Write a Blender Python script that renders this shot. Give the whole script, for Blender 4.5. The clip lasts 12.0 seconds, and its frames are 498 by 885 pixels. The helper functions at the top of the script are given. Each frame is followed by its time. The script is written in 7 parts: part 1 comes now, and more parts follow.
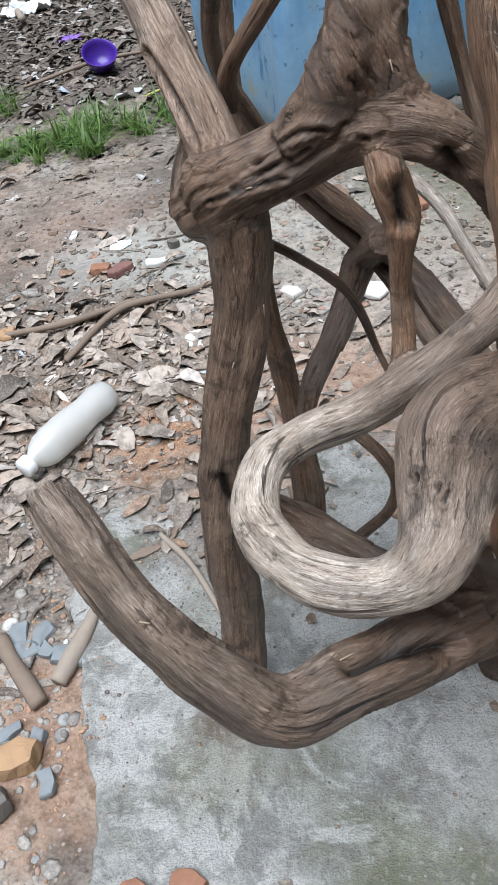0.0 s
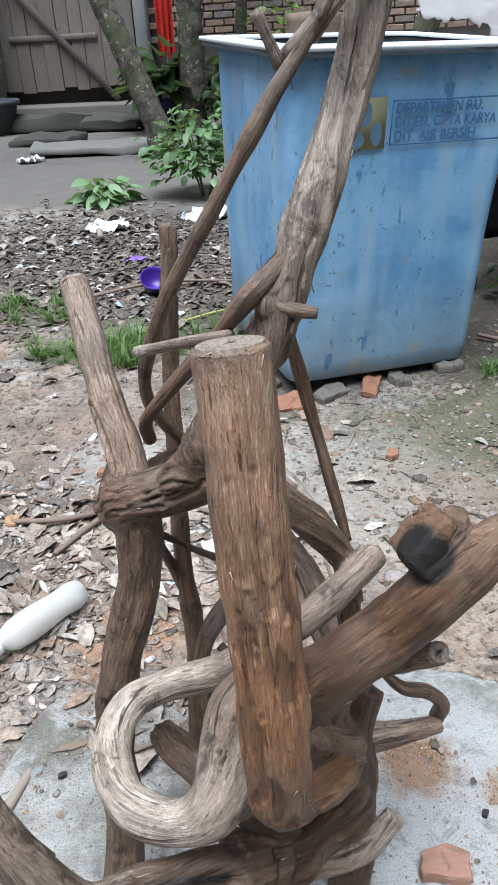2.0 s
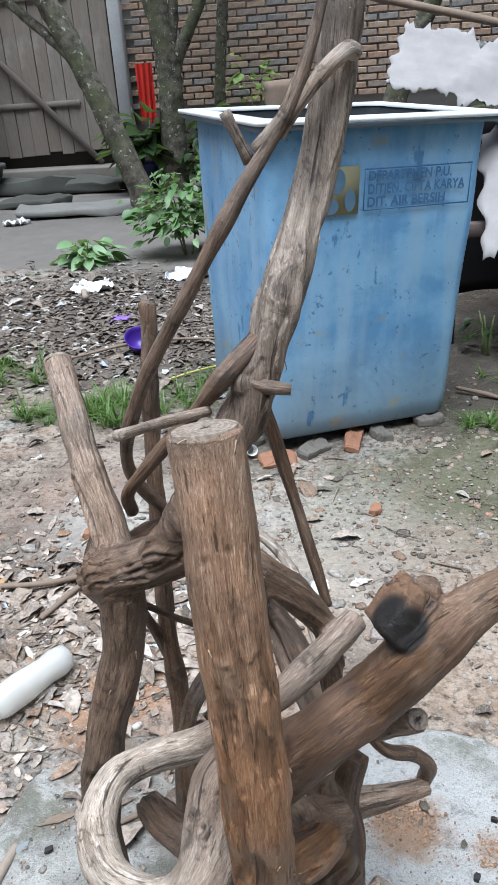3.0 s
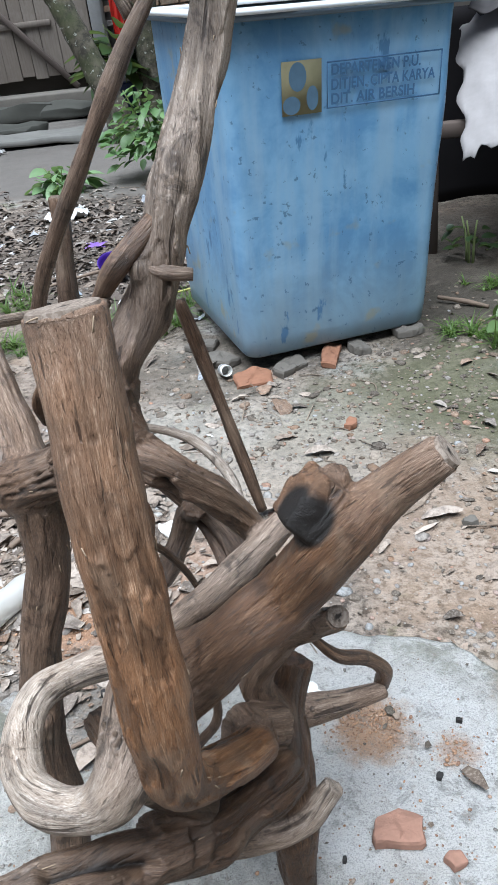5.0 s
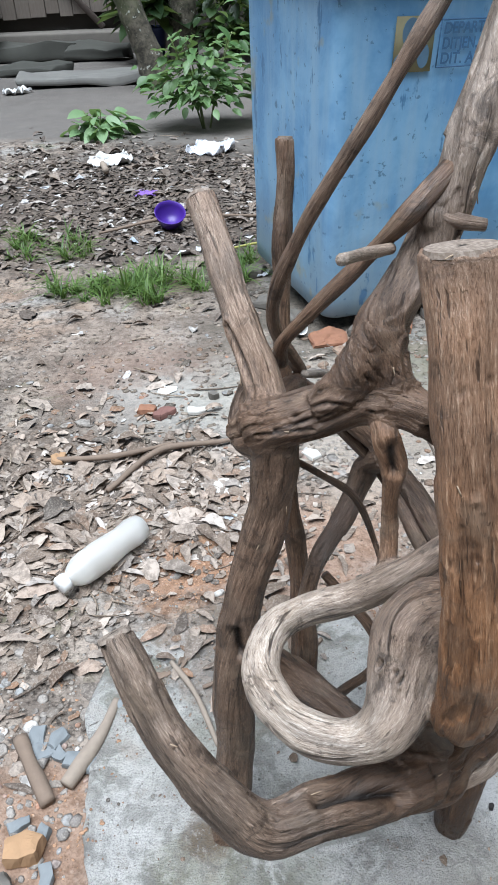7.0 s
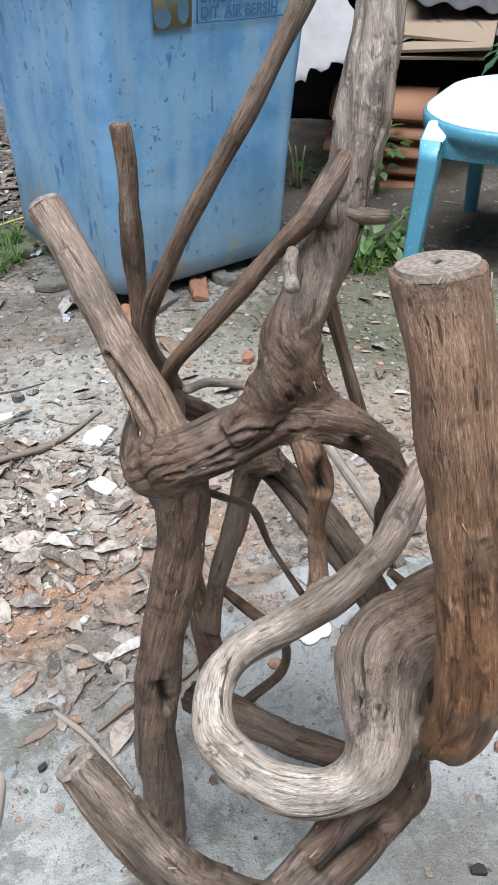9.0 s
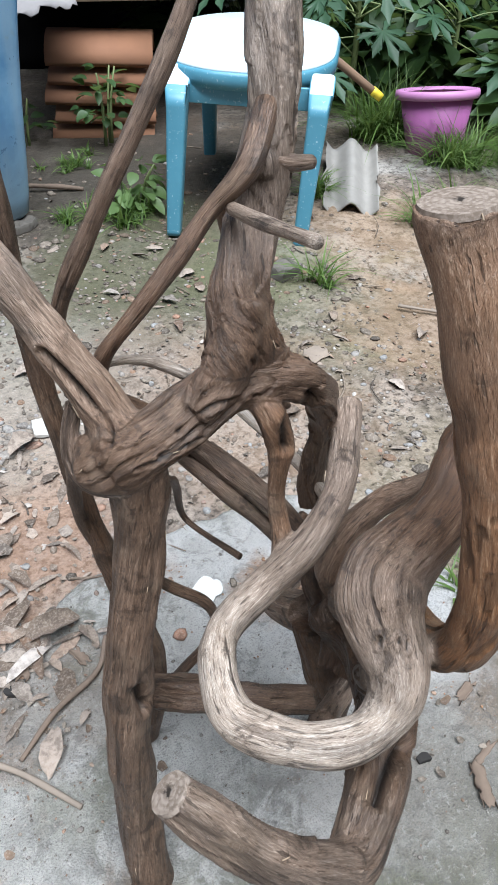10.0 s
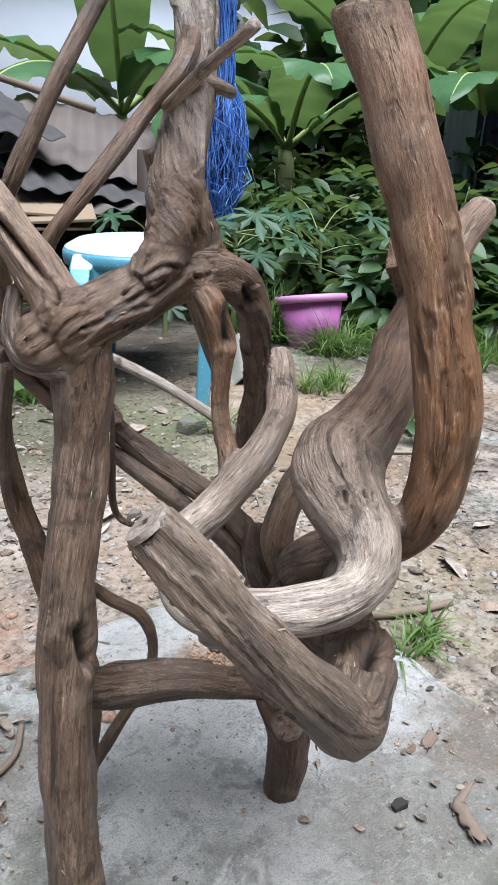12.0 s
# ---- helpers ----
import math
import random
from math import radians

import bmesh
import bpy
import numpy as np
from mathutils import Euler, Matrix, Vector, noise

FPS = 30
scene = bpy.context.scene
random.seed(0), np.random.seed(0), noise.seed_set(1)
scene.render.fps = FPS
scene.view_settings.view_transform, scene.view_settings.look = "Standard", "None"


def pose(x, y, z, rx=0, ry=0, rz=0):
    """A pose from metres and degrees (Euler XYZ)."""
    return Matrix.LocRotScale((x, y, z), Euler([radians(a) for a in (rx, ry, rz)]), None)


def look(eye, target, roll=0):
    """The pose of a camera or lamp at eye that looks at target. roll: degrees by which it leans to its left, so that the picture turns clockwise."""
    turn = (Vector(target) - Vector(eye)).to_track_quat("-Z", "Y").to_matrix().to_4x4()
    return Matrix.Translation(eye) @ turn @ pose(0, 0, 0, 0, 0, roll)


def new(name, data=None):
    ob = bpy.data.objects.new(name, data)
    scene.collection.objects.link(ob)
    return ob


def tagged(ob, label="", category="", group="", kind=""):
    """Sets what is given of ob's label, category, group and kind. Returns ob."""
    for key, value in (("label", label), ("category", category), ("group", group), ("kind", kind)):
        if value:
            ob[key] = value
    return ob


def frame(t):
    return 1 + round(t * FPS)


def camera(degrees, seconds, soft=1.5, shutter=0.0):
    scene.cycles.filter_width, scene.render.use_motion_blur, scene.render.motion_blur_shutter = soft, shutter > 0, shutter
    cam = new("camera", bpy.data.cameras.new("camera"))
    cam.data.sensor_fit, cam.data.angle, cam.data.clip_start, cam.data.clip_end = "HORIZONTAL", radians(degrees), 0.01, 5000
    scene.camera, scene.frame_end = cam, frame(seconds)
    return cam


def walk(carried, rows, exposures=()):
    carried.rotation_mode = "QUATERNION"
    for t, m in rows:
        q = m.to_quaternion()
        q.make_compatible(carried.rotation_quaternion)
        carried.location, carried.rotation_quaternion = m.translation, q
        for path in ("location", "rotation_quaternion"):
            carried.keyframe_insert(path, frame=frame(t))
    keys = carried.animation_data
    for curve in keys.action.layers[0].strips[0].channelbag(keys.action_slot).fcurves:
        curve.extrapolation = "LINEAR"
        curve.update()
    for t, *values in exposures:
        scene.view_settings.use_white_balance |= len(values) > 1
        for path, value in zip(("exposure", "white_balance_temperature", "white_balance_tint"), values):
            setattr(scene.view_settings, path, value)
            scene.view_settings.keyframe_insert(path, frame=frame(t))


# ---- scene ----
cam = camera(36.5, 12.0, soft=1.0)
PATH = [
    (0, (0.0473, 0.0325, 0.8599), (-0.1770, 1.5033, -0.4832), -10.62),
    (0.5, (0.1009, 0.0305, 0.8766), (-0.0339, 1.5207, -0.4546), -5.42),
    (1, (0.1374, 0.0266, 0.9367), (-0.1133, 1.6108, -0.2480), -5.36),
    (1.5, (0.2165, -0.0176, 1.0314), (-0.2292, 1.6869, 0.0859), -3.19),
    (2, (0.2258, -0.0662, 1.0547), (-0.0760, 1.6543, 0.0927), -3.31),
    (2.5, (0.2383, -0.0658, 1.0944), (0.0209, 1.7069, 0.2206), -3.37),
    (2.7, (0.2322, -0.0780, 1.0961), (-0.0128, 1.7152, 0.2764), -3.00),
    (4.3, (0.3355, -0.0419, 0.9752), (-0.0100, 1.5996, -0.1045), -8.17),
    (4.5, (0.3450, -0.0386, 0.9898), (0.0313, 1.6250, -0.0671), -7.05),
    (5, (0.3194, -0.0372, 1.0225), (0.0319, 1.6666, 0.0165), -7.17),
    (5.5, (0.2528, -0.0543, 1.0090), (-0.0245, 1.6091, -0.0637), -6.66),
    (6, (0.1777, -0.0706, 1.0171), (-0.0945, 1.5818, -0.0707), -5.55),
    (6.5, (0.1057, -0.0772, 1.0214), (-0.1497, 1.5694, -0.0783), -3.33),
    (6.7, (0.0848, -0.0823, 1.0261), (-0.1706, 1.5704, -0.0644), -2.98),
    (8.3, (-0.0198, -0.0242, 1.0435), (0.0815, 1.6353, -0.0869), -2.13),
    (8.5, (-0.0284, -0.0018, 1.0331), (0.1827, 1.6206, -0.1320), -1.14),
    (9, (-0.0633, 0.0334, 1.0460), (0.2682, 1.6038, -0.1599), -0.93),
    (9.5, (-0.1709, 0.1220, 1.0298), (0.6304, 1.4916, -0.1931), 2.73),
    (10, (-0.2233, 0.1346, 1.0370), (0.6884, 1.3695, -0.2531), 2.44),
    (10.5, (-0.2321, 0.0772, 1.0580), (0.6763, 1.3700, -0.1749), 0.53),
    (11, (-0.2586, 0.0614, 0.9639), (0.6561, 1.3879, -0.2393), -2.29),
    (11.5, (-0.2983, 0.0652, 0.7602), (0.8706, 1.4502, -0.0791), -1.52),
    (12, (-0.3483, 0.0299, 0.7481), (0.9671, 1.3713, 0.0730), 2.34),
]
walk(cam, [(t, look(eye, target, roll)) for t, eye, target, roll in PATH],
     [(0.0, 0.58, 6250, 12), (1.0, 0.62, 6250, 12), (2.5, 0.78, 6150, 11), (9.0, 0.7, 6250, 12), (11.0, 0.7, 6350, 13), (12.0, 0.92, 6300, 13)])

# ---- light ----
world = bpy.data.worlds.new("overcast_sky")
scene.world = world
world.use_nodes = True
_sky = world.node_tree.nodes.new("ShaderNodeTexSky")
_sky.sky_type = "NISHITA"
_sky.sun_disc = False
_sky.sun_elevation = radians(74)
_sky.sun_rotation = radians(195)
_sky.dust_density = 4.0
_sky.ozone_density = 1.5
_bg = world.node_tree.nodes["Background"]
world.node_tree.links.new(_sky.outputs[0], _bg.inputs[0])
_bg.inputs[1].default_value = 0.036
_sun = new("sun", bpy.data.lights.new("sun", "SUN"))
_sun.data.energy = 4.9
_sun.data.angle = radians(52)
_sun.data.color = (0.86, 0.94, 1.0)
_sun.matrix_world = look((0, 0, 5), (0.35, 1.35, 0))


# ---- materials ----
class Mat:
    """A small builder of node materials."""

    def __init__(self, name):
        self.m = bpy.data.materials.new(name)
        self.m.use_nodes = True
        self.t = self.m.node_tree
        self.b = self.t.nodes["Principled BSDF"]

    def node(self, kind, **values):
        n = self.t.nodes.new(kind)
        for k, v in values.items():
            n.inputs[k.replace("_", " ")].default_value = v
        return n

    def link(self, a, b):
        self.t.links.new(a, b)
        return b

    def coord(self, out="Object", scale=(1, 1, 1)):
        c = self.node("ShaderNodeTexCoord")
        m = self.node("ShaderNodeMapping")
        m.inputs["Scale"].default_value = scale
        self.link(c.outputs[out], m.inputs["Vector"])
        return m.outputs[0]

    def attr(self, name, out="Vector"):
        a = self.node("ShaderNodeAttribute")
        a.attribute_name = name
        return a.outputs[out]

    def noise(self, vec, scale, detail=4, rough=0.6, dist=0.0, out=0):
        n = self.node("ShaderNodeTexNoise", Scale=scale, Detail=detail, Roughness=rough, Distortion=dist)
        self.link(vec, n.inputs["Vector"])
        return n.outputs[out]

    def voronoi(self, vec, scale, feature="F1", out="Distance", rand=1.0):
        n = self.node("ShaderNodeTexVoronoi", Scale=scale, Randomness=rand)
        n.feature = feature
        self.link(vec, n.inputs["Vector"])
        return n.outputs[out]

    def ramp(self, fac, stops, smooth=True):
        r = self.node("ShaderNodeValToRGB")
        e = r.color_ramp.elements
        while len(e) < len(stops):
            e.new(0.5)
        for i, (p, c) in enumerate(stops):
            e[i].position = p
            e[i].color = (*c, 1) if isinstance(c, tuple) else (c, c, c, 1)
        if smooth:
            r.color_ramp.interpolation = "EASE"
        self.link(fac, r.inputs[0])
        return r.outputs[0]

    def mix(self, fac, a, b, mode="MIX"):
        n = self.node("ShaderNodeMix")
        n.data_type, n.blend_type = "RGBA", mode
        for sock, v in ((n.inputs[0], fac), (n.inputs[6], a), (n.inputs[7], b)):
            if isinstance(v, (int, float)):
                sock.default_value = v if sock == n.inputs[0] else (v, v, v, 1)
            elif isinstance(v, tuple):
                sock.default_value = (*v, 1)
            else:
                self.link(v, sock)
        return n.outputs[2]

    def math(self, op, a, b=0.0, c=0.0):
        n = self.node("ShaderNodeMath")
        n.operation = op
        for sock, v in zip(n.inputs, (a, b, c)):
            if isinstance(v, (int, float)):
                sock.default_value = v
            else:
                self.link(v, sock)
        return n.outputs[0]

    def spot(self, vec, x, y, r, soft=0.5, rough=0.9):
        """1 inside a ragged patch of radius r round x, y; 0 outside."""
        flat = self.node("ShaderNodeVectorMath")
        flat.operation = "MULTIPLY"
        flat.inputs[1].default_value = (1, 1, 0)
        self.link(vec, flat.inputs[0])
        d = self.node("ShaderNodeVectorMath")
        d.operation = "DISTANCE"
        d.inputs[1].default_value = (x, y, 0)
        self.link(flat.outputs[0], d.inputs[0])
        n = self.noise(vec, 2.2 / r, 6, 0.7)
        q = self.math("ADD", self.math("DIVIDE", d.outputs["Value"], r), self.math("MULTIPLY_ADD", n, 2 * rough, -rough))
        return self.ramp(self.math("MULTIPLY", q, 0.5), [(0.5 * (1 - soft), 1.0), (0.5 * (1 + soft * 0.6), 0.0)])

    def random(self):
        return self.node("ShaderNodeObjectInfo").outputs["Random"]

    def island(self):
        return self.node("ShaderNodeNewGeometry").outputs["Random Per Island"]

    def done(self, color=None, rough=0.7, bump=None, strength=0.4, dist=0.002, metal=0.0, spec=0.4):
        def put(sock, v):
            if v is None:
                return
            if isinstance(v, tuple):
                sock.default_value = (*v, 1)
            elif isinstance(v, (int, float)):
                sock.default_value = v
            else:
                self.link(v, sock)
        put(self.b.inputs["Base Color"], color)
        put(self.b.inputs["Roughness"], rough)
        put(self.b.inputs["Metallic"], metal)
        self.b.inputs["Specular IOR Level"].default_value = spec
        if bump is not None:
            n = self.node("ShaderNodeBump", Strength=strength, Distance=dist)
            self.link(bump, n.inputs["Height"])
            self.link(n.outputs[0], self.b.inputs["Normal"])
        return self.m


def plain(name, color, rough=0.6, var=0.25, scale=30, metal=0.0, bump=0.2, spec=0.4):
    """A worn plain surface: one colour with two scales of soft variation."""
    m = Mat(name)
    v = m.coord()
    a, b = m.noise(v, scale, 5), m.noise(v, scale * 0.17, 3)
    dark = tuple(c * (1 - var) for c in color)
    light = tuple(min(1, c * (1 + var)) for c in color)
    c = m.mix(m.math("MULTIPLY", m.math("ADD", a, b), 0.5), dark, light)
    r = m.math("MULTIPLY_ADD", a, 0.25, rough - 0.12)
    return m.done(c, r, a, bump, 0.002, metal, spec)


# ---- shared builders ----
def part(name, bm, material, parent=None, label="", smooth=True):
    """Links a bmesh as one mesh object under a thing or a part."""
    me = bpy.data.meshes.new(name)
    bm.to_mesh(me)
    bm.free()
    ob = new(name, me)
    me.materials.append(material)
    if smooth:
        me.polygons.foreach_set("use_smooth", [True] * len(me.polygons))
    if parent is not None:
        ob.parent = parent
    if label:
        ob["label"] = label
    return ob


def mesh_part(name, verts, faces, material, parent=None, label="", smooth=True):
    me = bpy.data.meshes.new(name)
    me.from_pydata([tuple(v) for v in verts], [], faces)
    me.update()
    ob = new(name, me)
    me.materials.append(material)
    if smooth:
        me.polygons.foreach_set("use_smooth", [True] * len(me.polygons))
    if parent is not None:
        ob.parent = parent
    if label:
        ob["label"] = label
    return ob


def thing(name, label, category, at=(0, 0, 0), turn=0.0, group="", kind=""):
    """An Empty at a thing's base."""
    ob = new(name)
    ob.empty_display_size = 0.05
    ob.matrix_world = pose(*at, 0, 0, turn)
    return tagged(ob, label, category, group, kind)


def curve_through(points, count):
    """Catmull-Rom through rows of any width."""
    c = np.array(points, float)
    p = np.vstack([2 * c[0] - c[1], c, 2 * c[-1] - c[-2]])
    u = np.linspace(0, len(c) - 1 - 1e-9, count)
    i = u.astype(int)
    w = (u - i)[:, None]
    a, b, d, e = p[i], p[i + 1], p[i + 2], p[i + 3]
    return 0.5 * (2 * b + (d - a) * w + (2 * a - 5 * b + 4 * d - e) * w**2 + (3 * b - a - 3 * d + e) * w**3)


def frames_along(p):
    """Tangents and a twist-free pair of side vectors along a line."""
    t = np.gradient(p, axis=0)
    t /= np.linalg.norm(t, axis=1)[:, None] + 1e-12
    n = np.zeros_like(p)
    ref = np.array([0.3, -0.9, 0.2])
    v = ref - t[0] * (ref @ t[0])
    n[0] = v / np.linalg.norm(v)
    for k in range(1, len(p)):
        v = n[k - 1] - t[k] * (n[k - 1] @ t[k])
        n[k] = v / (np.linalg.norm(v) + 1e-12)
    return t, n, np.cross(t, n)


def tube_data(points, sides=12, step=0.01, wobble=0.0, seed=0.0, caps=True, squash=(1, 1, 1)):
    """Vertices and faces of a tapered tube; rows are x, y, z, radius."""
    pts = np.array(points, float)
    length = np.linalg.norm(np.diff(pts[:, :3], axis=0), axis=1).sum()
    s = curve_through(pts, max(4, int(length / step)))
    p, r = s[:, :3], np.maximum(s[:, 3], 0.0006)
    t, n, b = frames_along(p)
    verts, faces = [], []
    for k in range(len(p)):
        for j in range(sides):
            a = 2 * math.pi * j / sides
            d = n[k] * math.cos(a) + b[k] * math.sin(a)
            q = r[k]
            if wobble:
                q *= 1 + wobble * noise.noise(Vector((p[k] + d * r[k]) * 18) + Vector((seed, 0, 0)))
            verts.append(p[k] + d * q * squash)
    for k in range(len(p) - 1):
        for j in range(sides):
            j2 = (j + 1) % sides
            faces.append((k * sides + j, k * sides + j2, (k + 1) * sides + j2, (k + 1) * sides + j))
    if caps:
        faces.append(tuple(reversed(range(sides))))
        faces.append(tuple((len(p) - 1) * sides + j for j in range(sides)))
    return verts, faces


def tube_part(name, points, material, parent=None, label="", sides=12, step=0.01, wobble=0.0, seed=0.0):
    v, f = tube_data(points, sides, step, wobble, seed)
    return mesh_part(name, v, f, material, parent, label)


def box_bm(size, bevel=0.0, seg=2, at=(0, 0, 0)):
    bm = bmesh.new()
    bmesh.ops.create_cube(bm, size=1.0)
    bmesh.ops.scale(bm, vec=size, verts=bm.verts)
    bmesh.ops.translate(bm, vec=at, verts=bm.verts)
    if bevel:
        bmesh.ops.bevel(bm, geom=bm.edges[:], offset=bevel, segments=seg, affect="EDGES", profile=0.6)
    return bm


def rough_up(bm, amount, scale, seed=0.0):
    for v in bm.verts:
        d = noise.noise_vector(v.co * scale + Vector((seed, seed * 0.7, 0)))
        v.co += d * amount
    return bm


# ---- the driftwood ----
def wood_material(name):
    m = Mat(name)
    g = m.attr("grain")
    tone, warm, burn_shade = m.attr("tone", "Fac"), m.attr("warm", "Fac"), m.attr("burn_shade", "Fac")
    hair = m.noise(g, 1700, 3, 0.7)
    fine = m.noise(g, 520, 5, 0.7)
    streak = m.noise(g, 120, 4, 0.6, 0.5)
    v = m.coord()
    broad, stain, blot = m.noise(v, 9, 4, 0.6), m.noise(v, 30, 5, 0.7, 0.6), m.noise(v, 55, 4, 0.65)
    # wavy edges of growth layers; their dark also puts furrow shade into the colour
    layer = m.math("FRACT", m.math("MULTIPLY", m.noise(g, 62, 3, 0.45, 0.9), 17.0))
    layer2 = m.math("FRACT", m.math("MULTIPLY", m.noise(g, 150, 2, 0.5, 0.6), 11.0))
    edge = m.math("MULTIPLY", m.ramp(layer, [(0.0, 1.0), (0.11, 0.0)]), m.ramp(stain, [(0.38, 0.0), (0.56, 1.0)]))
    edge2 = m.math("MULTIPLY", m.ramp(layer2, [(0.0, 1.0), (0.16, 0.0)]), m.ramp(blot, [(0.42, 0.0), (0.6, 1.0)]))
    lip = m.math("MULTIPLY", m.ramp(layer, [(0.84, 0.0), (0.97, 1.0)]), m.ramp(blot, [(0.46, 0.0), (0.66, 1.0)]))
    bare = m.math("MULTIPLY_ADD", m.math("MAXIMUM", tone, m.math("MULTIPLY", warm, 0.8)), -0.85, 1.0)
    mixv = m.math("ADD", m.math("MULTIPLY", streak, 0.2), m.math("ADD", m.math("MULTIPLY", fine, 0.42), m.math("MULTIPLY", hair, 0.39)))
    brown = m.ramp(mixv, [(0.38, (0.016, 0.0075, 0.004)), (0.51, (0.112, 0.055, 0.028)), (0.645, (0.37, 0.22, 0.128))])
    tan = m.ramp(mixv, [(0.38, (0.1, 0.036, 0.012)), (0.51, (0.275, 0.122, 0.048)), (0.655, (0.56, 0.335, 0.185))])
    grey = m.ramp(mixv, [(0.385, (0.15, 0.105, 0.074)), (0.5, (0.47, 0.385, 0.31)), (0.64, (0.84, 0.76, 0.67))])
    c = m.mix(warm, brown, tan)
    c = m.mix(m.math("MULTIPLY", m.math("MULTIPLY_ADD", broad, 1.5, 0.25), tone), c, grey)
    patch = m.noise(g, 26, 4, 0.65, 1.2)
    cool = m.math("MULTIPLY_ADD", warm, -0.5, 1.0)
    c = m.mix(m.math("MULTIPLY", cool, m.ramp(broad, [(0.5, 0.0), (0.64, 0.75)])), c, m.mix(0.65, c, (0.022, 0.013, 0.009)))
    c = m.mix(m.math("MULTIPLY", cool, m.ramp(patch, [(0.5, 0.0), (0.66, 0.7)])), c, m.mix(0.7, c, (0.018, 0.011, 0.008)))
    c = m.mix(m.ramp(m.noise(v, 17, 3, 0.6, 0.4), [(0.54, 0.0), (0.68, 0.5)]), c, m.mix(0.6, c, (0.42, 0.31, 0.22)))
    c = m.mix(m.math("MULTIPLY", m.ramp(stain, [(0.55, 0.0), (0.66, 0.8)]), cool), c, (0.03, 0.018, 0.012))
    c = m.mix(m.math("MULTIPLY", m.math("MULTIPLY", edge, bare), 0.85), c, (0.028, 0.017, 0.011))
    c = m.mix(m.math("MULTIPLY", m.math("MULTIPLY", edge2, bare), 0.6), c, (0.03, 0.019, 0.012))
    c = m.mix(m.math("MULTIPLY", lip, 0.3), c, (0.44, 0.32, 0.22))
    crack = m.ramp(m.noise(g, 42, 3, 0.5, 1.5), [(0.29, 1.0), (0.37, 0.0)])
    c = m.mix(m.math("MULTIPLY", crack, 0.8), c, (0.025, 0.015, 0.01))
    check = m.ramp(m.noise(g, 210, 2, 0.5, 0.3), [(0.31, 1.0), (0.35, 0.0)])
    c = m.mix(m.math("MULTIPLY", check, 0.6), c, (0.02, 0.012, 0.008))
    c = m.mix(m.math("MINIMUM", burn_shade, 1.0), c, (0.009, 0.0065, 0.005))
    h = m.math("ADD", m.math("MULTIPLY", streak, 0.5), m.math("ADD", m.math("MULTIPLY", fine, 0.6), m.math("MULTIPLY", hair, 0.4)))
    h = m.math("ADD", h, m.math("MULTIPLY", m.math("MULTIPLY", layer, bare), 0.34))
    h = m.math("SUBTRACT", h, m.math("MULTIPLY", check, 0.5))
    h = m.math("SUBTRACT", h, m.math("ADD", m.math("MULTIPLY", crack, 0.9), m.math("MULTIPLY", edge2, 0.3)))
    return m.done(c, m.math("MULTIPLY_ADD", fine, 0.4, 0.27), h, 0.85, 0.0025, 0.0, 0.5)


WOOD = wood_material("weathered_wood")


def ring_material():
    m = Mat("sawn_end_grain")
    v = m.coord()
    rings = m.node("ShaderNodeTexWave", Scale=75.0, Distortion=5.0, Detail=3.0)
    rings.wave_type, rings.rings_direction = "RINGS", "Z"
    m.link(v, rings.inputs["Vector"])
    n = m.noise(v, 260, 4)
    c = m.mix(m.math("MULTIPLY", rings.outputs[1], 0.5), (0.24, 0.19, 0.15), (0.38, 0.32, 0.27))
    c = m.mix(m.ramp(n, [(0.4, 0.7), (0.58, 0.0)]), c, (0.13, 0.095, 0.07))
    size = m.node("ShaderNodeVectorMath")
    size.operation = "LENGTH"
    m.link(v, size.inputs[0])
    heart = m.ramp(m.math("MULTIPLY_ADD", n, 0.012, size.outputs["Value"]), [(0.0075, 1.0), (0.0115, 0.0)])
    c = m.mix(heart, c, (0.02, 0.014, 0.01))
    return m.done(c, 0.8, n, 0.5, 0.001)


END = ring_material()

# Rows are x, y, z, radius in metres along each limb.
BOUGHS = {}
BOUGH_TONE = {}


def limb(key, rows, tone=(0.3, 0.3), kind="branch", twist=0.0):
    BOUGHS[key] = (np.array(rows, float), kind, twist)
    BOUGH_TONE[key] = tone


limb("legA", [(-0.0818, 0.487, 0.004, 0.0252), (-0.0812, 0.496, 0.034, 0.0246), (-0.0737, 0.5301, 0.1459, 0.0245), (-0.0705, 0.5355, 0.27, 0.0237), (-0.0515, 0.551, 0.398, 0.0228), (-0.019, 0.5725, 0.5221, 0.0236), (-0.0135, 0.5789, 0.604, 0.0265)],
     (0.24, 0.16), "front_leg", -3)
limb("postA", [(-0.0151, 0.5838, 0.6169, 0.0235), (-0.0319, 0.6158, 0.6672, 0.0196), (-0.0562, 0.6452, 0.7201, 0.0173), (-0.0787, 0.6825, 0.7711, 0.016), (-0.1008, 0.7212, 0.8136, 0.0163)],
     (0.3, 0.5), "upright_limb")
limb("arch", [(-0.03, 0.585, 0.612, 0.0262), (0.004, 0.568, 0.632, 0.0228), (0.0452, 0.5691, 0.6461, 0.022), (0.0805, 0.568, 0.6585, 0.0238), (0.1223, 0.5513, 0.6579, 0.0182), (0.1614, 0.5541, 0.6301, 0.0146), (0.1876, 0.5716, 0.593, 0.0137), (0.2069, 0.5872, 0.5481, 0.0131), (0.2115, 0.598, 0.4966, 0.0134), (0.214, 0.606, 0.45, 0.0126), (0.222, 0.606, 0.405, 0.012)],
     (0.2, 0.22), "arched_limb", 4)
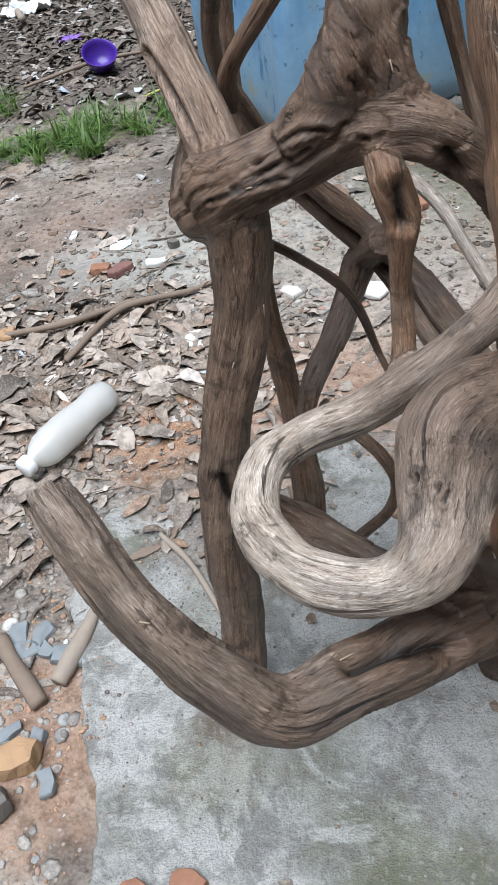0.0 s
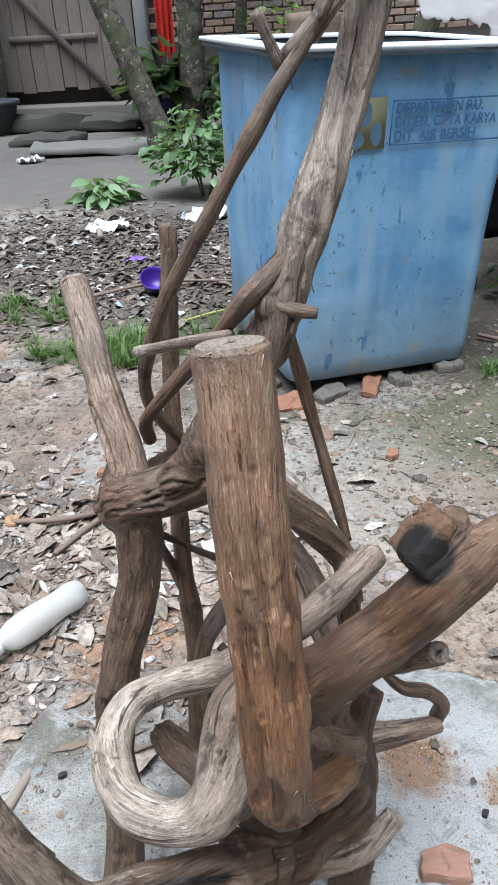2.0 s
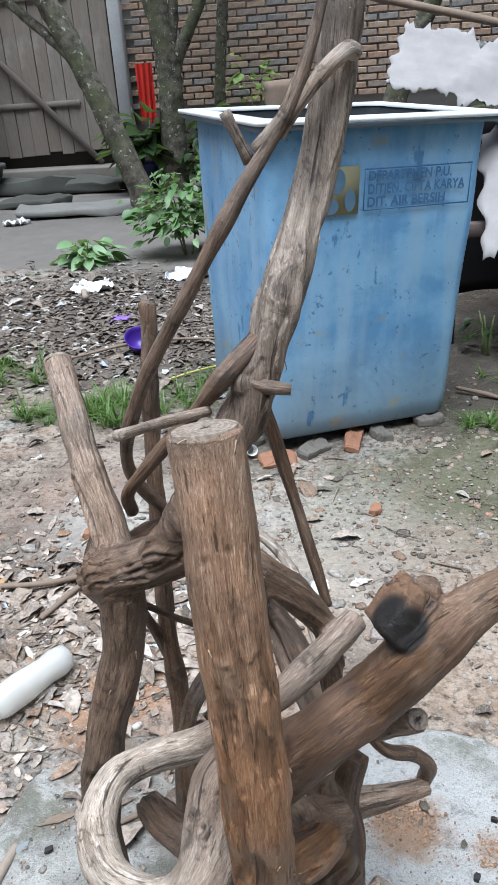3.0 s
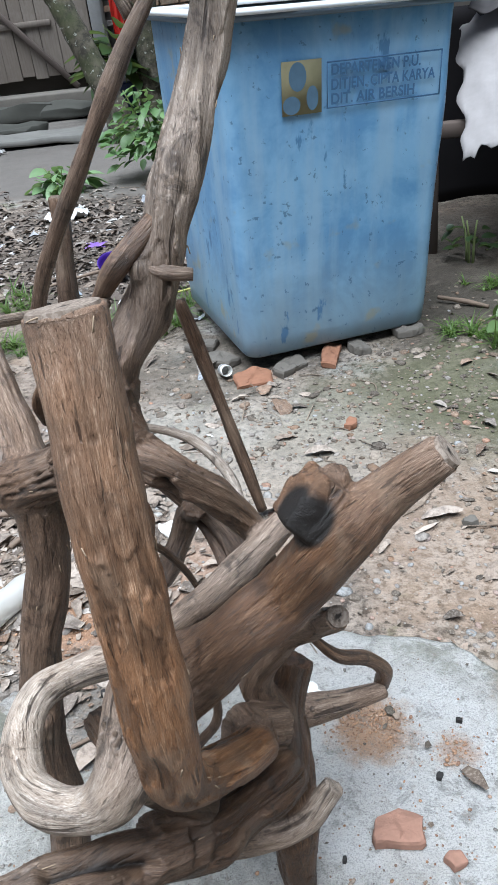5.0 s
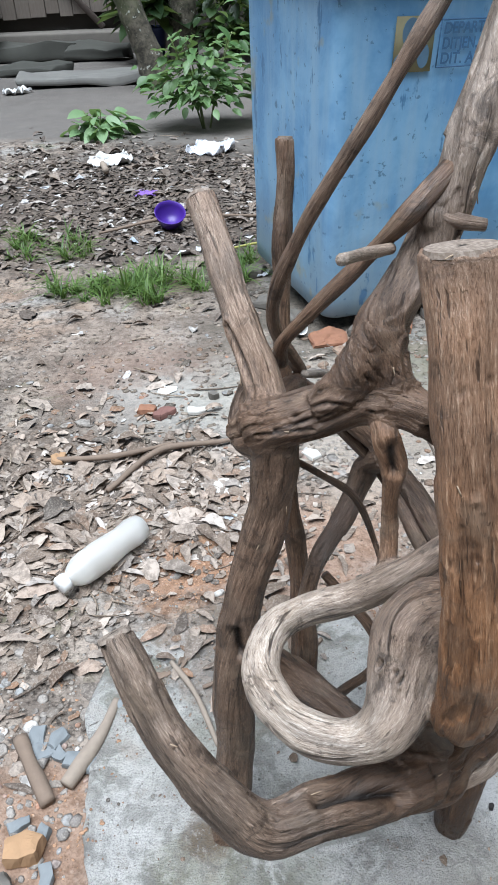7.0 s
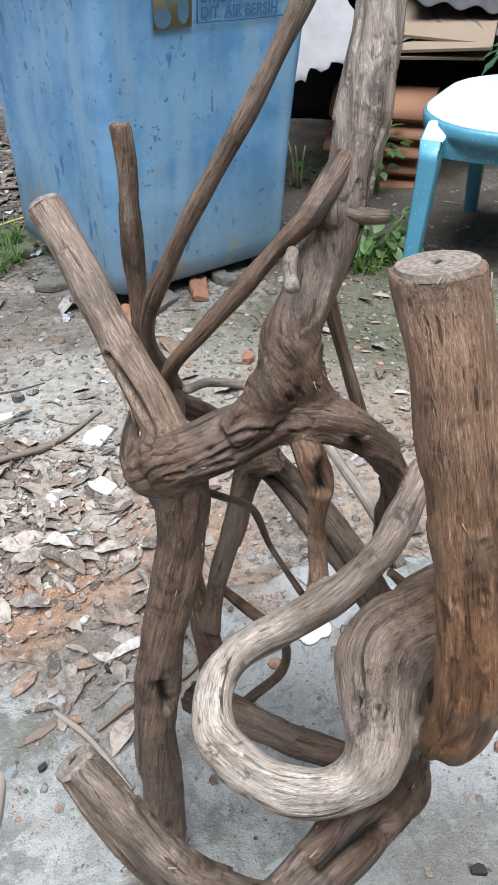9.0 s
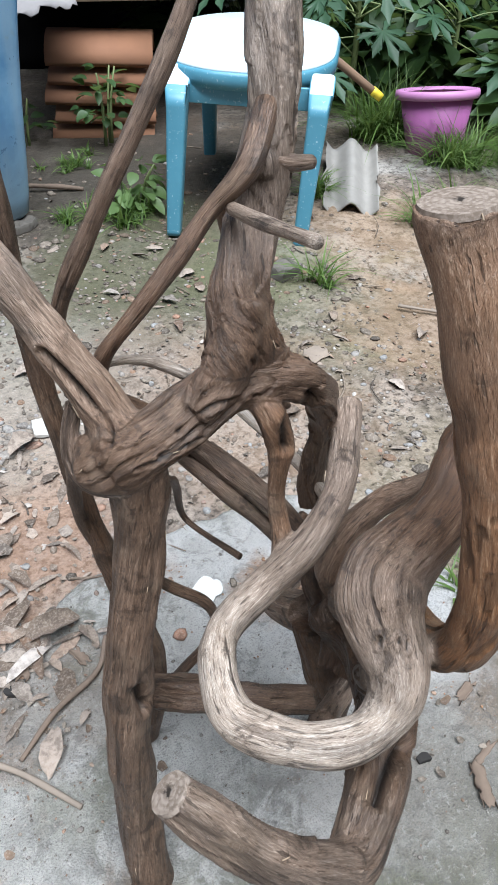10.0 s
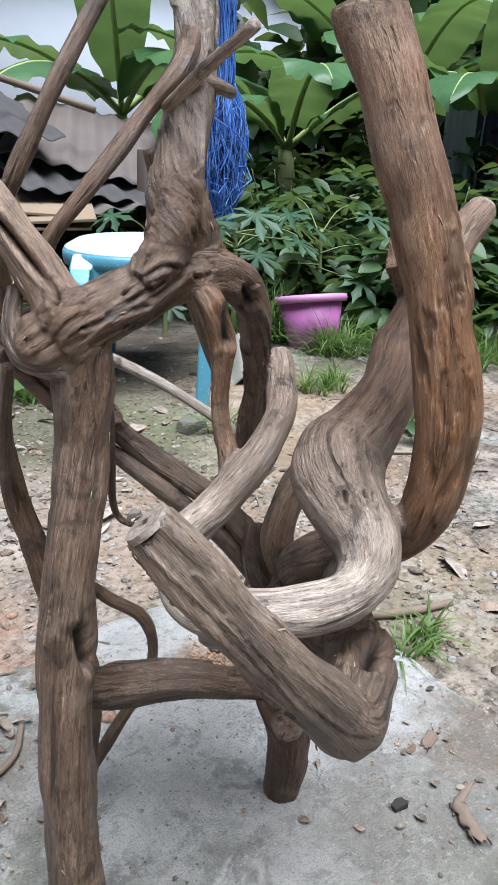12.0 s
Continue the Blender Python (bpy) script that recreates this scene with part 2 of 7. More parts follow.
limb("trunk", [(0.0825, 0.5763, 0.6625, 0.0154), (0.0847, 0.5758, 0.6853, 0.0244), (0.0903, 0.5811, 0.7142, 0.0237), (0.098, 0.5901, 0.7436, 0.0214), (0.1323, 0.6186, 0.7926, 0.0201), (0.1548, 0.6373, 0.86, 0.0201), (0.1823, 0.6776, 0.9348, 0.0186), (0.2093, 0.7202, 1.0237, 0.0184), (0.234, 0.7315, 1.1568, 0.0177), (0.2481, 0.7358, 1.2601, 0.0174), (0.252, 0.7393, 1.4185, 0.0163)],
     (0.08, 0.15, 0.6, 0.85, 0.9), "trunk", 9)
limb("stick1", [(0.0048, 0.7397, 0.5949, 0.0082), (-0.0235, 0.6919, 0.6936, 0.0074), (0.0136, 0.6611, 0.7996, 0.0077), (0.0733, 0.6568, 0.8986, 0.0077), (0.1294, 0.6694, 0.9886, 0.0087), (0.1842, 0.6863, 1.0723, 0.0074), (0.2161, 0.6972, 1.1594, 0.0056), (0.2323, 0.7075, 1.2386, 0.0054)],
     (0.16, 0.55), "twig")
limb("stick2", [(-0.0109, 0.6468, 0.6566, 0.0075), (-0.0071, 0.6307, 0.6885, 0.0075), (0.0211, 0.6195, 0.7261, 0.0075), (0.0514, 0.6152, 0.7599, 0.0076), (0.0835, 0.614, 0.7949, 0.0083), (0.1108, 0.6019, 0.829, 0.0108), (0.146, 0.63, 0.862, 0.009)],
     (0.12, 0.15), "twig")
limb("stub", [(0.096, 0.6023, 0.7979, 0.0055), (0.0725, 0.5265, 0.82, 0.0051), (0.0533, 0.4501, 0.8422, 0.0047)],
     (0.5, 0.8), "twig")
limb("backleg", [(-0.0187, 0.8426, 0.8474, 0.0092), (-0.022, 0.8162, 0.7515, 0.0099), (-0.0232, 0.794, 0.6417, 0.01), (-0.0185, 0.7618, 0.5352, 0.0098), (-0.0117, 0.724, 0.4298, 0.0103), (0.0018, 0.6922, 0.324, 0.0138), (0.0145, 0.6479, 0.2228, 0.0187), (0.0082, 0.6448, 0.1197, 0.0184), (0.0057, 0.6619, 0.0037, 0.0155)],
     (0.15, 0.05), "back_leg")
limb("h2", [(-0.051, 0.639, 0.579, 0.0059), (-0.038, 0.68, 0.503, 0.0067), (-0.023, 0.713, 0.423, 0.0079), (0.002, 0.716, 0.338, 0.0086)],
     (0.12, 0.15), "twig")
limb("loop", [(0.2414, 0.5909, 0.5566, 0.0147), (0.2046, 0.5495, 0.5404, 0.0151), (0.1643, 0.5128, 0.5216, 0.0151), (0.1175, 0.4976, 0.4911, 0.0164), (0.0745, 0.5042, 0.4548, 0.0167), (0.0218, 0.4934, 0.4418, 0.0165), (-0.0102, 0.4565, 0.4458, 0.0176), (-0.0164, 0.4143, 0.4259, 0.0193), (0.0112, 0.3636, 0.4369, 0.0186), (0.0486, 0.3397, 0.4417, 0.0187), (0.0848, 0.3398, 0.4446, 0.0215), (0.1099, 0.3548, 0.4661, 0.0271), (0.1313, 0.4097, 0.5043, 0.041), (0.1742, 0.4214, 0.5266, 0.0342), (0.2116, 0.4192, 0.5645, 0.0279), (0.2562, 0.4398, 0.5936, 0.0274), (0.2945, 0.4373, 0.6418, 0.0261), (0.3386, 0.4486, 0.6842, 0.0199), (0.3833, 0.4475, 0.7216, 0.0146)],
     (0.45, 0.4, 0.6, 0.9, 1.0, 0.8, 0.32, 0.04, 0.0, 0.4), "looped_limb")
limb("club", [(0.2086, 0.447, 0.3896, 0.0217), (0.1664, 0.3516, 0.4625, 0.0225), (0.1652, 0.3275, 0.5543, 0.0257), (0.1585, 0.343, 0.651, 0.0258), (0.1481, 0.3674, 0.7372, 0.026), (0.1389, 0.3964, 0.8134, 0.0255), (0.1328, 0.4135, 0.853, 0.0274), (0.1318, 0.4155, 0.862, 0.0274)],
     (0.0, 0.04, 0.2, 0.26), "sawn_stump")
limb("arm", [(-0.1254, 0.3341, 0.5639, 0.0151), (-0.0997, 0.3099, 0.5232, 0.0155), (-0.072, 0.2898, 0.4801, 0.0162), (-0.0386, 0.2783, 0.4372, 0.0177), (-0.001, 0.2768, 0.3955, 0.0196), (0.0461, 0.3007, 0.3875, 0.0231), (0.0896, 0.3357, 0.3632, 0.0247), (0.1412, 0.37, 0.3478, 0.0219)],
     (0.45, 0.35, 0.1), "low_arm")
limb("legC", [(0.2095, 0.559, 0.2504, 0.0334), (0.2196, 0.5367, 0.167, 0.0335), (0.2209, 0.5187, 0.0977, 0.0255), (0.2208, 0.5258, 0.01, 0.0205)],
     (0.03, 0.03), "rear_leg")
limb("handle", [(0.1441, 0.4596, 0.1989, 0.0153), (0.1823, 0.482, 0.1692, 0.0157), (0.2343, 0.5046, 0.1725, 0.0158), (0.2751, 0.5286, 0.2117, 0.0131)],
     (0.3, 0.75), "branch")
limb("holestub", [(0.2956, 0.4469, 0.5596, 0.0103), (0.2695, 0.4911, 0.5045, 0.0109), (0.2343, 0.5291, 0.4509, 0.0139), (0.1974, 0.5351, 0.3823, 0.0171), (0.2201, 0.5424, 0.3094, 0.0168)],
     (0.4, 0.25), "branch")
limb("hook", [(0.2067, 0.5774, 0.2372, 0.0264), (0.2082, 0.6385, 0.1949, 0.0224), (0.2316, 0.6683, 0.1737, 0.0197), (0.2876, 0.6808, 0.1784, 0.0162), (0.3425, 0.6979, 0.184, 0.0098)],
     (0.3, 0.4), "branch")
limb("hooktwig", [(0.2491, 0.6521, 0.3315, 0.006), (0.2807, 0.6571, 0.2921, 0.0075), (0.3175, 0.6787, 0.2633, 0.0098), (0.3401, 0.6988, 0.2212, 0.0109), (0.3376, 0.7152, 0.1724, 0.0111)],
     (0.12, 0.15), "twig")
limb("d1", [(-0.0004, 0.7483, 0.581, 0.0079), (0.0493, 0.7573, 0.5331, 0.0091), (0.1052, 0.7474, 0.4817, 0.0114), (0.1568, 0.7177, 0.4247, 0.0138), (0.1963, 0.6476, 0.382, 0.0146), (0.2282, 0.5831, 0.3265, 0.0148)],
     (0.14, 0.2), "branch")
limb("d2", [(0.0018, 0.762, 0.5612, 0.0087), (0.057, 0.7656, 0.4999, 0.0094), (0.1182, 0.7427, 0.4332, 0.0097), (0.1566, 0.6868, 0.3884, 0.0104), (0.1966, 0.6317, 0.3413, 0.0116), (0.2282, 0.5821, 0.2821, 0.0127)],
     (0.14, 0.2), "twig")
limb("light", [(0.0107, 0.6962, 0.617, 0.0045), (0.049, 0.754, 0.5854, 0.0057), (0.1101, 0.7736, 0.551, 0.0064), (0.1603, 0.7328, 0.5207, 0.0067), (0.1836, 0.6687, 0.4966, 0.007), (0.2079, 0.6078, 0.4641, 0.0072), (0.2209, 0.5731, 0.4299, 0.0075)],
     (0.9, 0.9), "twig")
limb("hang", [(0.0904, 0.5603, 0.6558, 0.0123), (0.0974, 0.5401, 0.6329, 0.0106), (0.1084, 0.5362, 0.5991, 0.0094), (0.1067, 0.5348, 0.5647, 0.0086), (0.1079, 0.535, 0.5304, 0.0083), (0.108, 0.5231, 0.4958, 0.009), (0.104, 0.512, 0.47, 0.0105)],
     (0.14, 0.2), "branch")
limb("twig1", [(-0.0118, 0.5892, 0.5787, 0.004), (0.0308, 0.6083, 0.5394, 0.004), (0.075, 0.6717, 0.4576, 0.0048), (0.1037, 0.7013, 0.3627, 0.0048), (0.1164, 0.603, 0.3795, 0.004)],
     (0.12, 0.15), "twig")
limb("diagE", [(0.1133, 0.7241, 0.485, 0.014), (0.0923, 0.7637, 0.4424, 0.0148), (0.062, 0.7251, 0.3848, 0.0132), (0.0288, 0.6661, 0.3508, 0.0117), (0.0152, 0.6494, 0.289, 0.0123)],
     (0.14, 0.2), "branch")
limb("stickD", [(0.1423, 0.6922, 0.7654, 0.0068), (0.1751, 0.6772, 0.6443, 0.0069), (0.2088, 0.6524, 0.5263, 0.0069)],
     (0.12, 0.15), "twig")
limb("cross", [(-0.0226, 0.581, 0.2578, 0.0162), (0.0133, 0.541, 0.2702, 0.0186), (0.0537, 0.5062, 0.2753, 0.015), (0.0909, 0.4879, 0.2628, 0.0135), (0.13, 0.4711, 0.2491, 0.0119)],
     (0.14, 0.2), "branch")
limb("twig2", [(0.038, 0.686, 0.315, 0.0066), (0.068, 0.674, 0.282, 0.0073), (0.099, 0.655, 0.255, 0.0083), (0.114, 0.652, 0.212, 0.0075), (0.106, 0.656, 0.16, 0.007), (0.07, 0.672, 0.095, 0.0075), (0.025, 0.69, 0.014, 0.008)],
     (0.12, 0.15), "twig")
limb("stem", [(0.232, 0.592, 0.356, 0.0223), (0.216, 0.564, 0.311, 0.0272), (0.218, 0.512, 0.28, 0.029), (0.19, 0.492, 0.232, 0.024)],
     (0.03, 0.03), "root_mass")
limb("buttress", [(0.03, 0.554, 0.656, 0.013), (0.055, 0.557, 0.678, 0.017), (0.075, 0.564, 0.703, 0.019), (0.088, 0.572, 0.735, 0.016)], (0.2, 0.2), "root_flare")
limb("buttress_b", [(0.135, 0.56, 0.646, 0.012), (0.112, 0.561, 0.668, 0.016), (0.098, 0.566, 0.7, 0.018), (0.096, 0.575, 0.732, 0.016)], (0.2, 0.2), "root_flare")
limb("bridge", [(-0.03, 0.6, 0.62, 0.015), (-0.012, 0.66, 0.61, 0.013), (0.0, 0.735, 0.585, 0.0115)], (0.1, 0.1), "branch")
limb("fork", [(0.1703, 0.6865, 1.0419, 0.0061), (0.2054, 0.6901, 1.086, 0.0063), (0.2326, 0.6969, 1.1097, 0.0074), (0.2421, 0.7146, 1.1092, 0.0076)], (0.6, 0.8), "twig")
limb("fork_spur", [(0.1428, 0.6817, 1.0211, 0.0071), (0.1322, 0.6789, 1.0447, 0.0056), (0.1224, 0.6772, 1.0665, 0.0057)], (0.5, 0.7), "twig")
limb("fork_spur_b", [(0.15, 0.684, 1.03, 0.008), (0.168, 0.68, 1.05, 0.006), (0.177, 0.678, 1.062, 0.004)], (0.6, 0.8), "twig")
limb("nub", [(0.134, 0.616, 0.826, 0.01), (0.156, 0.608, 0.821, 0.0072), (0.179, 0.61, 0.817, 0.006)], (0.3, 0.4), "twig")
limb("burnt", [(0.30, 0.455, 0.645, 0.026), (0.287, 0.455, 0.66, 0.024), (0.272, 0.449, 0.68, 0.022), (0.268, 0.447, 0.684, 0.02)], (0.1, 0.1), "burnt_stub")
limb("knob", [(0.292, 0.455, 0.66, 0.018), (0.299, 0.458, 0.69, 0.014), (0.301, 0.458, 0.703, 0.009)], (0.1, 0.2), "burnt_stub")
limb("yellow", [(0.215, 0.52, 0.33, 0.024), (0.19, 0.485, 0.365, 0.024), (0.205, 0.45, 0.388, 0.026)], (0.25, 0.15), "root_mass")
limb("mass", [(0.114, 0.355, 0.355, 0.028), (0.16, 0.40, 0.325, 0.03), (0.205, 0.47, 0.30, 0.032), (0.215, 0.52, 0.26, 0.034)], (0.02, 0.02), "root_mass")
limb("neck", [(0.118, 0.368, 0.444, 0.016), (0.132, 0.388, 0.405, 0.02), (0.155, 0.405, 0.36, 0.024)], (0.2, 0.1), "root_mass")
KNOTS = [(-0.036, 0.593, 0.605, 0.029), (-0.022, 0.58, 0.626, 0.0295), (0.08, 0.574, 0.674, 0.024), (0.108, 0.352, 0.354, 0.023),
         (0.205, 0.52, 0.295, 0.036), (0.133, 0.407, 0.506, 0.04), (0.256, 0.445, 0.594, 0.0275), (0.133, 0.618, 0.822, 0.0175)]
limb("collar", [(-0.0425, 0.631, 0.648, 0.0055), (-0.056, 0.619, 0.62, 0.0075), (-0.058, 0.606, 0.599, 0.008), (-0.048, 0.585, 0.589, 0.0085), (-0.02, 0.565, 0.591, 0.0085), (0.005, 0.562, 0.602, 0.006)], (0.35, 0.3), "collar_ridge")
FURROW = {"arch": 1.7, "trunk": 1.45, "legA": 0.8, "arm": 1.5, "club": 0.3, "loop": 0.4, "thick": 0.9, "postA": 0.4, "mass": 1.8, "yellow": 1.2, "neck": 1.5, "collar": 0.75, "stem": 1.6, "collar": 0.7, "cross": 2.0, "diagE": 1.2, "burnt": 0.25, "knob": 0.3, "buttress": 1.4, "buttress_b": 1.4}
WARM = {"club": (0.8, 0.9, 0.9, 0.75), "holestub": (0.6, 0.6), "yellow": (0.2, 0.08), "loop": (0.2, 0.15, 0.1, 0.15, 0.35, 0.6, 0.5), "burnt": (0.7, 0.7), "postA": (0.5, 0.45), "arch": (0.46, 0.42), "legA": (0.25, 0.2), "hang": (0.7, 0.7), "stick1": (0.35, 0.3), "arm": (0.15, 0.4)}
# splits and holes: a line, its half width and depth; inner shade is coloured in
CUTS = [([(-0.071, 0.619, 0.710), (-0.061, 0.606, 0.695), (-0.051, 0.593, 0.679), (-0.043, 0.578, 0.661), (-0.042, 0.570, 0.644)], 0.0034, 0.011),
        ([(0.139, 0.5405, 0.645), (0.147, 0.546, 0.6375)], 0.006, 0.011),
        ([(0.0491, 0.3022, 0.4106), (0.0715, 0.3158, 0.3974), (0.0955, 0.3256, 0.3863), (0.1187, 0.3289, 0.3757)], 0.0085, 0.016),
        ([(-0.060, 0.520, 0.366), (-0.056, 0.521, 0.35), (-0.053, 0.522, 0.336)], 0.008, 0.013),
        ([(0.108, 0.519, 0.63), (0.106, 0.513, 0.606)], 0.0075, 0.007),
        ([(0.006, 0.532, 0.659), (0.044, 0.536, 0.670), (0.087, 0.549, 0.659)], 0.0022, 0.0035),
        ([(-0.012, 0.534, 0.638), (0.02, 0.529, 0.652), (0.05, 0.533, 0.655)], 0.0022, 0.0035), ([(-0.03, 0.54, 0.625), (0.0, 0.53, 0.635), (0.03, 0.535, 0.64)], 0.002, 0.003),
        ([(0.098, 0.372, 0.508), (0.096, 0.371, 0.503)], 0.0022, 0.004), ([(0.108, 0.360, 0.512), (0.107, 0.359, 0.508)], 0.002, 0.004), ([(0.116, 0.365, 0.5), (0.115, 0.364, 0.49)], 0.0016, 0.003)]
# dark wood of each limb plus shade of legs and inner roots, as colour
LIMB_STAIN_SHADE = {"mass": (0.75, 0.65), "stem": (0.6, 0.6), "neck": (0.8, 0.8), "cross": (0.6, 0.6), "legC": (0.45, 0.4), "backleg": (0.4, 0.4), "d1": (0.3, 0.3), "d2": (0.45, 0.45), "hook": (0.15, 0.05), "handle": (0.2, 0.0), "arm": (0.2, 0.28, 0.36, 0.6, 0.75), "legA": (0.5, 0.42, 0.34, 0.34), "postA": (0.15, 0.1), "burnt": (0.3, 0.3), "club": (0.25, 0.12, 0.0, 0.05), "cross": (0.65, 0.65), "arch": (0.46, 0.42),
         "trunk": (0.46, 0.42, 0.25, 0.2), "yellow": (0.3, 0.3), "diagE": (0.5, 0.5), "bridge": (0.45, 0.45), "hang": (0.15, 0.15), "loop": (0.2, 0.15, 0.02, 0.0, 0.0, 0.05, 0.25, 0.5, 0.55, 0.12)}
PITS = [(0.148, 0.3446, 0.716), (0.1495, 0.343, 0.708), (0.1436, 0.3393, 0.691), (0.1524, 0.3358, 0.679), (0.154, 0.333, 0.67), (0.1546, 0.3326, 0.661), (0.147, 0.334, 0.676), (0.153, 0.323, 0.6216),
        (0.1733, 0.3318, 0.63), (0.16, 0.322, 0.612), (0.146, 0.316, 0.57), (0.134, 0.3637, 0.784), (0.151, 0.367, 0.791), (0.14, 0.335, 0.66)]
# limbs that give way to their neighbours where they join
YIELD = {"legA": 1.25, "neck": 1.5, "mass": 1.15, "arm": 0.92, "loop": 0.85}
PART_NAMES = {"front_leg": "leg", "back_leg": "leg", "rear_leg": "leg"}


def build_driftwood():
    base = thing("driftwood", "weathered brown driftwood root with looping limbs standing on concrete", "driftwood", (0.07, 0.55, 0.012))
    thick = [k for k in BOUGHS if BOUGHS[k][1] != "twig"]
    verts, faces = [], []
    for n, key in enumerate(thick):
        v, f = tube_data(BOUGHS[key][0] + (0, 0, 0, 0.0006 + 0.0009 * FURROW.get(key, 0.8)), 18, 0.008, 0.05 + 0.08 * FURROW.get(key, 0.8), n * 3.1, squash=(1.07, 0.94, 1) if key == "club" else (1, 1, 1))
        o = len(verts)
        verts += v
        faces += [tuple(i + o for i in q) for q in f]
    bm = bmesh.new()
    for x, y, z, r in KNOTS:
        bmesh.ops.create_icosphere(bm, subdivisions=3, radius=r, matrix=Matrix.Translation((x, y, z)))
    block = Matrix.Translation((0.288, 0.452, 0.668)) @ Matrix.Rotation(radians(-42), 4, "Y") @ Matrix.Rotation(radians(24), 4, "Z") @ Matrix.Diagonal((0.05, 0.05, 0.054, 1))
    bmesh.ops.create_cube(bm, size=1.0, matrix=block)
    bm.verts.index_update()
    o = len(verts)
    verts += [v.co.copy() for v in bm.verts]
    faces += [tuple(v.index + o for v in f.verts) for f in bm.faces]
    bm.free()
    me = bpy.data.meshes.new("wood_rough")
    me.from_pydata([tuple(v) for v in verts], [], faces)
    tmp = bpy.data.objects.new("wood_rough", me)
    scene.collection.objects.link(tmp)
    rm = tmp.modifiers.new("remesh", "REMESH")
    rm.mode, rm.voxel_size = "VOXEL", 0.0021
    sm = tmp.modifiers.new("smooth", "SMOOTH")
    sm.factor, sm.iterations = 0.5, 9
    dg = bpy.context.evaluated_depsgraph_get()
    solid = bpy.data.meshes.new_from_object(tmp.evaluated_get(dg))
    bpy.data.objects.remove(tmp)

    count = len(solid.vertices)
    co = np.empty(count * 3)
    solid.vertices.foreach_get("co", co)
    co = co.reshape(-1, 3)
    no = np.empty(count * 3)
    solid.vertices.foreach_get("normal", no)
    no = no.reshape(-1, 3)
    best = np.full(count, 9.0)
    owner = np.zeros(count, int)
    grain = np.zeros((count, 3))
    tone, warm, rough, stain_shade = np.zeros(count), np.zeros(count), np.ones(count), np.zeros(count)
    for n, key in enumerate(thick):
        if key.startswith("buttress"):
            continue
        rows, kind, twist = BOUGHS[key]
        length = np.linalg.norm(np.diff(rows[:, :3], axis=0), axis=1).sum()
        s = curve_through(rows, max(8, int(length / 0.006)))
        p, r = s[:, :3], s[:, 3]
        t, a, b = frames_along(p)
        lo, hi = p.min(0) - 0.08, p.max(0) + 0.08
        near = np.nonzero(((co > lo) & (co < hi)).all(1))[0]
        for chunk in np.array_split(near, max(1, len(near) // 20000)):
            if not len(chunk):
                continue
            d = co[chunk][:, None] - p[None]
            dist = np.sqrt((d**2).sum(-1))
            k = dist.argmin(1)
            row = np.arange(len(chunk))
            score = dist[row, k] / r[k] * YIELD.get(key, 1.0)
            win = score < best[chunk]
            c, k = chunk[win], k[win]
            off = co[c] - p[k]
            along = k / len(p) * length + (off * t[k]).sum(1)
            u, v = (off * a[k]).sum(1), (off * b[k]).sum(1)
            w = along * twist
            u, v = u * np.cos(w) - v * np.sin(w), u * np.sin(w) + v * np.cos(w)
            best[c], owner[c] = score[win], n
            grain[c] = np.stack([u + n * 0.31, v + n * 0.17, along * 0.105], 1)
            f = k / len(p)
            tone[c] = np.interp(f, np.linspace(0, 1, len(BOUGH_TONE[key])), BOUGH_TONE[key])
            wa = WARM.get(key, (0.28, 0.28))
            warm[c] = np.interp(f, np.linspace(0, 1, len(wa)), wa)
            rough[c] = FURROW.get(key, 0.8)
            sa = LIMB_STAIN_SHADE.get(key, (0.2, 0.2))
            stain_shade[c] = np.interp(f, np.linspace(0, 1, len(sa)), sa)
    # deep fibrous relief along the grain
    push = np.empty(count)
    gouge = np.zeros(count)
    carved = {thick.index("club")}
    for i in range(count):
        g = grain[i]
        q = Vector((g[0] * 55, g[1] * 55, g[2] * 75))
        ridge = 1 - abs(noise.noise(q)) * 2.2
        furrow = max(0.0, noise.noise(q * 0.55 + Vector((5, 2, 1))) - 0.12)
        lump = noise.noise(Vector(co[i]) * 24)
        fine = noise.noise(q * 2.6)
        step = noise.noise(q * 0.62 + Vector((9, 4, 7))) * 3.2
        push[i] = rough[i] * (0.0014 * ridge - 0.0072 * furrow + 0.0006 * fine + 0.0016 * (step - math.floor(step) - 0.5)) + 0.0022 * lump - 0.0004
        if owner[i] in carved:
            k = noise.noise(Vector((g[0] * 62, g[1] * 62, g[2] * 236))) + 0.4 * noise.noise(Vector((g[0] * 160, g[1] * 160, g[2] * 570)))
            k = min(1.0, max(0.0, (k - 0.1) * 9)) * min(1.0, max(0.0, (0.77 - co[i][2]) * 12))
            push[i] -= 0.0024 * k
            gouge[i] = 0.42 * k
    ends = np.empty(len(solid.edges) * 2, int)
    solid.edges.foreach_get("vertices", ends)
    ea, eb = ends.reshape(-1, 2).T
    seam = np.zeros(count)
    seam[ea[owner[ea] != owner[eb]]] = 1
    seam[eb[owner[ea] != owner[eb]]] = 1
    links = np.bincount(ea, minlength=count) + np.bincount(eb, minlength=count)
    for _ in range(14):
        for field in (tone, warm, stain_shade):
            mean = (np.bincount(ea, field[eb], count) + np.bincount(eb, field[ea], count)) / np.maximum(links, 1)
            field += 0.6 * (mean - field)
    for _ in range(3):
        seam = np.maximum(seam, 0.8 * np.minimum(1, np.bincount(ea, seam[eb], count) + np.bincount(eb, seam[ea], count)))
    for _ in range(10):
        mean = (np.bincount(ea, push[eb], count) + np.bincount(eb, push[ea], count)) / np.maximum(links, 1)
        push = push + seam * 0.7 * (mean - push)
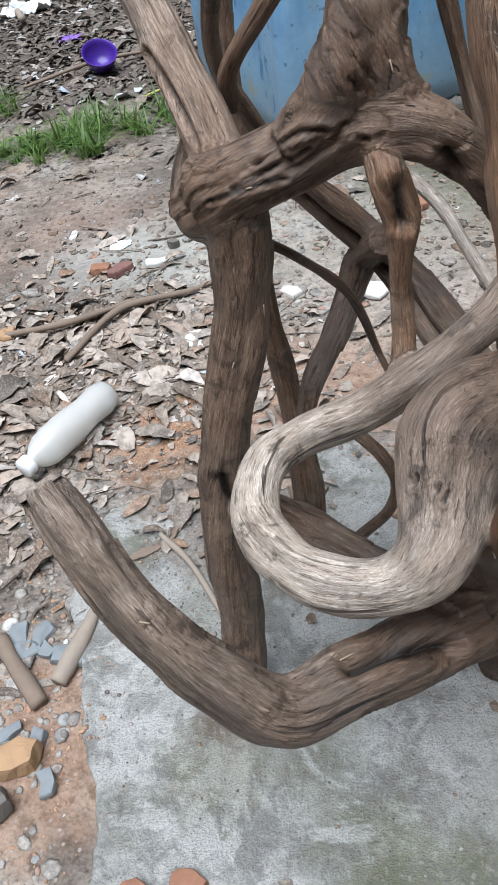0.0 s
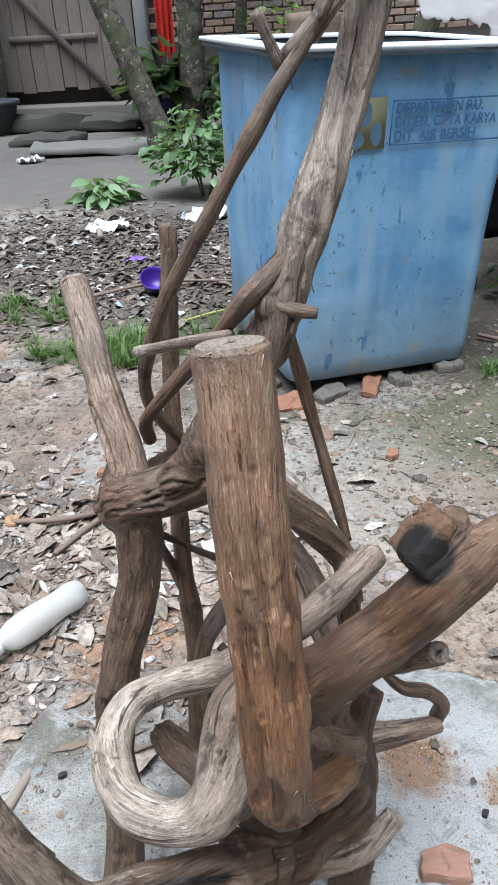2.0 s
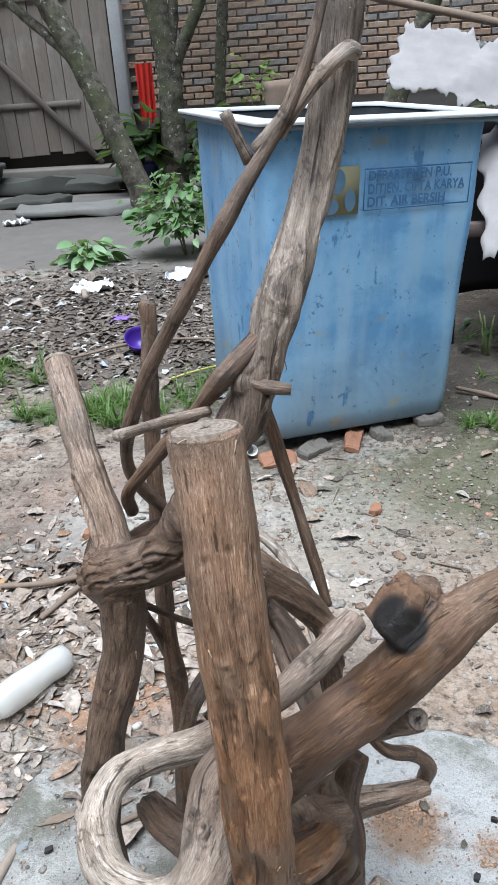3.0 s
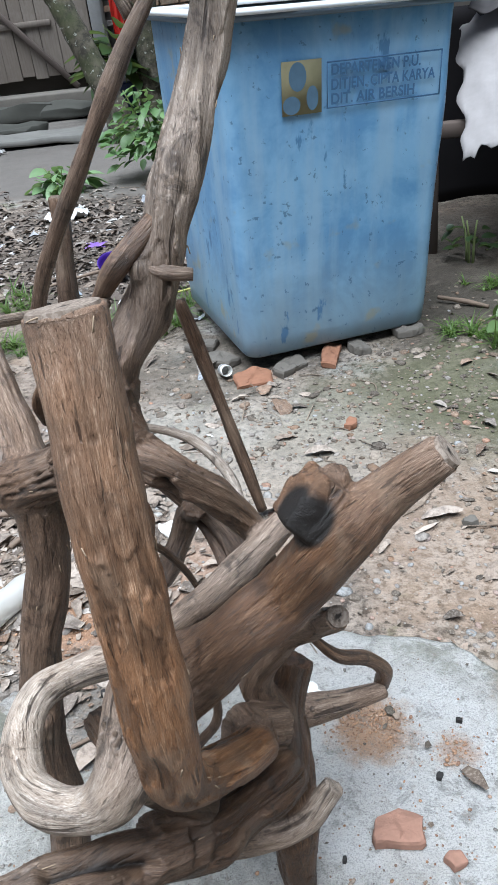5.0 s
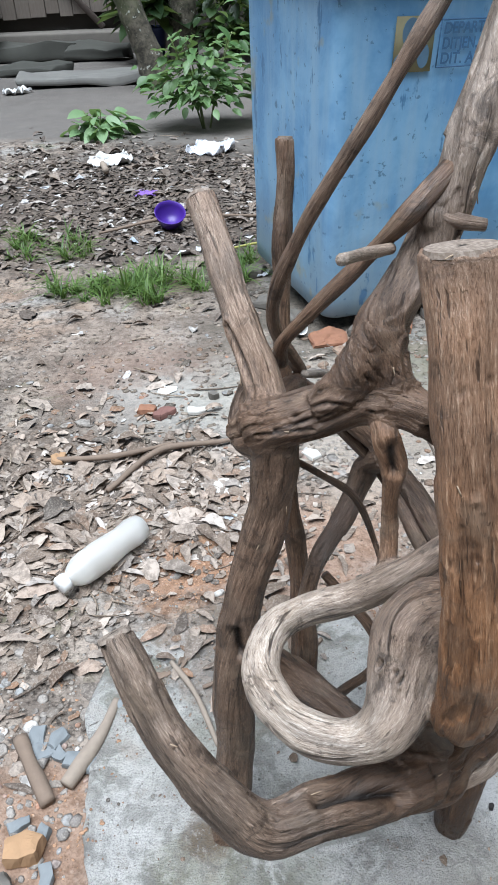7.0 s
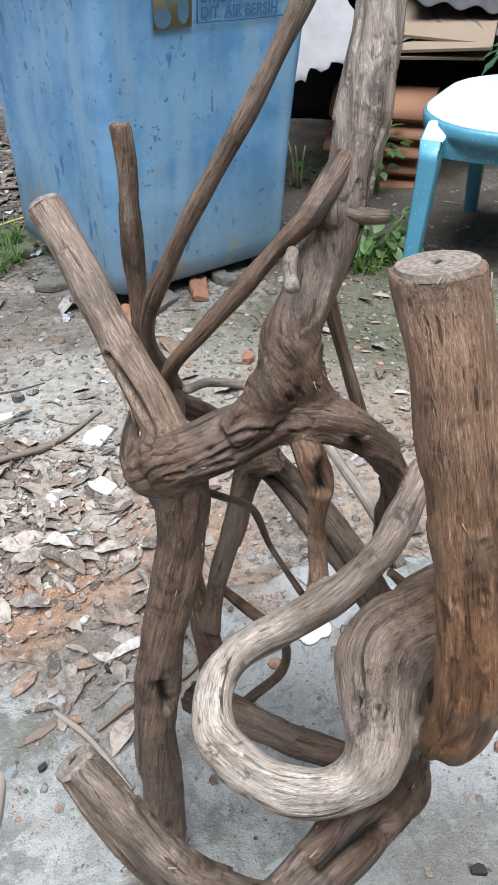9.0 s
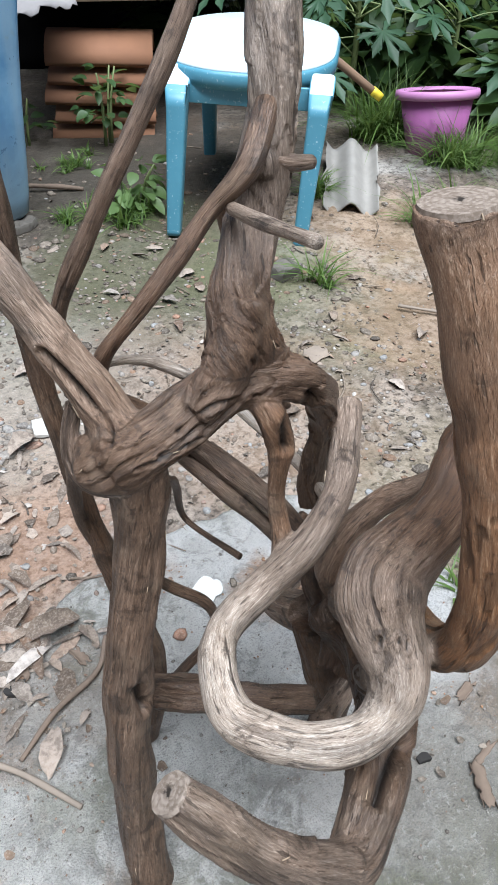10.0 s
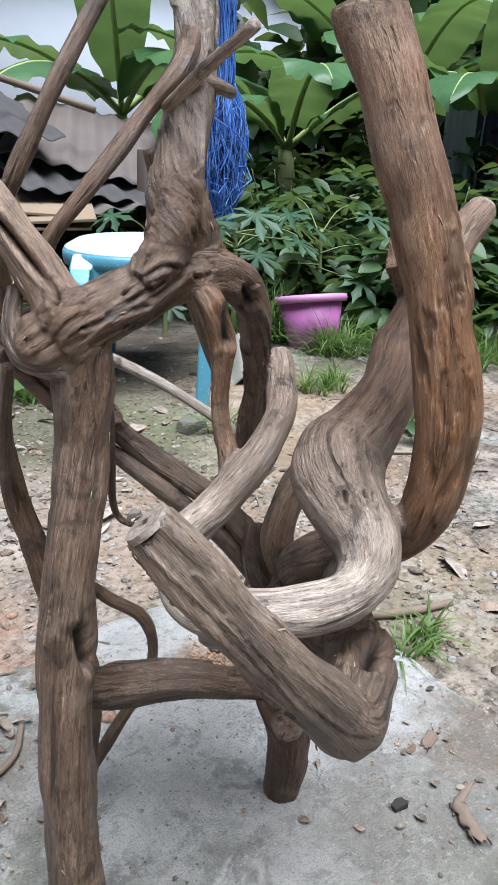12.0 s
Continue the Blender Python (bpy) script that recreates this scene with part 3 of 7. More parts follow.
    burn_shade = np.maximum(stain_shade * 0.8, np.clip((0.031 - np.linalg.norm(co - (0.276, 0.436, 0.674), axis=1)) / 0.009, 0, 1))
    burn_shade = np.maximum(burn_shade, gouge)
    for pts, width, depth in CUTS:
        pts = [co[((co - p) ** 2).sum(1).argmin()] for p in pts]
        line = curve_through([(*p, 0) for p in pts], 40)[:, :3] if len(pts) > 2 else np.linspace(pts[0], pts[-1], 20)
        near = np.nonzero(np.linalg.norm(co - line.mean(0), axis=1) < 0.12)[0]
        d = np.sqrt(((co[near][:, None] - line[None]) ** 2).sum(-1)).min(1)
        push[near] -= depth * np.exp(-((d / width) ** 2)) - 0.0018 * np.exp(-(((d - 1.9 * width) / width) ** 2))
        # charring and the hollow's shade go into the colour here
        burn_shade[near] = np.maximum(burn_shade[near], 0.96 * np.exp(-((d / (0.85 * width)) ** 4)))
    for p in PITS:
        p = co[((co - p) ** 2).sum(1).argmin()]
        d = np.linalg.norm((co - p) * (1, 1, 0.75), axis=1) * (1 + 0.4 * np.sin(co[:, 2] * 420 + p[0] * 900) * np.sin(co[:, 0] * 380))
        push -= 0.0013 * np.exp(-((d / 0.0028) ** 4))
        burn_shade = np.maximum(burn_shade, 0.35 * np.exp(-((d / 0.0026) ** 4)))
    co2 = co + no * push[:, None]
    solid.vertices.foreach_set("co", co2.ravel())
    solid.update()
    no2 = np.empty(count * 3)
    solid.vertices.foreach_get("normal", no2)
    no2 = no2.reshape(-1, 3)
    face_of = np.array([owner[p.vertices[0]] for p in solid.polygons])
    quads = np.array([[*p.vertices][:4] for p in solid.polygons])
    for n, key in enumerate(thick):
        mine = quads[face_of == n]
        if not len(mine):
            continue
        used, inv = np.unique(mine, return_inverse=True)
        kind = BOUGHS[key][1]
        ob = mesh_part(PART_NAMES.get(kind, kind), co2[used] - (0.07, 0.55, 0.012), [tuple(int(i) for i in q) for q in inv.reshape(-1, 4)], WOOD, base)
        me = ob.data
        for name, typ, field, data in (("grain", "FLOAT_VECTOR", "vector", grain), ("tone", "FLOAT", "value", tone), ("burn_shade", "FLOAT", "value", burn_shade), ("warm", "FLOAT", "value", warm)):
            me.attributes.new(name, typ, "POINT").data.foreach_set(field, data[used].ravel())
        me.normals_split_custom_set_from_vertices([tuple(q) for q in no2[used]])
    bpy.data.meshes.remove(solid)
    for n, key in enumerate(BOUGHS):
        rows, kind, twist = BOUGHS[key]
        if kind != "twig":
            continue
        v, f = tube_data(rows, 12, 0.006, 0.28, n * 1.7)
        ob = mesh_part("twig", np.array(v) - (0.07, 0.55, 0.012), f, WOOD, base)
        ring = np.arange(len(v)) // 12
        ang = (np.arange(len(v)) % 12) / 12 * 2 * math.pi
        g = np.stack([np.cos(ang) * 0.008 + n * 0.23, np.sin(ang) * 0.008, ring * 0.006 * 0.075], 1)
        me = ob.data
        tn = np.interp(ring / ring.max(), (0, 1), BOUGH_TONE[key])
        me.attributes.new("grain", "FLOAT_VECTOR", "POINT").data.foreach_set("vector", g.ravel())
        me.attributes.new("tone", "FLOAT", "POINT").data.foreach_set("value", tn)
        me.attributes.new("burn_shade", "FLOAT", "POINT").data.foreach_set("value", np.full(len(v), 0.0 if key in ("light", "stub", "fork") else 0.3))
        me.attributes.new("warm", "FLOAT", "POINT").data.foreach_set("value", np.full(len(v), WARM.get(key, (0.28, 0.28))[0]))
    # loose fibres lifting off the wood
    rng = random.Random(8)
    fv, ff = [], []
    for key, n in (("club", 26), ("arm", 14), ("legA", 12), ("trunk", 16), ("arch", 12), ("loop", 6), ("postA", 3)):
        i = thick.index(key) if key in thick else -1
        if i < 0:
            continue
        mine = np.nonzero(owner == i)[0]
        for _ in range(n):
            k = int(mine[rng.randrange(len(mine))])
            p, nn = Vector(co2[k]), Vector(no2[k]).normalized()
            rows = BOUGHS[key][0][:, :3]
            j = min(int(((rows - co2[k]) ** 2).sum(1).argmin()), len(rows) - 2)
            d = Vector(rows[j + 1] - rows[j]).normalized() * rng.choice((-1, 1))
            d = (d - nn * d.dot(nn) + nn.cross(d) * rng.uniform(-0.5, 0.5)).normalized()
            L, w = rng.uniform(0.004, 0.012), rng.uniform(0.00007, 0.00017)
            pts = [(*(p + nn * 0.0002), w), (*(p + d * L * 0.5 + nn * (0.0005 + 0.05 * L)), w * 0.9), (*(p + d * L + nn * rng.uniform(0.0004, 0.25 * L)), w * 0.4)]
            v, f = tube_data(pts, 4, L / 4)
            o = len(fv)
            fv += v
            ff += [tuple(a + o for a in q) for q in f]
    ob = mesh_part("fibre_fuzz", np.array(fv) - (0.07, 0.55, 0.012), ff, plain("pale_fibre", (0.32, 0.24, 0.165), 0.8, 0.3, 90), base, "pale loose wood fibres")
    ob["kind"] = "stuff"
    # sawn faces
    for key, end in (("postA", -1), ("club", -1), ("arm", 0), ("loop", -1), ("backleg", 0), ("holestub", 0)):
        rows = BOUGHS[key][0]
        s = curve_through(rows, 80)
        t, a, b = frames_along(s[:, :3])
        d = t[end] * (1 if end else -1)
        c, r = s[end, :3] + d * 0.0008, s[end, 3] * (0.945 if key in ("club", "loop") else 0.985)
        bm = bmesh.new()
        m = Matrix.Translation(c - np.array((0.07, 0.55, 0.012))) @ Vector(d).to_track_quat("Z", "Y").to_matrix().to_4x4()
        rim, mid = [], []
        for j in range(28):
            an = 2 * math.pi * j / 28
            q = r * (1 + 0.05 * noise.noise(Vector((math.cos(an) * 2, math.sin(an) * 2, r * 90))))
            rim.append(bm.verts.new((q * math.cos(an), q * math.sin(an), -0.003)))
            mid.append(bm.verts.new((q * 0.95 * math.cos(an), q * 0.95 * math.sin(an), 0.0012)))
        for j in range(28):
            k = (j + 1) % 28
            bm.faces.new((rim[j], rim[k], mid[k], mid[j]))
        bm.faces.new(mid)
        ob = part("sawn_face", bm, END, base, "pale sawn end grain", smooth=False)
        ob.matrix_basis = m
    return base


driftwood = build_driftwood()


# ---- ground ----
def bump_at(x, y, cx, cy, r):
    return np.exp(-((x - cx) ** 2 + (y - cy) ** 2) / r**2)


def ground_height(x, y):
    """Trodden earth: nearly level, a little higher towards the stool and the rubbish strip."""
    x, y = np.asarray(x, float), np.asarray(y, float)
    z = 0.06 * bump_at(x, y, 1.6, 2.2, 0.85) + 0.05 * bump_at(x, y, -1.4, 3.9, 1.1)
    z += 0.004 * np.sin(x * 7.1 + y * 3.3) * np.sin(y * 5.7 - x * 2.1)
    z += 0.0022 * np.sin(x * 23 + 1.7 * np.sin(y * 17)) * np.sin(y * 27 + 1.3 * np.sin(x * 19))
    z += 0.0012 * np.sin(x * 61 + 2 * np.sin(y * 43)) * np.sin(y * 67 + 2 * np.sin(x * 53))
    under = ((x > -0.36) & (x < 0.72) & (y < 1.02))
    return np.where(under, np.minimum(z, 0.004) - 0.002, z)


def earth_material():
    m = Mat("trodden_earth")
    v = m.coord()
    big, mid, small = m.noise(v, 1.1, 4, 0.6), m.noise(v, 6.5, 6, 0.65), m.noise(v, 55, 6, 0.7)
    grit = m.voronoi(v, 170)
    chips = m.voronoi(v, 70)
    c = m.mix(m.ramp(mid, [(0.36, 0.0), (0.62, 1.0)]), (0.125, 0.1, 0.082), (0.33, 0.275, 0.225))
    c = m.mix(m.ramp(big, [(0.5, 0.0), (0.66, 0.6)]), c, (0.29, 0.19, 0.125))
    c = m.mix(m.ramp(m.noise(v, 2.7, 5, 0.6, 0.4), [(0.52, 0.0), (0.66, 0.7)]), c, (0.36, 0.35, 0.325))
    c = m.mix(m.ramp(m.noise(v, 3.6, 5, 0.7, 0.8), [(0.56, 0.0), (0.68, 0.6)]), c, (0.095, 0.105, 0.045))
    c = m.mix(m.ramp(m.noise(v, 1.9, 5, 0.7, 0.2), [(0.53, 0.0), (0.7, 0.75)]), c, (0.075, 0.06, 0.048))
    c = m.mix(m.ramp(m.noise(v, 19, 6, 0.75, 0.5), [(0.5, 0.0), (0.62, 0.6)]), c, (0.07, 0.056, 0.043))
    c = m.mix(m.ramp(small, [(0.36, 0.9), (0.53, 0.0)]), c, (0.034, 0.026, 0.02))
    c = m.mix(m.ramp(small, [(0.56, 0.0), (0.75, 0.5)]), c, (0.42, 0.37, 0.31))
    c = m.mix(m.ramp(chips, [(0.12, 0.7), (0.2, 0.0)]), c, m.mix(small, (0.2, 0.18, 0.16), (0.5, 0.47, 0.42)))
    for x, y, r, k, col in ((0.85, 2.55, 0.5, 0.75, (0.05, 0.045, 0.032)), (1.3, 2.5, 0.5, 0.6, (0.07, 0.055, 0.04)), (0.75, 1.95, 0.4, 0.75, (0.085, 0.085, 0.045)), (0.3, 1.75, 0.3, 0.5, (0.1, 0.09, 0.055)), (-0.9, 4.4, 0.7, 0.8, (0.05, 0.042, 0.035)), (-1.4, 3.6, 0.6, 0.75, (0.055, 0.046, 0.038)), (-0.35, 3.1, 0.4, 0.75, (0.06, 0.05, 0.04)), (-0.55, 1.8, 0.25, 0.5, (0.2, 0.12, 0.09)), (-0.25, 1.75, 0.2, 0.45, (0.3, 0.29, 0.25)), (0.42, 1.9, 0.28, 0.45, (0.085, 0.085, 0.045)), (1.1, 3.3, 0.9, 0.8, (0.045, 0.037, 0.028)),
                            (0.95, 1.45, 0.35, 0.35, (0.13, 0.135, 0.07)), (-0.26, 1.03, 0.12, 0.75, (0.34, 0.18, 0.1)), (-0.36, 0.45, 0.14, 0.6, (0.3, 0.175, 0.11)), (1.4, 1.7, 0.3, 0.5, (0.33, 0.22, 0.13)), (0.75, 0.75, 0.3, 0.45, (0.24, 0.2, 0.13)), (0.0, 1.12, 0.2, 0.6, (0.33, 0.19, 0.12)), (0.6, 1.2, 0.28, 0.5, (0.3, 0.2, 0.13)), (0.35, 1.45, 0.3, 0.4, (0.27, 0.2, 0.15)), (0.95, 1.75, 0.25, 0.5, (0.12, 0.125, 0.06)), (-0.6, 2.0, 0.4, 0.4, (0.24, 0.18, 0.14)), (1.15, 1.25, 0.25, 0.45, (0.32, 0.2, 0.12)),
                            (-0.45, 1.65, 0.2, 0.45, (0.4, 0.41, 0.38)), (0.05, 1.6, 0.4, 0.35, (0.4, 0.37, 0.32)), (-1.0, 3.3, 0.75, 0.7, (0.085, 0.065, 0.05)), (-0.6, 1.25, 0.4, 0.55, (0.13, 0.095, 0.07)), (-0.15, 2.2, 0.3, 0.6, (0.09, 0.08, 0.062))):
        c = m.mix(m.math("MULTIPLY", m.spot(v, x, y, r), k), c, m.mix(small, tuple(q * 0.55 for q in col), tuple(q * 1.35 for q in col)))
    sep = m.node("ShaderNodeSeparateXYZ")
    m.link(v, sep.inputs[0])
    far = m.math("ADD", sep.outputs[1], m.math("MULTIPLY_ADD", sep.outputs[0], 0.25, m.math("MULTIPLY", mid, 0.5)))
    road = m.ramp(m.math("MULTIPLY", far, 0.1), [(0.465, 0.0), (0.5, 1.0)])
    c = m.mix(road, c, m.mix(mid, (0.095, 0.085, 0.075), (0.16, 0.145, 0.13)))
    h = m.math("ADD", m.math("MULTIPLY", small, 0.9), m.math("MULTIPLY", grit, 0.5))
    h = m.math("ADD", h, m.math("MULTIPLY", mid, 1.2))
    wet = m.math("MULTIPLY_ADD", m.noise(v, 1.9, 5, 0.7, 0.2), -0.9, 1.15)
    return m.done(c, wet, h, 0.8, 0.006, 0.0, 0.35)


def steps(edges):
    out = []
    for a, b, n in edges:
        out += list(np.linspace(a, b, n, endpoint=False))
    return np.array(out + [edges[-1][1]])


gx = steps([(-70, -12, 8), (-12, -3, 22), (-3, -0.9, 60), (-0.9, 1.4, 150), (1.4, 3.5, 50), (3.5, 12, 20), (12, 70, 8)])
gy = steps([(-50, -2, 8), (-2, 0.2, 30), (0.2, 2.6, 150), (2.6, 5, 60), (5, 14, 36), (14, 400, 14)])
X, Y = np.meshgrid(gx, gy)
Z = ground_height(X, Y)
W = len(gx)
ground = mesh_part("ground", np.stack([X.ravel(), Y.ravel(), Z.ravel()], 1),
                   [(j * W + i, j * W + i + 1, (j + 1) * W + i + 1, (j + 1) * W + i) for j in range(len(gy) - 1) for i in range(W - 1)], earth_material())
tagged(ground, "damp brown trodden earth with stones and green algae", "ground", kind="structure")


def gz(x, y):
    return float(ground_height(x, y))


def concrete_material():
    m = Mat("old_concrete")
    v = m.coord()
    a, b, s = m.noise(v, 3.2, 5, 0.6, 0.5), m.noise(v, 13, 6, 0.65), m.noise(v, 120, 5, 0.75)
    c = m.mix(m.ramp(b, [(0.4, 0.0), (0.6, 1.0)]), (0.29, 0.278, 0.255), (0.57, 0.552, 0.515))
    c = m.mix(m.ramp(a, [(0.45, 0.0), (0.62, 0.65)]), c, (0.19, 0.19, 0.125))
    c = m.mix(m.ramp(m.noise(v, 7.5, 5, 0.7, 0.7), [(0.5, 0.0), (0.58, 0.8)]), c, (0.62, 0.6, 0.565))
    c = m.mix(m.ramp(m.noise(v, 4.1, 4, 0.6, 1.0), [(0.56, 0.0), (0.66, 0.55)]), c, (0.29, 0.2, 0.14))
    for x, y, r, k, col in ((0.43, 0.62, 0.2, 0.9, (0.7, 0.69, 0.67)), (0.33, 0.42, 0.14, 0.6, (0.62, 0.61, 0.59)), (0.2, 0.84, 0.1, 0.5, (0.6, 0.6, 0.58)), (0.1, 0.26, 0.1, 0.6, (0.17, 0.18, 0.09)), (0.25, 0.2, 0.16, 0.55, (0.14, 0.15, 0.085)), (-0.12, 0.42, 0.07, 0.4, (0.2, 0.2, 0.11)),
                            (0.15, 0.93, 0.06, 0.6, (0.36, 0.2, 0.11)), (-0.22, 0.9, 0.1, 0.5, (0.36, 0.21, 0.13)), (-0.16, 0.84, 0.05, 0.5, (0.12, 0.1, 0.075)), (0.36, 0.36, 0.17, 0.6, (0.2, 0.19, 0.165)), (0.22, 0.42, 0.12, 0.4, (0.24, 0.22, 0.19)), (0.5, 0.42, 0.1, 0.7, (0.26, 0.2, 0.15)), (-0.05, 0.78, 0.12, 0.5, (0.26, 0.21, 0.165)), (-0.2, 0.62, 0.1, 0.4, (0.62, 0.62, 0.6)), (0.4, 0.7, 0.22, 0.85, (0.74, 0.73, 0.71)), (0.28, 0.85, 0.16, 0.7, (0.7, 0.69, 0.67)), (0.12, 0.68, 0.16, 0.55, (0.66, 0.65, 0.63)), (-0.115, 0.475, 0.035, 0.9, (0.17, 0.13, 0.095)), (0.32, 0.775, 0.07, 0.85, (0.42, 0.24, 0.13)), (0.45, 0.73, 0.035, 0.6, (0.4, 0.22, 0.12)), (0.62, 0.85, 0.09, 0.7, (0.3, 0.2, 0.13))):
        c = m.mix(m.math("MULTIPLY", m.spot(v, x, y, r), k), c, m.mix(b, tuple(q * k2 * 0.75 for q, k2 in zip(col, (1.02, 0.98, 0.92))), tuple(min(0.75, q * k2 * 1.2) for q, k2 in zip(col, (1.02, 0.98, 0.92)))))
    c = m.mix(m.ramp(m.noise(v, 26, 6, 0.75, 0.6), [(0.5, 0.0), (0.64, 0.6)]), c, (0.2, 0.188, 0.168))
    c = m.mix(m.ramp(m.noise(v, 60, 5, 0.7, 0.3), [(0.56, 0.0), (0.68, 0.5)]), c, (0.26, 0.215, 0.17))
    grain = m.noise(v, 420, 3, 0.6)
    c = m.mix(m.ramp(grain, [(0.38, 0.4), (0.5, 0.0)]), c, (0.17, 0.17, 0.168))
    c = m.mix(m.ramp(s, [(0.32, 0.5), (0.43, 0.0)]), c, (0.14, 0.135, 0.125))
    c = m.mix(m.ramp(s, [(0.54, 0.0), (0.66, 0.35)]), c, (0.64, 0.62, 0.58))
    h = m.math("ADD", m.math("MULTIPLY_ADD", grain, 0.3, m.math("MULTIPLY", s, 1.3)), m.math("MULTIPLY", b, 1.5))
    return m.done(c, 0.9, h, 1.0, 0.009, 0.0, 0.25)


def outline(points, n, wobble, seed):
    """A closed ragged line through the corners."""
    p = np.array(points + [points[0]], float)
    seg = np.r_[0, np.cumsum(np.linalg.norm(np.diff(p, axis=0), axis=1))]
    q = np.linspace(0, seg[-1], n, endpoint=False)
    out = []
    for d in q:
        x, y = np.interp(d, seg, p[:, 0]), np.interp(d, seg, p[:, 1])
        k = noise.noise_vector(Vector((x * 9, y * 9, seed))) * wobble + noise.noise_vector(Vector((x * 38, y * 38, seed))) * wobble * 0.35
        out.append((x + k.x, y + k.y))
    return out


def ragged_slab(name, points, n, wobble, seed, z0, z1, material, round_=0.004, label="", category="", kind=""):
    line = outline(points, n, wobble, seed)
    cx, cy = np.mean(line, axis=0)
    verts, faces = [], []
    rings = [(1.0, z0), (1.0, z1 - round_), (0.993, z1 - round_ * 0.2)] + [(k, z1) for k in (0.982, 0.96, 0.93, 0.89, 0.84, 0.78, 0.71, 0.63, 0.54, 0.44, 0.33, 0.2, 0.08)]
    for k, z in rings:
        for x, y in line:
            px, py = cx + (x - cx) * k, cy + (y - cy) * k
            lump = 0.0016 * noise.noise(Vector((px * 9, py * 9, 3))) + 0.0008 * noise.noise(Vector((px * 31, py * 31, 5))) if z > z1 - 0.003 else 0
            verts.append((px, py, z + lump))
    for r in range(len(rings) - 1):
        for i in range(n):
            j = (i + 1) % n
            faces.append((r * n + i, r * n + j, (r + 1) * n + j, (r + 1) * n + i))
    verts.append((cx, cy, z1))
    o = (len(rings) - 1) * n
    faces += [(o + i, o + (i + 1) % n, len(verts) - 1) for i in range(n)]
    return tagged(mesh_part(name, verts, faces, material), label, category, kind=kind)


CONCRETE = concrete_material()
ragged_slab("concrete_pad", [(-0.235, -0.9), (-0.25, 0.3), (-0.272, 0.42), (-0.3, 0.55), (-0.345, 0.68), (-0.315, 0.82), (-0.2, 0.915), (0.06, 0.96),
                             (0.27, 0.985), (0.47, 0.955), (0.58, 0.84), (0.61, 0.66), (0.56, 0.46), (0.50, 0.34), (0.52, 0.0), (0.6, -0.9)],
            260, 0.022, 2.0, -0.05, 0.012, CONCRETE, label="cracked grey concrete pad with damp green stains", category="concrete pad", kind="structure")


# ---- loose litter ----
def scatter(name, count, spots, make, material, label, category, seed, pad=0.06):
    """Many small bits as one mesh. spots: x, y, spread x, spread y, weight."""
    rng = random.Random(seed)
    verts, faces = [], []
    weights = [s[4] for s in spots]
    for n in range(count):
        s = rng.choices(spots, weights)[0]
        x, y = rng.gauss(s[0], s[2]), rng.gauss(s[1], s[3])
        if 0.2 < y and on_pad(x, y) and rng.random() > pad:
            continue
        if in_tank(x, y) or y < 0.25:
            continue
        base = 0.0135 if on_pad(x, y) else gz(x, y)
        v, f = make(rng)
        m = pose(x, y, base, rng.uniform(-14, 14), rng.uniform(-14, 14), rng.uniform(0, 360))
        o = len(verts)
        verts += [m @ Vector(q) for q in v]
        faces += [tuple(i + o for i in q) for q in f]
    return tagged(mesh_part(name, verts, faces, material), label, category, kind="stuff")


def on_pad(x, y):
    return -0.29 < x < 0.56 and y < 0.93


def in_tank(x, y):
    dx, dy = x + 0.012, y - 2.091
    u, v = dx * 0.887 + dy * 0.462, -dx * 0.462 + dy * 0.887
    return -0.02 < u < 0.66 and -0.02 < v < 0.66


def dry_leaf(rng):
    n, L = 7, rng.uniform(0.016, 0.06) * (1.7 if rng.random() < 0.22 else 1.0)
    w, curl, bend = L * rng.uniform(0.1, 0.36), rng.uniform(-0.5, 0.9), rng.uniform(0.0, 0.35)
    tw = rng.uniform(-0.8, 0.8)
    v, f = [], []
    for i in range(n):
        t = i / (n - 1)
        h = w * math.sin(math.pi * min(1, t * 0.94 + 0.04)) ** 0.7 + 0.0008
        x, z0 = (t - 0.5) * L, bend * L * 4 * t * (1 - t) * 0.5 + 0.004
        for k in (-1, -0.4, 0.4, 1):
            a = tw * (t - 0.5) * k
            v.append((x + 0.25 * w * rng.uniform(-1, 1), k * h * rng.uniform(0.7, 1.0), max(0.0, z0 + curl * h * abs(k) ** 1.6 * 0.8 + a * h * 0.6 + 0.14 * w * rng.uniform(-1, 1))))
    for i in range(n - 1):
        for k in range(3):
            f.append((i * 4 + k, i * 4 + k + 1, i * 4 + k + 5, i * 4 + k + 4))
    return v, f


def pebble(lo, hi, flat=0.6):
    def make(rng):
        r = rng.uniform(lo, hi) * (1 if rng.random() < 0.8 else 1.7)
        v, f = [], []
        ring = 7
        sx, sy, sz = rng.uniform(0.7, 1.3), rng.uniform(0.6, 1.1), flat * rng.uniform(0.5, 1.1)
        for z, k in ((-0.4, 0.8), (0.25, 1.0), (0.75, 0.62)):
            for i in range(ring):
                a = 6.283 * i / ring
                q = k * rng.uniform(0.8, 1.12)
                v.append((r * sx * q * math.cos(a), r * sy * q * math.sin(a), r * sz * (z + rng.uniform(-0.1, 0.1))))
        for b in range(2):
            for i in range(ring):
                j = (i + 1) % ring
                f.append((b * ring + i, b * ring + j, (b + 1) * ring + j, (b + 1) * ring + i))
        f.append(tuple(2 * ring + i for i in range(ring)))
        return v, f
    return make


def twiglet(rng):
    L, r = rng.uniform(0.03, 0.14), rng.uniform(0.0008, 0.0028)
    b = rng.uniform(-0.2, 0.2) * L
    p = [(-L / 2, 0, 0.003, r), (0, b, 0.006, r), (L / 2, 0, 0.003, r * 0.6)]
    return tube_data(p, 5, L / 5)


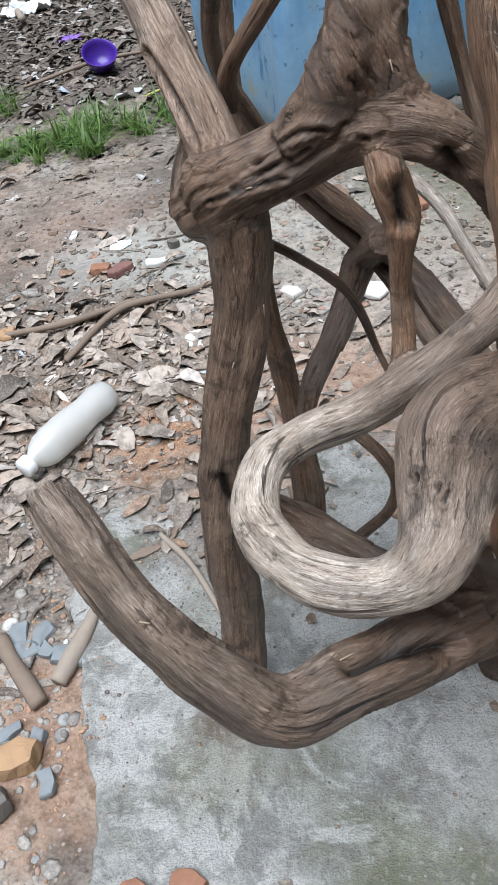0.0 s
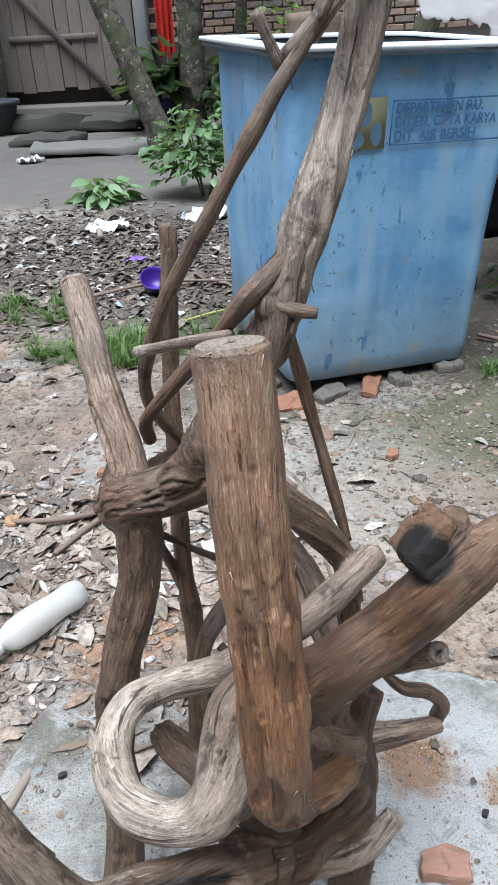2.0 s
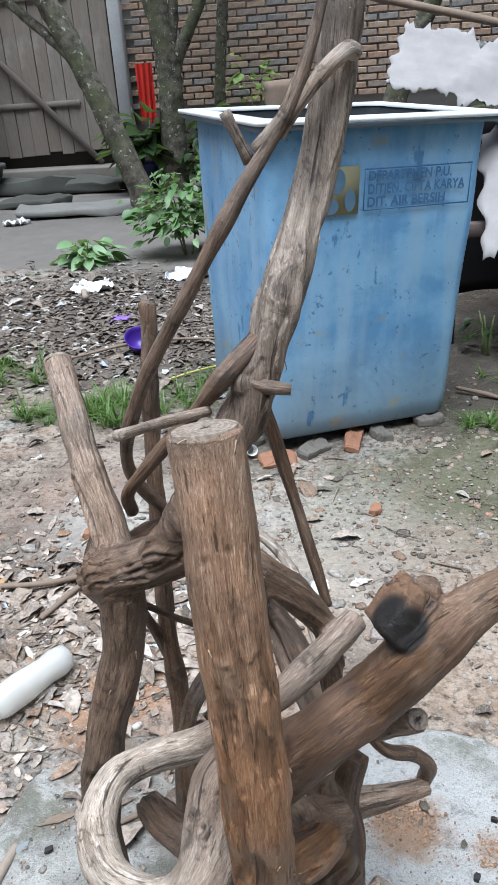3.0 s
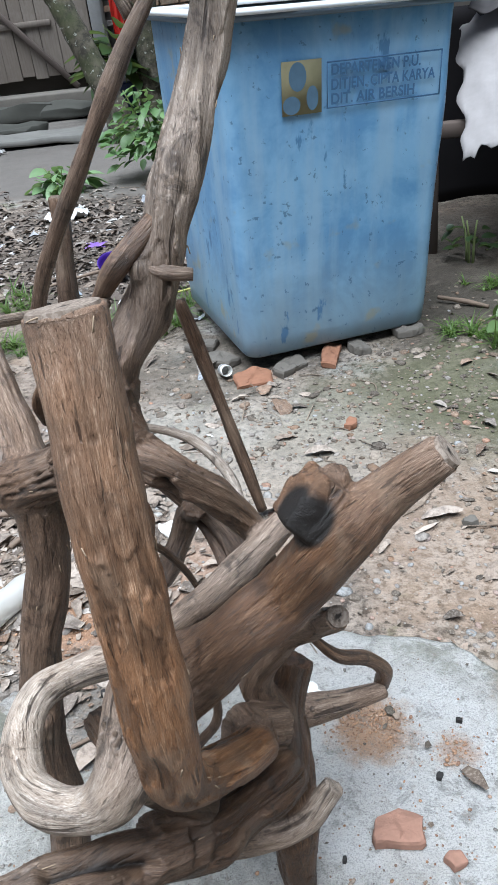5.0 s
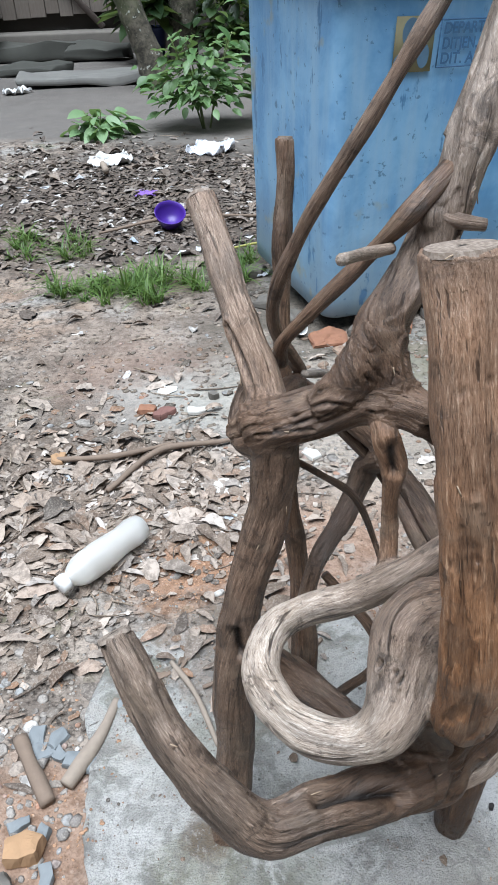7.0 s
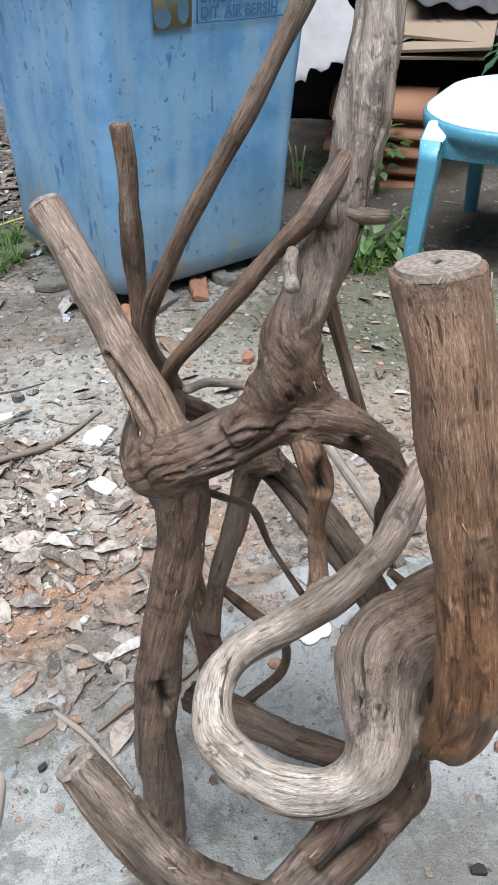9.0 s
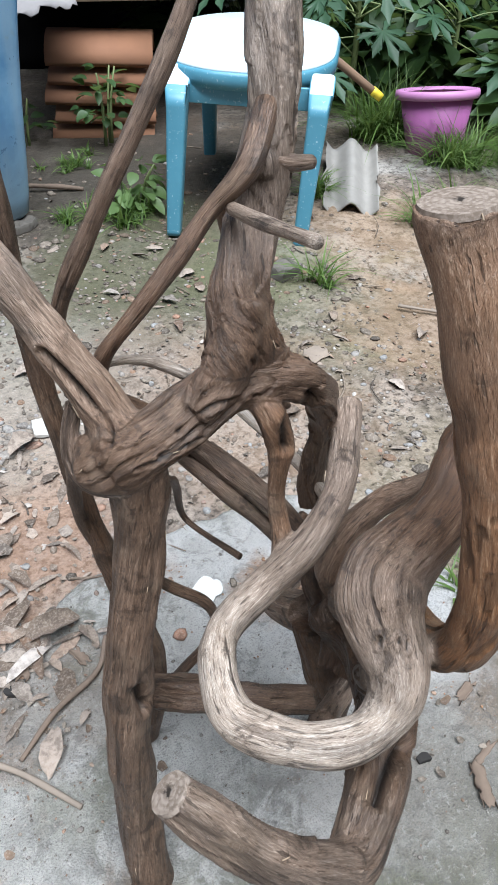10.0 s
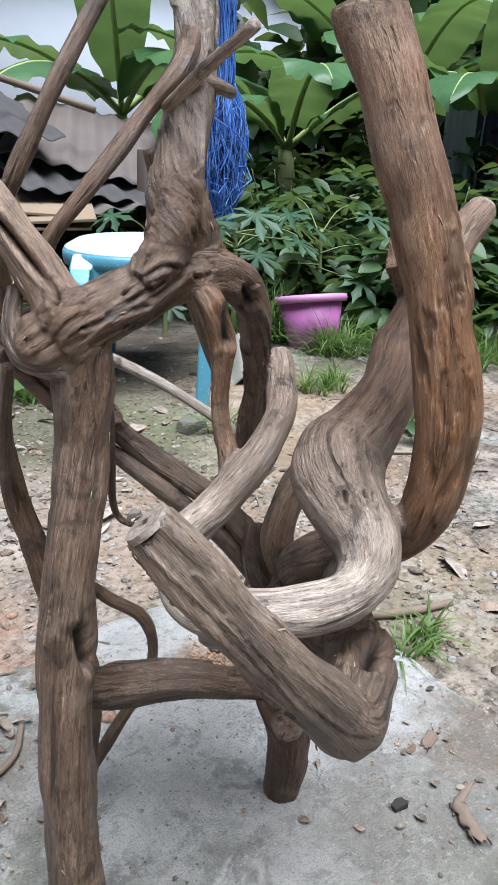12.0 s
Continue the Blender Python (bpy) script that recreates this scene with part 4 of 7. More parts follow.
def flake(lo, hi):
    """A thin broken bit of leaf, bark or shale."""
    def make(rng):
        r, n = rng.uniform(lo, hi), rng.randint(5, 8)
        bend, sq = rng.uniform(-0.5, 0.9), rng.uniform(0.35, 0.9)
        v = [(0, 0, 0.002 + 0.2 * r * rng.random())]
        for i in range(n):
            a, q = 6.283 * i / n, r * rng.uniform(0.55, 1.15)
            x, y = q * math.cos(a), sq * q * math.sin(a)
            v.append((x, y, max(0.0005, 0.003 + bend * y * y / r * 1.4 + 0.12 * r * rng.uniform(-1, 1))))
        return v, [(0, 1 + i, 1 + (i + 1) % n) for i in range(n)]
    return make


def island_material(name, stops, rough=0.8, scale=60, bump=0.4):
    m = Mat(name)
    v = m.coord()
    c = m.ramp(m.island(), stops, smooth=False)
    n = m.noise(v, scale, 5, 0.7)
    c = m.mix(m.ramp(m.noise(v, scale * 4, 3), [(0.45, 0.0), (0.7, 0.4)]), c, (0.4, 0.35, 0.3))
    c = m.mix(m.ramp(n, [(0.35, 0.55), (0.6, 0.0)]), c, (0.06, 0.045, 0.035))
    return m.done(c, rough, n, bump, 0.002, 0.0, 0.3)


LEAF_DRY = island_material("dry_leaves", [(0.0, (0.13, 0.095, 0.07)), (0.2, (0.27, 0.21, 0.165)), (0.36, (0.36, 0.3, 0.25)), (0.48, (0.07, 0.055, 0.045)), (0.6, (0.34, 0.26, 0.2)), (0.72, (0.46, 0.39, 0.33)), (0.82, (0.24, 0.14, 0.085)), (0.9, (0.09, 0.075, 0.062)), (1.0, (0.62, 0.55, 0.49))])
STONES_FINE = island_material("sand_crumbs", [(0.0, (0.2, 0.18, 0.16)), (0.4, (0.45, 0.42, 0.38)), (0.7, (0.1, 0.09, 0.08)), (1.0, (0.4, 0.26, 0.18))], 0.9, 120)
STONES = island_material("small_stones", [(0.0, (0.22, 0.19, 0.16)), (0.25, (0.32, 0.29, 0.26)), (0.45, (0.2, 0.185, 0.17)), (0.62, (0.36, 0.19, 0.12)), (0.72, (0.3, 0.31, 0.31)), (0.93, (0.28, 0.24, 0.2)), (1.0, (0.6, 0.58, 0.54))], 0.85, 90, 0.5)
TWIGS = island_material("dry_twigs", [(0.0, (0.15, 0.11, 0.08)), (0.5, (0.3, 0.24, 0.18)), (0.8, (0.09, 0.07, 0.055))])
RUBBISH = [(-0.95, 3.3, 0.5, 0.45, 3), (-1.5, 4.1, 0.6, 0.45, 3), (-0.5, 3.6, 0.35, 0.5, 2)]
NEAR = [(-0.45, 1.2, 0.14, 0.17, 3), (-0.7, 1.2, 0.25, 0.2, 3), (-0.35, 1.3, 0.14, 0.09, 2), (-0.62, 0.85, 0.14, 0.25, 2), (-0.15, 1.2, 0.14, 0.12, 1)]
THIN = [(-0.5, 1.9, 0.7, 0.5, 2), (0.5, 1.5, 0.5, 0.4, 1.2), (0.9, 1.0, 0.35, 0.4, 0.8)]
LEAF_WET = island_material("wet_leaves", [(0.0, (0.05, 0.038, 0.03)), (0.3, (0.13, 0.1, 0.08)), (0.5, (0.035, 0.028, 0.024)), (0.68, (0.24, 0.19, 0.15)), (0.82, (0.09, 0.062, 0.045)), (0.93, (0.42, 0.38, 0.34)), (1.0, (0.06, 0.05, 0.042))], 0.6)
SCRAPS = island_material("pale_scraps", [(0.0, (0.6, 0.6, 0.58)), (0.4, (0.42, 0.4, 0.37)), (0.7, (0.7, 0.7, 0.7)), (0.9, (0.3, 0.36, 0.42)), (1.0, (0.5, 0.4, 0.32))], 0.6)
scatter("leaf_litter", 1000, NEAR, dry_leaf, LEAF_DRY, "brown curled dry leaves covering the earth", "leaf litter", 11)
scatter("wet_leaf_litter", 3000, RUBBISH, dry_leaf, LEAF_WET, "dark wet leaves rotting along the rubbish strip", "leaf litter", 31)
scatter("leaf_fragments", 3000, NEAR, flake(0.003, 0.018), LEAF_DRY, "broken bits of dry leaf and bark on earth", "leaf litter", 17)
scatter("wet_leaf_fragments", 4200, RUBBISH, flake(0.005, 0.026), LEAF_WET, "dark broken leaf and bark on the rubbish strip", "leaf litter", 32)
scatter("rubbish_scraps", 150, RUBBISH, flake(0.012, 0.04), SCRAPS, "pale scraps of paper and plastic among wet leaves", "scraps", 33)
scatter("near_scraps", 34, NEAR + [(-0.5, 1.75, 0.25, 0.25, 3)], flake(0.01, 0.026), SCRAPS, "pale scraps and chips among dry leaves", "scraps", 34)
CRUMB = island_material("dark_crumbs", [(0.0, (0.06, 0.05, 0.04)), (0.3, (0.14, 0.115, 0.09)), (0.6, (0.3, 0.25, 0.2)), (0.8, (0.22, 0.13, 0.08)), (1.0, (0.08, 0.07, 0.055))], 0.9, 80)
scatter("earth_crumbs", 2800, THIN + [(0.5, 1.5, 0.5, 0.4, 3), (0.75, 2.0, 0.4, 0.3, 2), (0.8, 0.8, 0.2, 0.3, 1.5)], flake(0.002, 0.0085), CRUMB, "crumbs of dark soil and rotten leaf on earth", "soil crumbs", 23)
scatter("earth_clods", 1400, [(0.55, 1.6, 0.5, 0.4, 3), (0.8, 2.1, 0.4, 0.3, 2), (-0.5, 1.8, 0.4, 0.35, 2), (0.8, 0.8, 0.2, 0.3, 1)], pebble(0.004, 0.013, 0.45), CRUMB, "small clods of damp soil", "soil clods", 24)
GRIT = island_material("orange_grit", [(0.0, (0.36, 0.19, 0.1)), (0.5, (0.46, 0.27, 0.16)), (0.8, (0.24, 0.12, 0.07)), (1.0, (0.5, 0.36, 0.26))], 0.95, 160)
scatter("brick_grit", 2600, [(0.32, 0.775, 0.032, 0.025, 2), (0.45, 0.73, 0.02, 0.02, 0.6), (0.15, 0.92, 0.03, 0.02, 0.7), (-0.27, 1.0, 0.06, 0.05, 3), (-0.2, 1.07, 0.07, 0.05, 3), (-0.36, 0.5, 0.05, 0.12, 2.5), (0.4, 0.55, 0.1, 0.1, 0.5)], pebble(0.0009, 0.0024), GRIT, "spilled orange brick grit and crumbs", "grit", 18, 1.0)
scatter("pad_dust", 1500, [(0.15, 0.6, 0.3, 0.3, 1), (-0.15, 0.75, 0.1, 0.12, 1)], pebble(0.0007, 0.0022), STONES_FINE, "fine sand and crumbs on the concrete", "grit", 19, 1.0)
scatter("pad_leaves", 60, [(-0.13, 0.82, 0.07, 0.06, 2), (-0.06, 0.9, 0.06, 0.04, 2)], dry_leaf, LEAF_DRY, "dry leaves blown onto the concrete", "leaf litter", 35, 1.0)
scatter("pad_flakes", 130, [(0.2, 0.75, 0.3, 0.2, 0.7), (-0.13, 0.8, 0.09, 0.1, 3), (0.42, 0.42, 0.08, 0.1, 1)], flake(0.002, 0.0105), CRUMB, "dark bark flakes scattered on the concrete", "bark flakes", 20, 1.0)
scatter("leaf_litter", 170, THIN, dry_leaf, LEAF_DRY, "a few scattered dry leaves on bare earth", "leaf litter", 12)
scatter("pebbles", 3400, [(0.2, 1.5, 0.55, 0.45, 3), (-0.6, 1.3, 0.45, 0.5, 2), (0.7, 0.9, 0.25, 0.4, 2), (-0.4, 0.5, 0.08, 0.2, 1.2), (0.6, 2.0, 0.7, 0.5, 1.5), (-1.2, 3.5, 0.7, 0.6, 1)], pebble(0.0022, 0.0075), STONES, "small grey, white and red stones in the earth", "pebbles", 13)
scatter("stone_chips", 90, [(0.08, 1.42, 0.07, 0.04, 3), (-0.12, 1.42, 0.1, 0.1, 1), (-0.42, 0.55, 0.05, 0.1, 2), (-0.6, 1.9, 0.3, 0.3, 1), (0.4, 1.2, 0.2, 0.2, 1)], pebble(0.009, 0.017, 0.4), STONES, "pale flat stone chips lying on earth", "stones", 14)
scatter("twig_litter", 420, RUBBISH + NEAR + THIN, twiglet, TWIGS, "thin dry broken twigs on the ground", "twigs", 15)


# ---- tank ----
def tank_paint():
    m = Mat("faded_blue_paint")
    v = m.coord()
    streaks = m.noise(m.coord("Object", (14, 14, 1.6)), 1.0, 5, 0.6)
    blot, spots = m.noise(v, 5, 5, 0.65, 0.3), m.noise(v, 42, 4, 0.6)
    c = m.mix(m.ramp(blot, [(0.35, 0.0), (0.65, 1.0)]), (0.11, 0.29, 0.52), (0.22, 0.44, 0.66))
    c = m.mix(m.ramp(streaks, [(0.4, 0.0), (0.68, 0.6)]), c, (0.31, 0.48, 0.62))
    sep = m.node("ShaderNodeSeparateXYZ")
    m.link(v, sep.inputs[0])
    low = m.math("SUBTRACT", 1.0, m.math("MULTIPLY", m.math("ADD", sep.outputs[2], m.math("MULTIPLY", blot, 0.3)), 1.7))
    c = m.mix(m.ramp(low, [(0.1, 0.0), (0.75, 0.8)]), c, (0.2, 0.27, 0.31))
    c = m.mix(m.ramp(m.noise(m.coord("Object", (3, 3, 1)), 4.3, 5, 0.65), [(0.63, 0.0), (0.68, 0.75)]), c, (0.035, 0.14, 0.30))
    c = m.mix(m.ramp(spots, [(0.63, 0.0), (0.68, 0.65)]), c, (0.04, 0.11, 0.2))
    c = m.mix(m.ramp(m.noise(v, 7.5, 4, 0.5), [(0.63, 0.0), (0.72, 0.55)]), c, (0.34, 0.31, 0.17))
    h = m.math("ADD", m.noise(v, 60, 4), m.math("MULTIPLY", blot, 2.0))
    return m.done(c, m.math("MULTIPLY_ADD", blot, 0.3, 0.28), h, 0.25, 0.003, 0.0, 0.5)


def rounded_square(w, d, r, n=6):
    pts = []
    for cx, cy, a0 in ((w - r, r, -90), (w - r, d - r, 0), (r, d - r, 90), (r, r, 180)):
        for i in range(n + 1):
            a = radians(a0 + 90 * i / n)
            pts.append((cx + r * math.cos(a), cy + r * math.sin(a)))
    return pts


def loft(rings, close_bottom=True, close_top=False):
    """Faces between rings of equal length."""
    n = len(rings[0])
    verts = [p for ring in rings for p in ring]
    faces = []
    for k in range(len(rings) - 1):
        for i in range(n):
            j = (i + 1) % n
            faces.append((k * n + i, k * n + j, (k + 1) * n + j, (k + 1) * n + i))
    if close_bottom:
        faces.append(tuple(reversed(range(n))))
    if close_top:
        faces.append(tuple((len(rings) - 1) * n + i for i in range(n)))
    return verts, faces


TX, TY, TURN_T, TW, TH, FLARE = -0.0119, 2.0908, 26.5, 0.64, 0.938, 0.0276


def square_at(z, grow, r=0.045):
    return [(x - grow, y - grow, z) for x, y in rounded_square(TW + 2 * grow, TW + 2 * grow, r)]


def build_tank():
    t = thing("water_tank", "faded blue fibreglass water tank with a white rim and stencilled lettering", "water tank", (TX, TY, 0.03), TURN_T)
    t.matrix_world = pose(TX, TY, 0.0555, 2.13, 1.87, TURN_T)
    rings = [square_at(0.0, -0.012), square_at(0.012, -0.002)]
    for k in range(1, 15):
        z = TH * k / 14
        g = FLARE * z / TH
        ring = []
        for x, y, zz in square_at(z, g):
            q = noise.noise(Vector((x * 4, y * 4, z * 4))) * 0.005
            ring.append((x + q, y - q, zz))
        rings.append(ring)
    rings.append([(x, y, TH + 0.002) for x, y, _ in square_at(TH, FLARE - 0.006)])
    v, f = loft(rings, True, False)
    mesh_part("body", v, f, tank_paint(), t)
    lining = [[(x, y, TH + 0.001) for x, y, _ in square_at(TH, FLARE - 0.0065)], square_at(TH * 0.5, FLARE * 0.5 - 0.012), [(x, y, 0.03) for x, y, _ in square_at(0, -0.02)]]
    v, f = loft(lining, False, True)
    mesh_part("lining", v, f, plain("dark_lining", (0.045, 0.055, 0.06), 0.8, 0.4, 9), t, "dark inside of the tank")
    white = plain("chalky_white_rim", (0.62, 0.65, 0.66), 0.5, 0.15, 20)
    # the white rim's underside, its shade put into a darker colour
    dark = plain("rim_underside_shade", (0.12, 0.16, 0.2), 0.6)
    g = FLARE
    outer, inner = g + 0.045, g - 0.01
    rings = [square_at(TH + 0.0035, inner, 0.04), square_at(TH + 0.002, outer - 0.004, 0.02), square_at(TH + 0.006, outer, 0.02), square_at(TH + 0.014, outer - 0.002, 0.02), square_at(TH + 0.017, inner, 0.04), square_at(TH + 0.0035, inner, 0.04)]
    v, f = loft(rings, False, False)
    mesh_part("rim", v, f, white, t, "chalky white flange round the top")
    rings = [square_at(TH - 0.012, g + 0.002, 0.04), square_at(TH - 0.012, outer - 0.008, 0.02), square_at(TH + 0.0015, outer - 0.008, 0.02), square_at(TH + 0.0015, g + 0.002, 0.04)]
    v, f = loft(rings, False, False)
    mesh_part("rim_lip", v, f, dark, t, "underside of the rim with its shade in the colour")
    # lettering on the front, which leans with the flare
    lean = math.degrees(math.atan2(FLARE, TH))

    def on_front(u, z, off=0.004):
        gg = FLARE * z / TH
        return pose(u, -gg - off, z, 90 + lean, 0, 0)
    ink = plain("faded_stencil_ink", (0.05, 0.14, 0.28), 0.6, 0.4, 60)
    for row, words in enumerate(("DEPARTEMEN P.U.", "DITJEN. CIPTA KARYA", "DIT. AIR BERSIH")):
        cu = bpy.data.curves.new("lettering", "FONT")
        cu.body, cu.size, cu.extrude, cu.offset = words, 0.036, 0.0004, 0.0008
        cu.space_character = 1.02
        tmp = bpy.data.objects.new("lettering", cu)
        scene.collection.objects.link(tmp)
        me = bpy.data.meshes.new_from_object(tmp.evaluated_get(bpy.context.evaluated_depsgraph_get()))
        bpy.data.objects.remove(tmp)
        wide = max(v.co.x for v in me.vertices)
        for v in me.vertices:
            v.co.x *= (0.27, 0.318, 0.255)[row] / wide
            v.co.y *= 1.05
        ob = new("lettering", me)
        me.materials.append(ink)
        ob.parent, ob.matrix_basis = t, on_front(0.277, 0.784 - row * 0.0355, 0.0075)
        ob["label"] = "stencilled blue capital letters"
    for u0, u1, z0, z1 in ((0.265, 0.614, 0.814, 0.818), (0.265, 0.614, 0.703, 0.707), (0.265, 0.2685, 0.703, 0.818), (0.6105, 0.614, 0.703, 0.818)):
        bm = box_bm((u1 - u0, z1 - z0, 0.001))
        ob = part("stencil_border", bm, ink, t)
        ob.matrix_basis = on_front((u0 + u1) / 2, (z0 + z1) / 2, 0.0075)
    sign = plain("faded_yellow_sign", (0.24, 0.22, 0.13), 0.8, 0.4, 40, spec=0.2)
    grey = plain("faded_sign_mark", (0.09, 0.17, 0.25), 0.7, 0.4, 40)
    ob = part("sign_plate", box_bm((0.114, 0.13, 0.0012)), sign, t, "faded yellow square sign")
    ob.matrix_basis = on_front(0.193, 0.762, 0.0075)
    for du, dz, w, h in ((-0.012, 0.03, 0.05, 0.07), (-0.03, -0.045, 0.05, 0.045), (0.03, -0.03, 0.034, 0.06)):
        bm = bmesh.new()
        bmesh.ops.create_cone(bm, cap_ends=True, segments=20, radius1=0.5, radius2=0.5, depth=1)
        bmesh.ops.scale(bm, vec=(w, h, 0.0014), verts=bm.verts)
        ob = part("sign_mark", bm, grey, t, smooth=False)
        ob.matrix_basis = on_front(0.193 + du, 0.762 + dz * 0.9, 0.0086)
    return t


tank = build_tank()


# ---- shards, bricks and small finds ----
def shard(name, pts, thick, at, turn, material, label, category, seed, tilt=(0, 0)):
    n = len(pts) * 5
    line = outline(pts, n, 0.006, seed)
    verts, faces = [], []
    levels = ((0.92, 0.0), (1.0, thick * 0.2), (1.0, thick * 0.72), (0.94, thick * 0.96), (0.8, thick), (0.6, thick * 1.03), (0.35, thick * 1.05), (0.12, thick * 1.05))
    for k, z in levels:
        for x, y in line:
            q = noise.noise(Vector((x * k * 60, y * k * 60, z * 50 + seed))) * min(0.004, 0.25 * thick)
            verts.append((x * k + q, y * k - q, z + (q + 0.35 * thick * noise.noise(Vector((x * k * 30, y * k * 30, seed))) if z > thick * 0.7 else 0)))
    for r in range(len(levels) - 1):
        for i in range(n):
            j = (i + 1) % n
            faces.append((r * n + i, r * n + j, (r + 1) * n + j, (r + 1) * n + i))
    faces.append(tuple((len(levels) - 1) * n + i for i in range(n)))
    faces.append(tuple(reversed(range(n))))
    ob = mesh_part(name, verts, faces, material, None, "", smooth=False)
    ob.matrix_world = pose(at[0], at[1], at[2], tilt[0], tilt[1], turn)
    return tagged(ob, label, category)


BRICK = plain("broken_brick", (0.26, 0.125, 0.075), 0.9, 0.4, 70, bump=0.7)
PINK = plain("pale_brick", (0.32, 0.175, 0.125), 0.9, 0.55, 90, bump=0.9)
ROCK = plain("grey_rock", (0.135, 0.122, 0.105), 0.9, 0.35, 50, bump=0.8)
SLATE = plain("blue_grey_stone", (0.19, 0.205, 0.21), 0.85, 0.3, 60, bump=0.6)
YELLOW_ROCK = plain("ochre_stone", (0.36, 0.22, 0.12), 0.85, 0.35, 45, bump=0.6)
WHITE = plain("white_plastic", (0.74, 0.74, 0.71), 0.4, 0.08, 40)
RAG = plain("dirty_white_cloth", (0.66, 0.66, 0.64), 0.9, 0.2, 30, bump=0.5)
CHIP = [(-0.5, -0.35), (0.45, -0.5), (0.55, 0.2), (0.1, 0.5), (-0.45, 0.35)]


def chip(w, d):
    return [(x * w, y * d) for x, y in CHIP]


shard("brick_piece", chip(0.07, 0.056), 0.02, (0.351, 0.595, 0.012), 10, PINK, "broken pinkish brick piece on the concrete", "brick", 1)
shard("brick_piece", chip(0.024, 0.028), 0.012, (0.423, 0.56, 0.012), 40, PINK, "small broken brick crumb on the concrete", "brick", 2)
shard("brick_piece", chip(0.038, 0.034), 0.014, (-0.137, 0.285, 0.012), 0, BRICK, "orange brick piece at the slab edge", "brick", 3)
shard("brick_piece", chip(0.03, 0.03), 0.012, (-0.2, 0.28, 0.012), 60, BRICK, "reddish brick piece at the slab edge", "brick", 4)
shard("stone", chip(0.05, 0.042), 0.028, (-0.362, 0.43, 0.0), 20, YELLOW_ROCK, "ochre stone beside the concrete pad", "stone", 5)
shard("stone", chip(0.06, 0.04), 0.03, (-0.385, 0.37, 0.0), 50, ROCK, "rounded grey stone beside the concrete pad", "stone", 6)
for k, (x, y, w) in enumerate(((-0.325, 0.575, 0.05), (-0.395, 0.585, 0.045), (-0.375, 0.61, 0.04), (-0.41, 0.61, 0.04), (-0.36, 0.585, 0.03), (-0.3, 0.68, 0.045), (-0.38, 0.47, 0.03), (-0.34, 0.46, 0.028), (-0.32, 0.405, 0.03))):
    tagged(shard("stone", chip(w, w * 0.7), 0.012, (x, y, 0.0), 37 * k, SLATE, "flat blue-grey stone chip on red earth", "stone", 10 + k), group="blue-grey stone chips")
shard("stone", chip(0.09, 0.07), 0.035, (1.0, 1.66, gz(1.0, 1.66) - 0.004), 20, ROCK, "pale grey stone on bare earth", "stone", 30)
for k, (x, y, w, d, mt, tl) in enumerate(((0.0, 2.055, 0.12, 0.085, BRICK, 22), (0.11, 2.12, 0.12, 0.07, ROCK, 8), (0.24, 2.185, 0.16, 0.06, BRICK, 8), (0.33, 2.23, 0.1, 0.06, ROCK, 6), (-0.12, 2.2, 0.12, 0.09, ROCK, 4), (-0.2, 2.33, 0.11, 0.09, ROCK, 4), (0.5, 2.33, 0.1, 0.07, ROCK, 4), (-0.3, 2.62, 0.12, 0.1, ROCK, 4))):
    shard("tile_shard", chip(w, d), 0.028, (x, y + 0.012, gz(x, y) - 0.003), 25 + 31 * k, mt, "broken clay and stone shard propping the tank", "tile shard", 40 + k, (tl, 0))
for k, (x, y, w, mt) in enumerate(((-0.47, 1.62, 0.05, BRICK), (-0.42, 1.6, 0.055, plain("dark_red_stone", (0.18, 0.09, 0.075), 0.9)), (-0.63, 1.37, 0.045, YELLOW_ROCK), (-0.3, 1.7, 0.03, ROCK), (0.55, 1.3, 0.035, ROCK), (0.3, 1.75, 0.04, BRICK))):
    shard("stone", chip(w, w * 0.8), 0.018, (x, y, gz(x, y)), 50 * k, mt, "weathered stone lying on bare earth", "stone", 60 + k)
for k, (x, y, w) in enumerate(((-0.212, 1.285, 0.085), (-0.118, 1.498, 0.08), (-0.115, 1.312, 0.06), (-0.33, 1.62, 0.05), (0.16, 1.4, 0.06), (-0.02, 1.44, 0.045))):
    shard("limestone_chip", chip(w, w * 0.8), 0.01, (x, y, gz(x, y) + 0.001), 65 * k, plain("chalk", (0.5, 0.48, 0.44), 0.9, 0.2), "flat whitish stone flake on the earth", "stone", 80 + k)


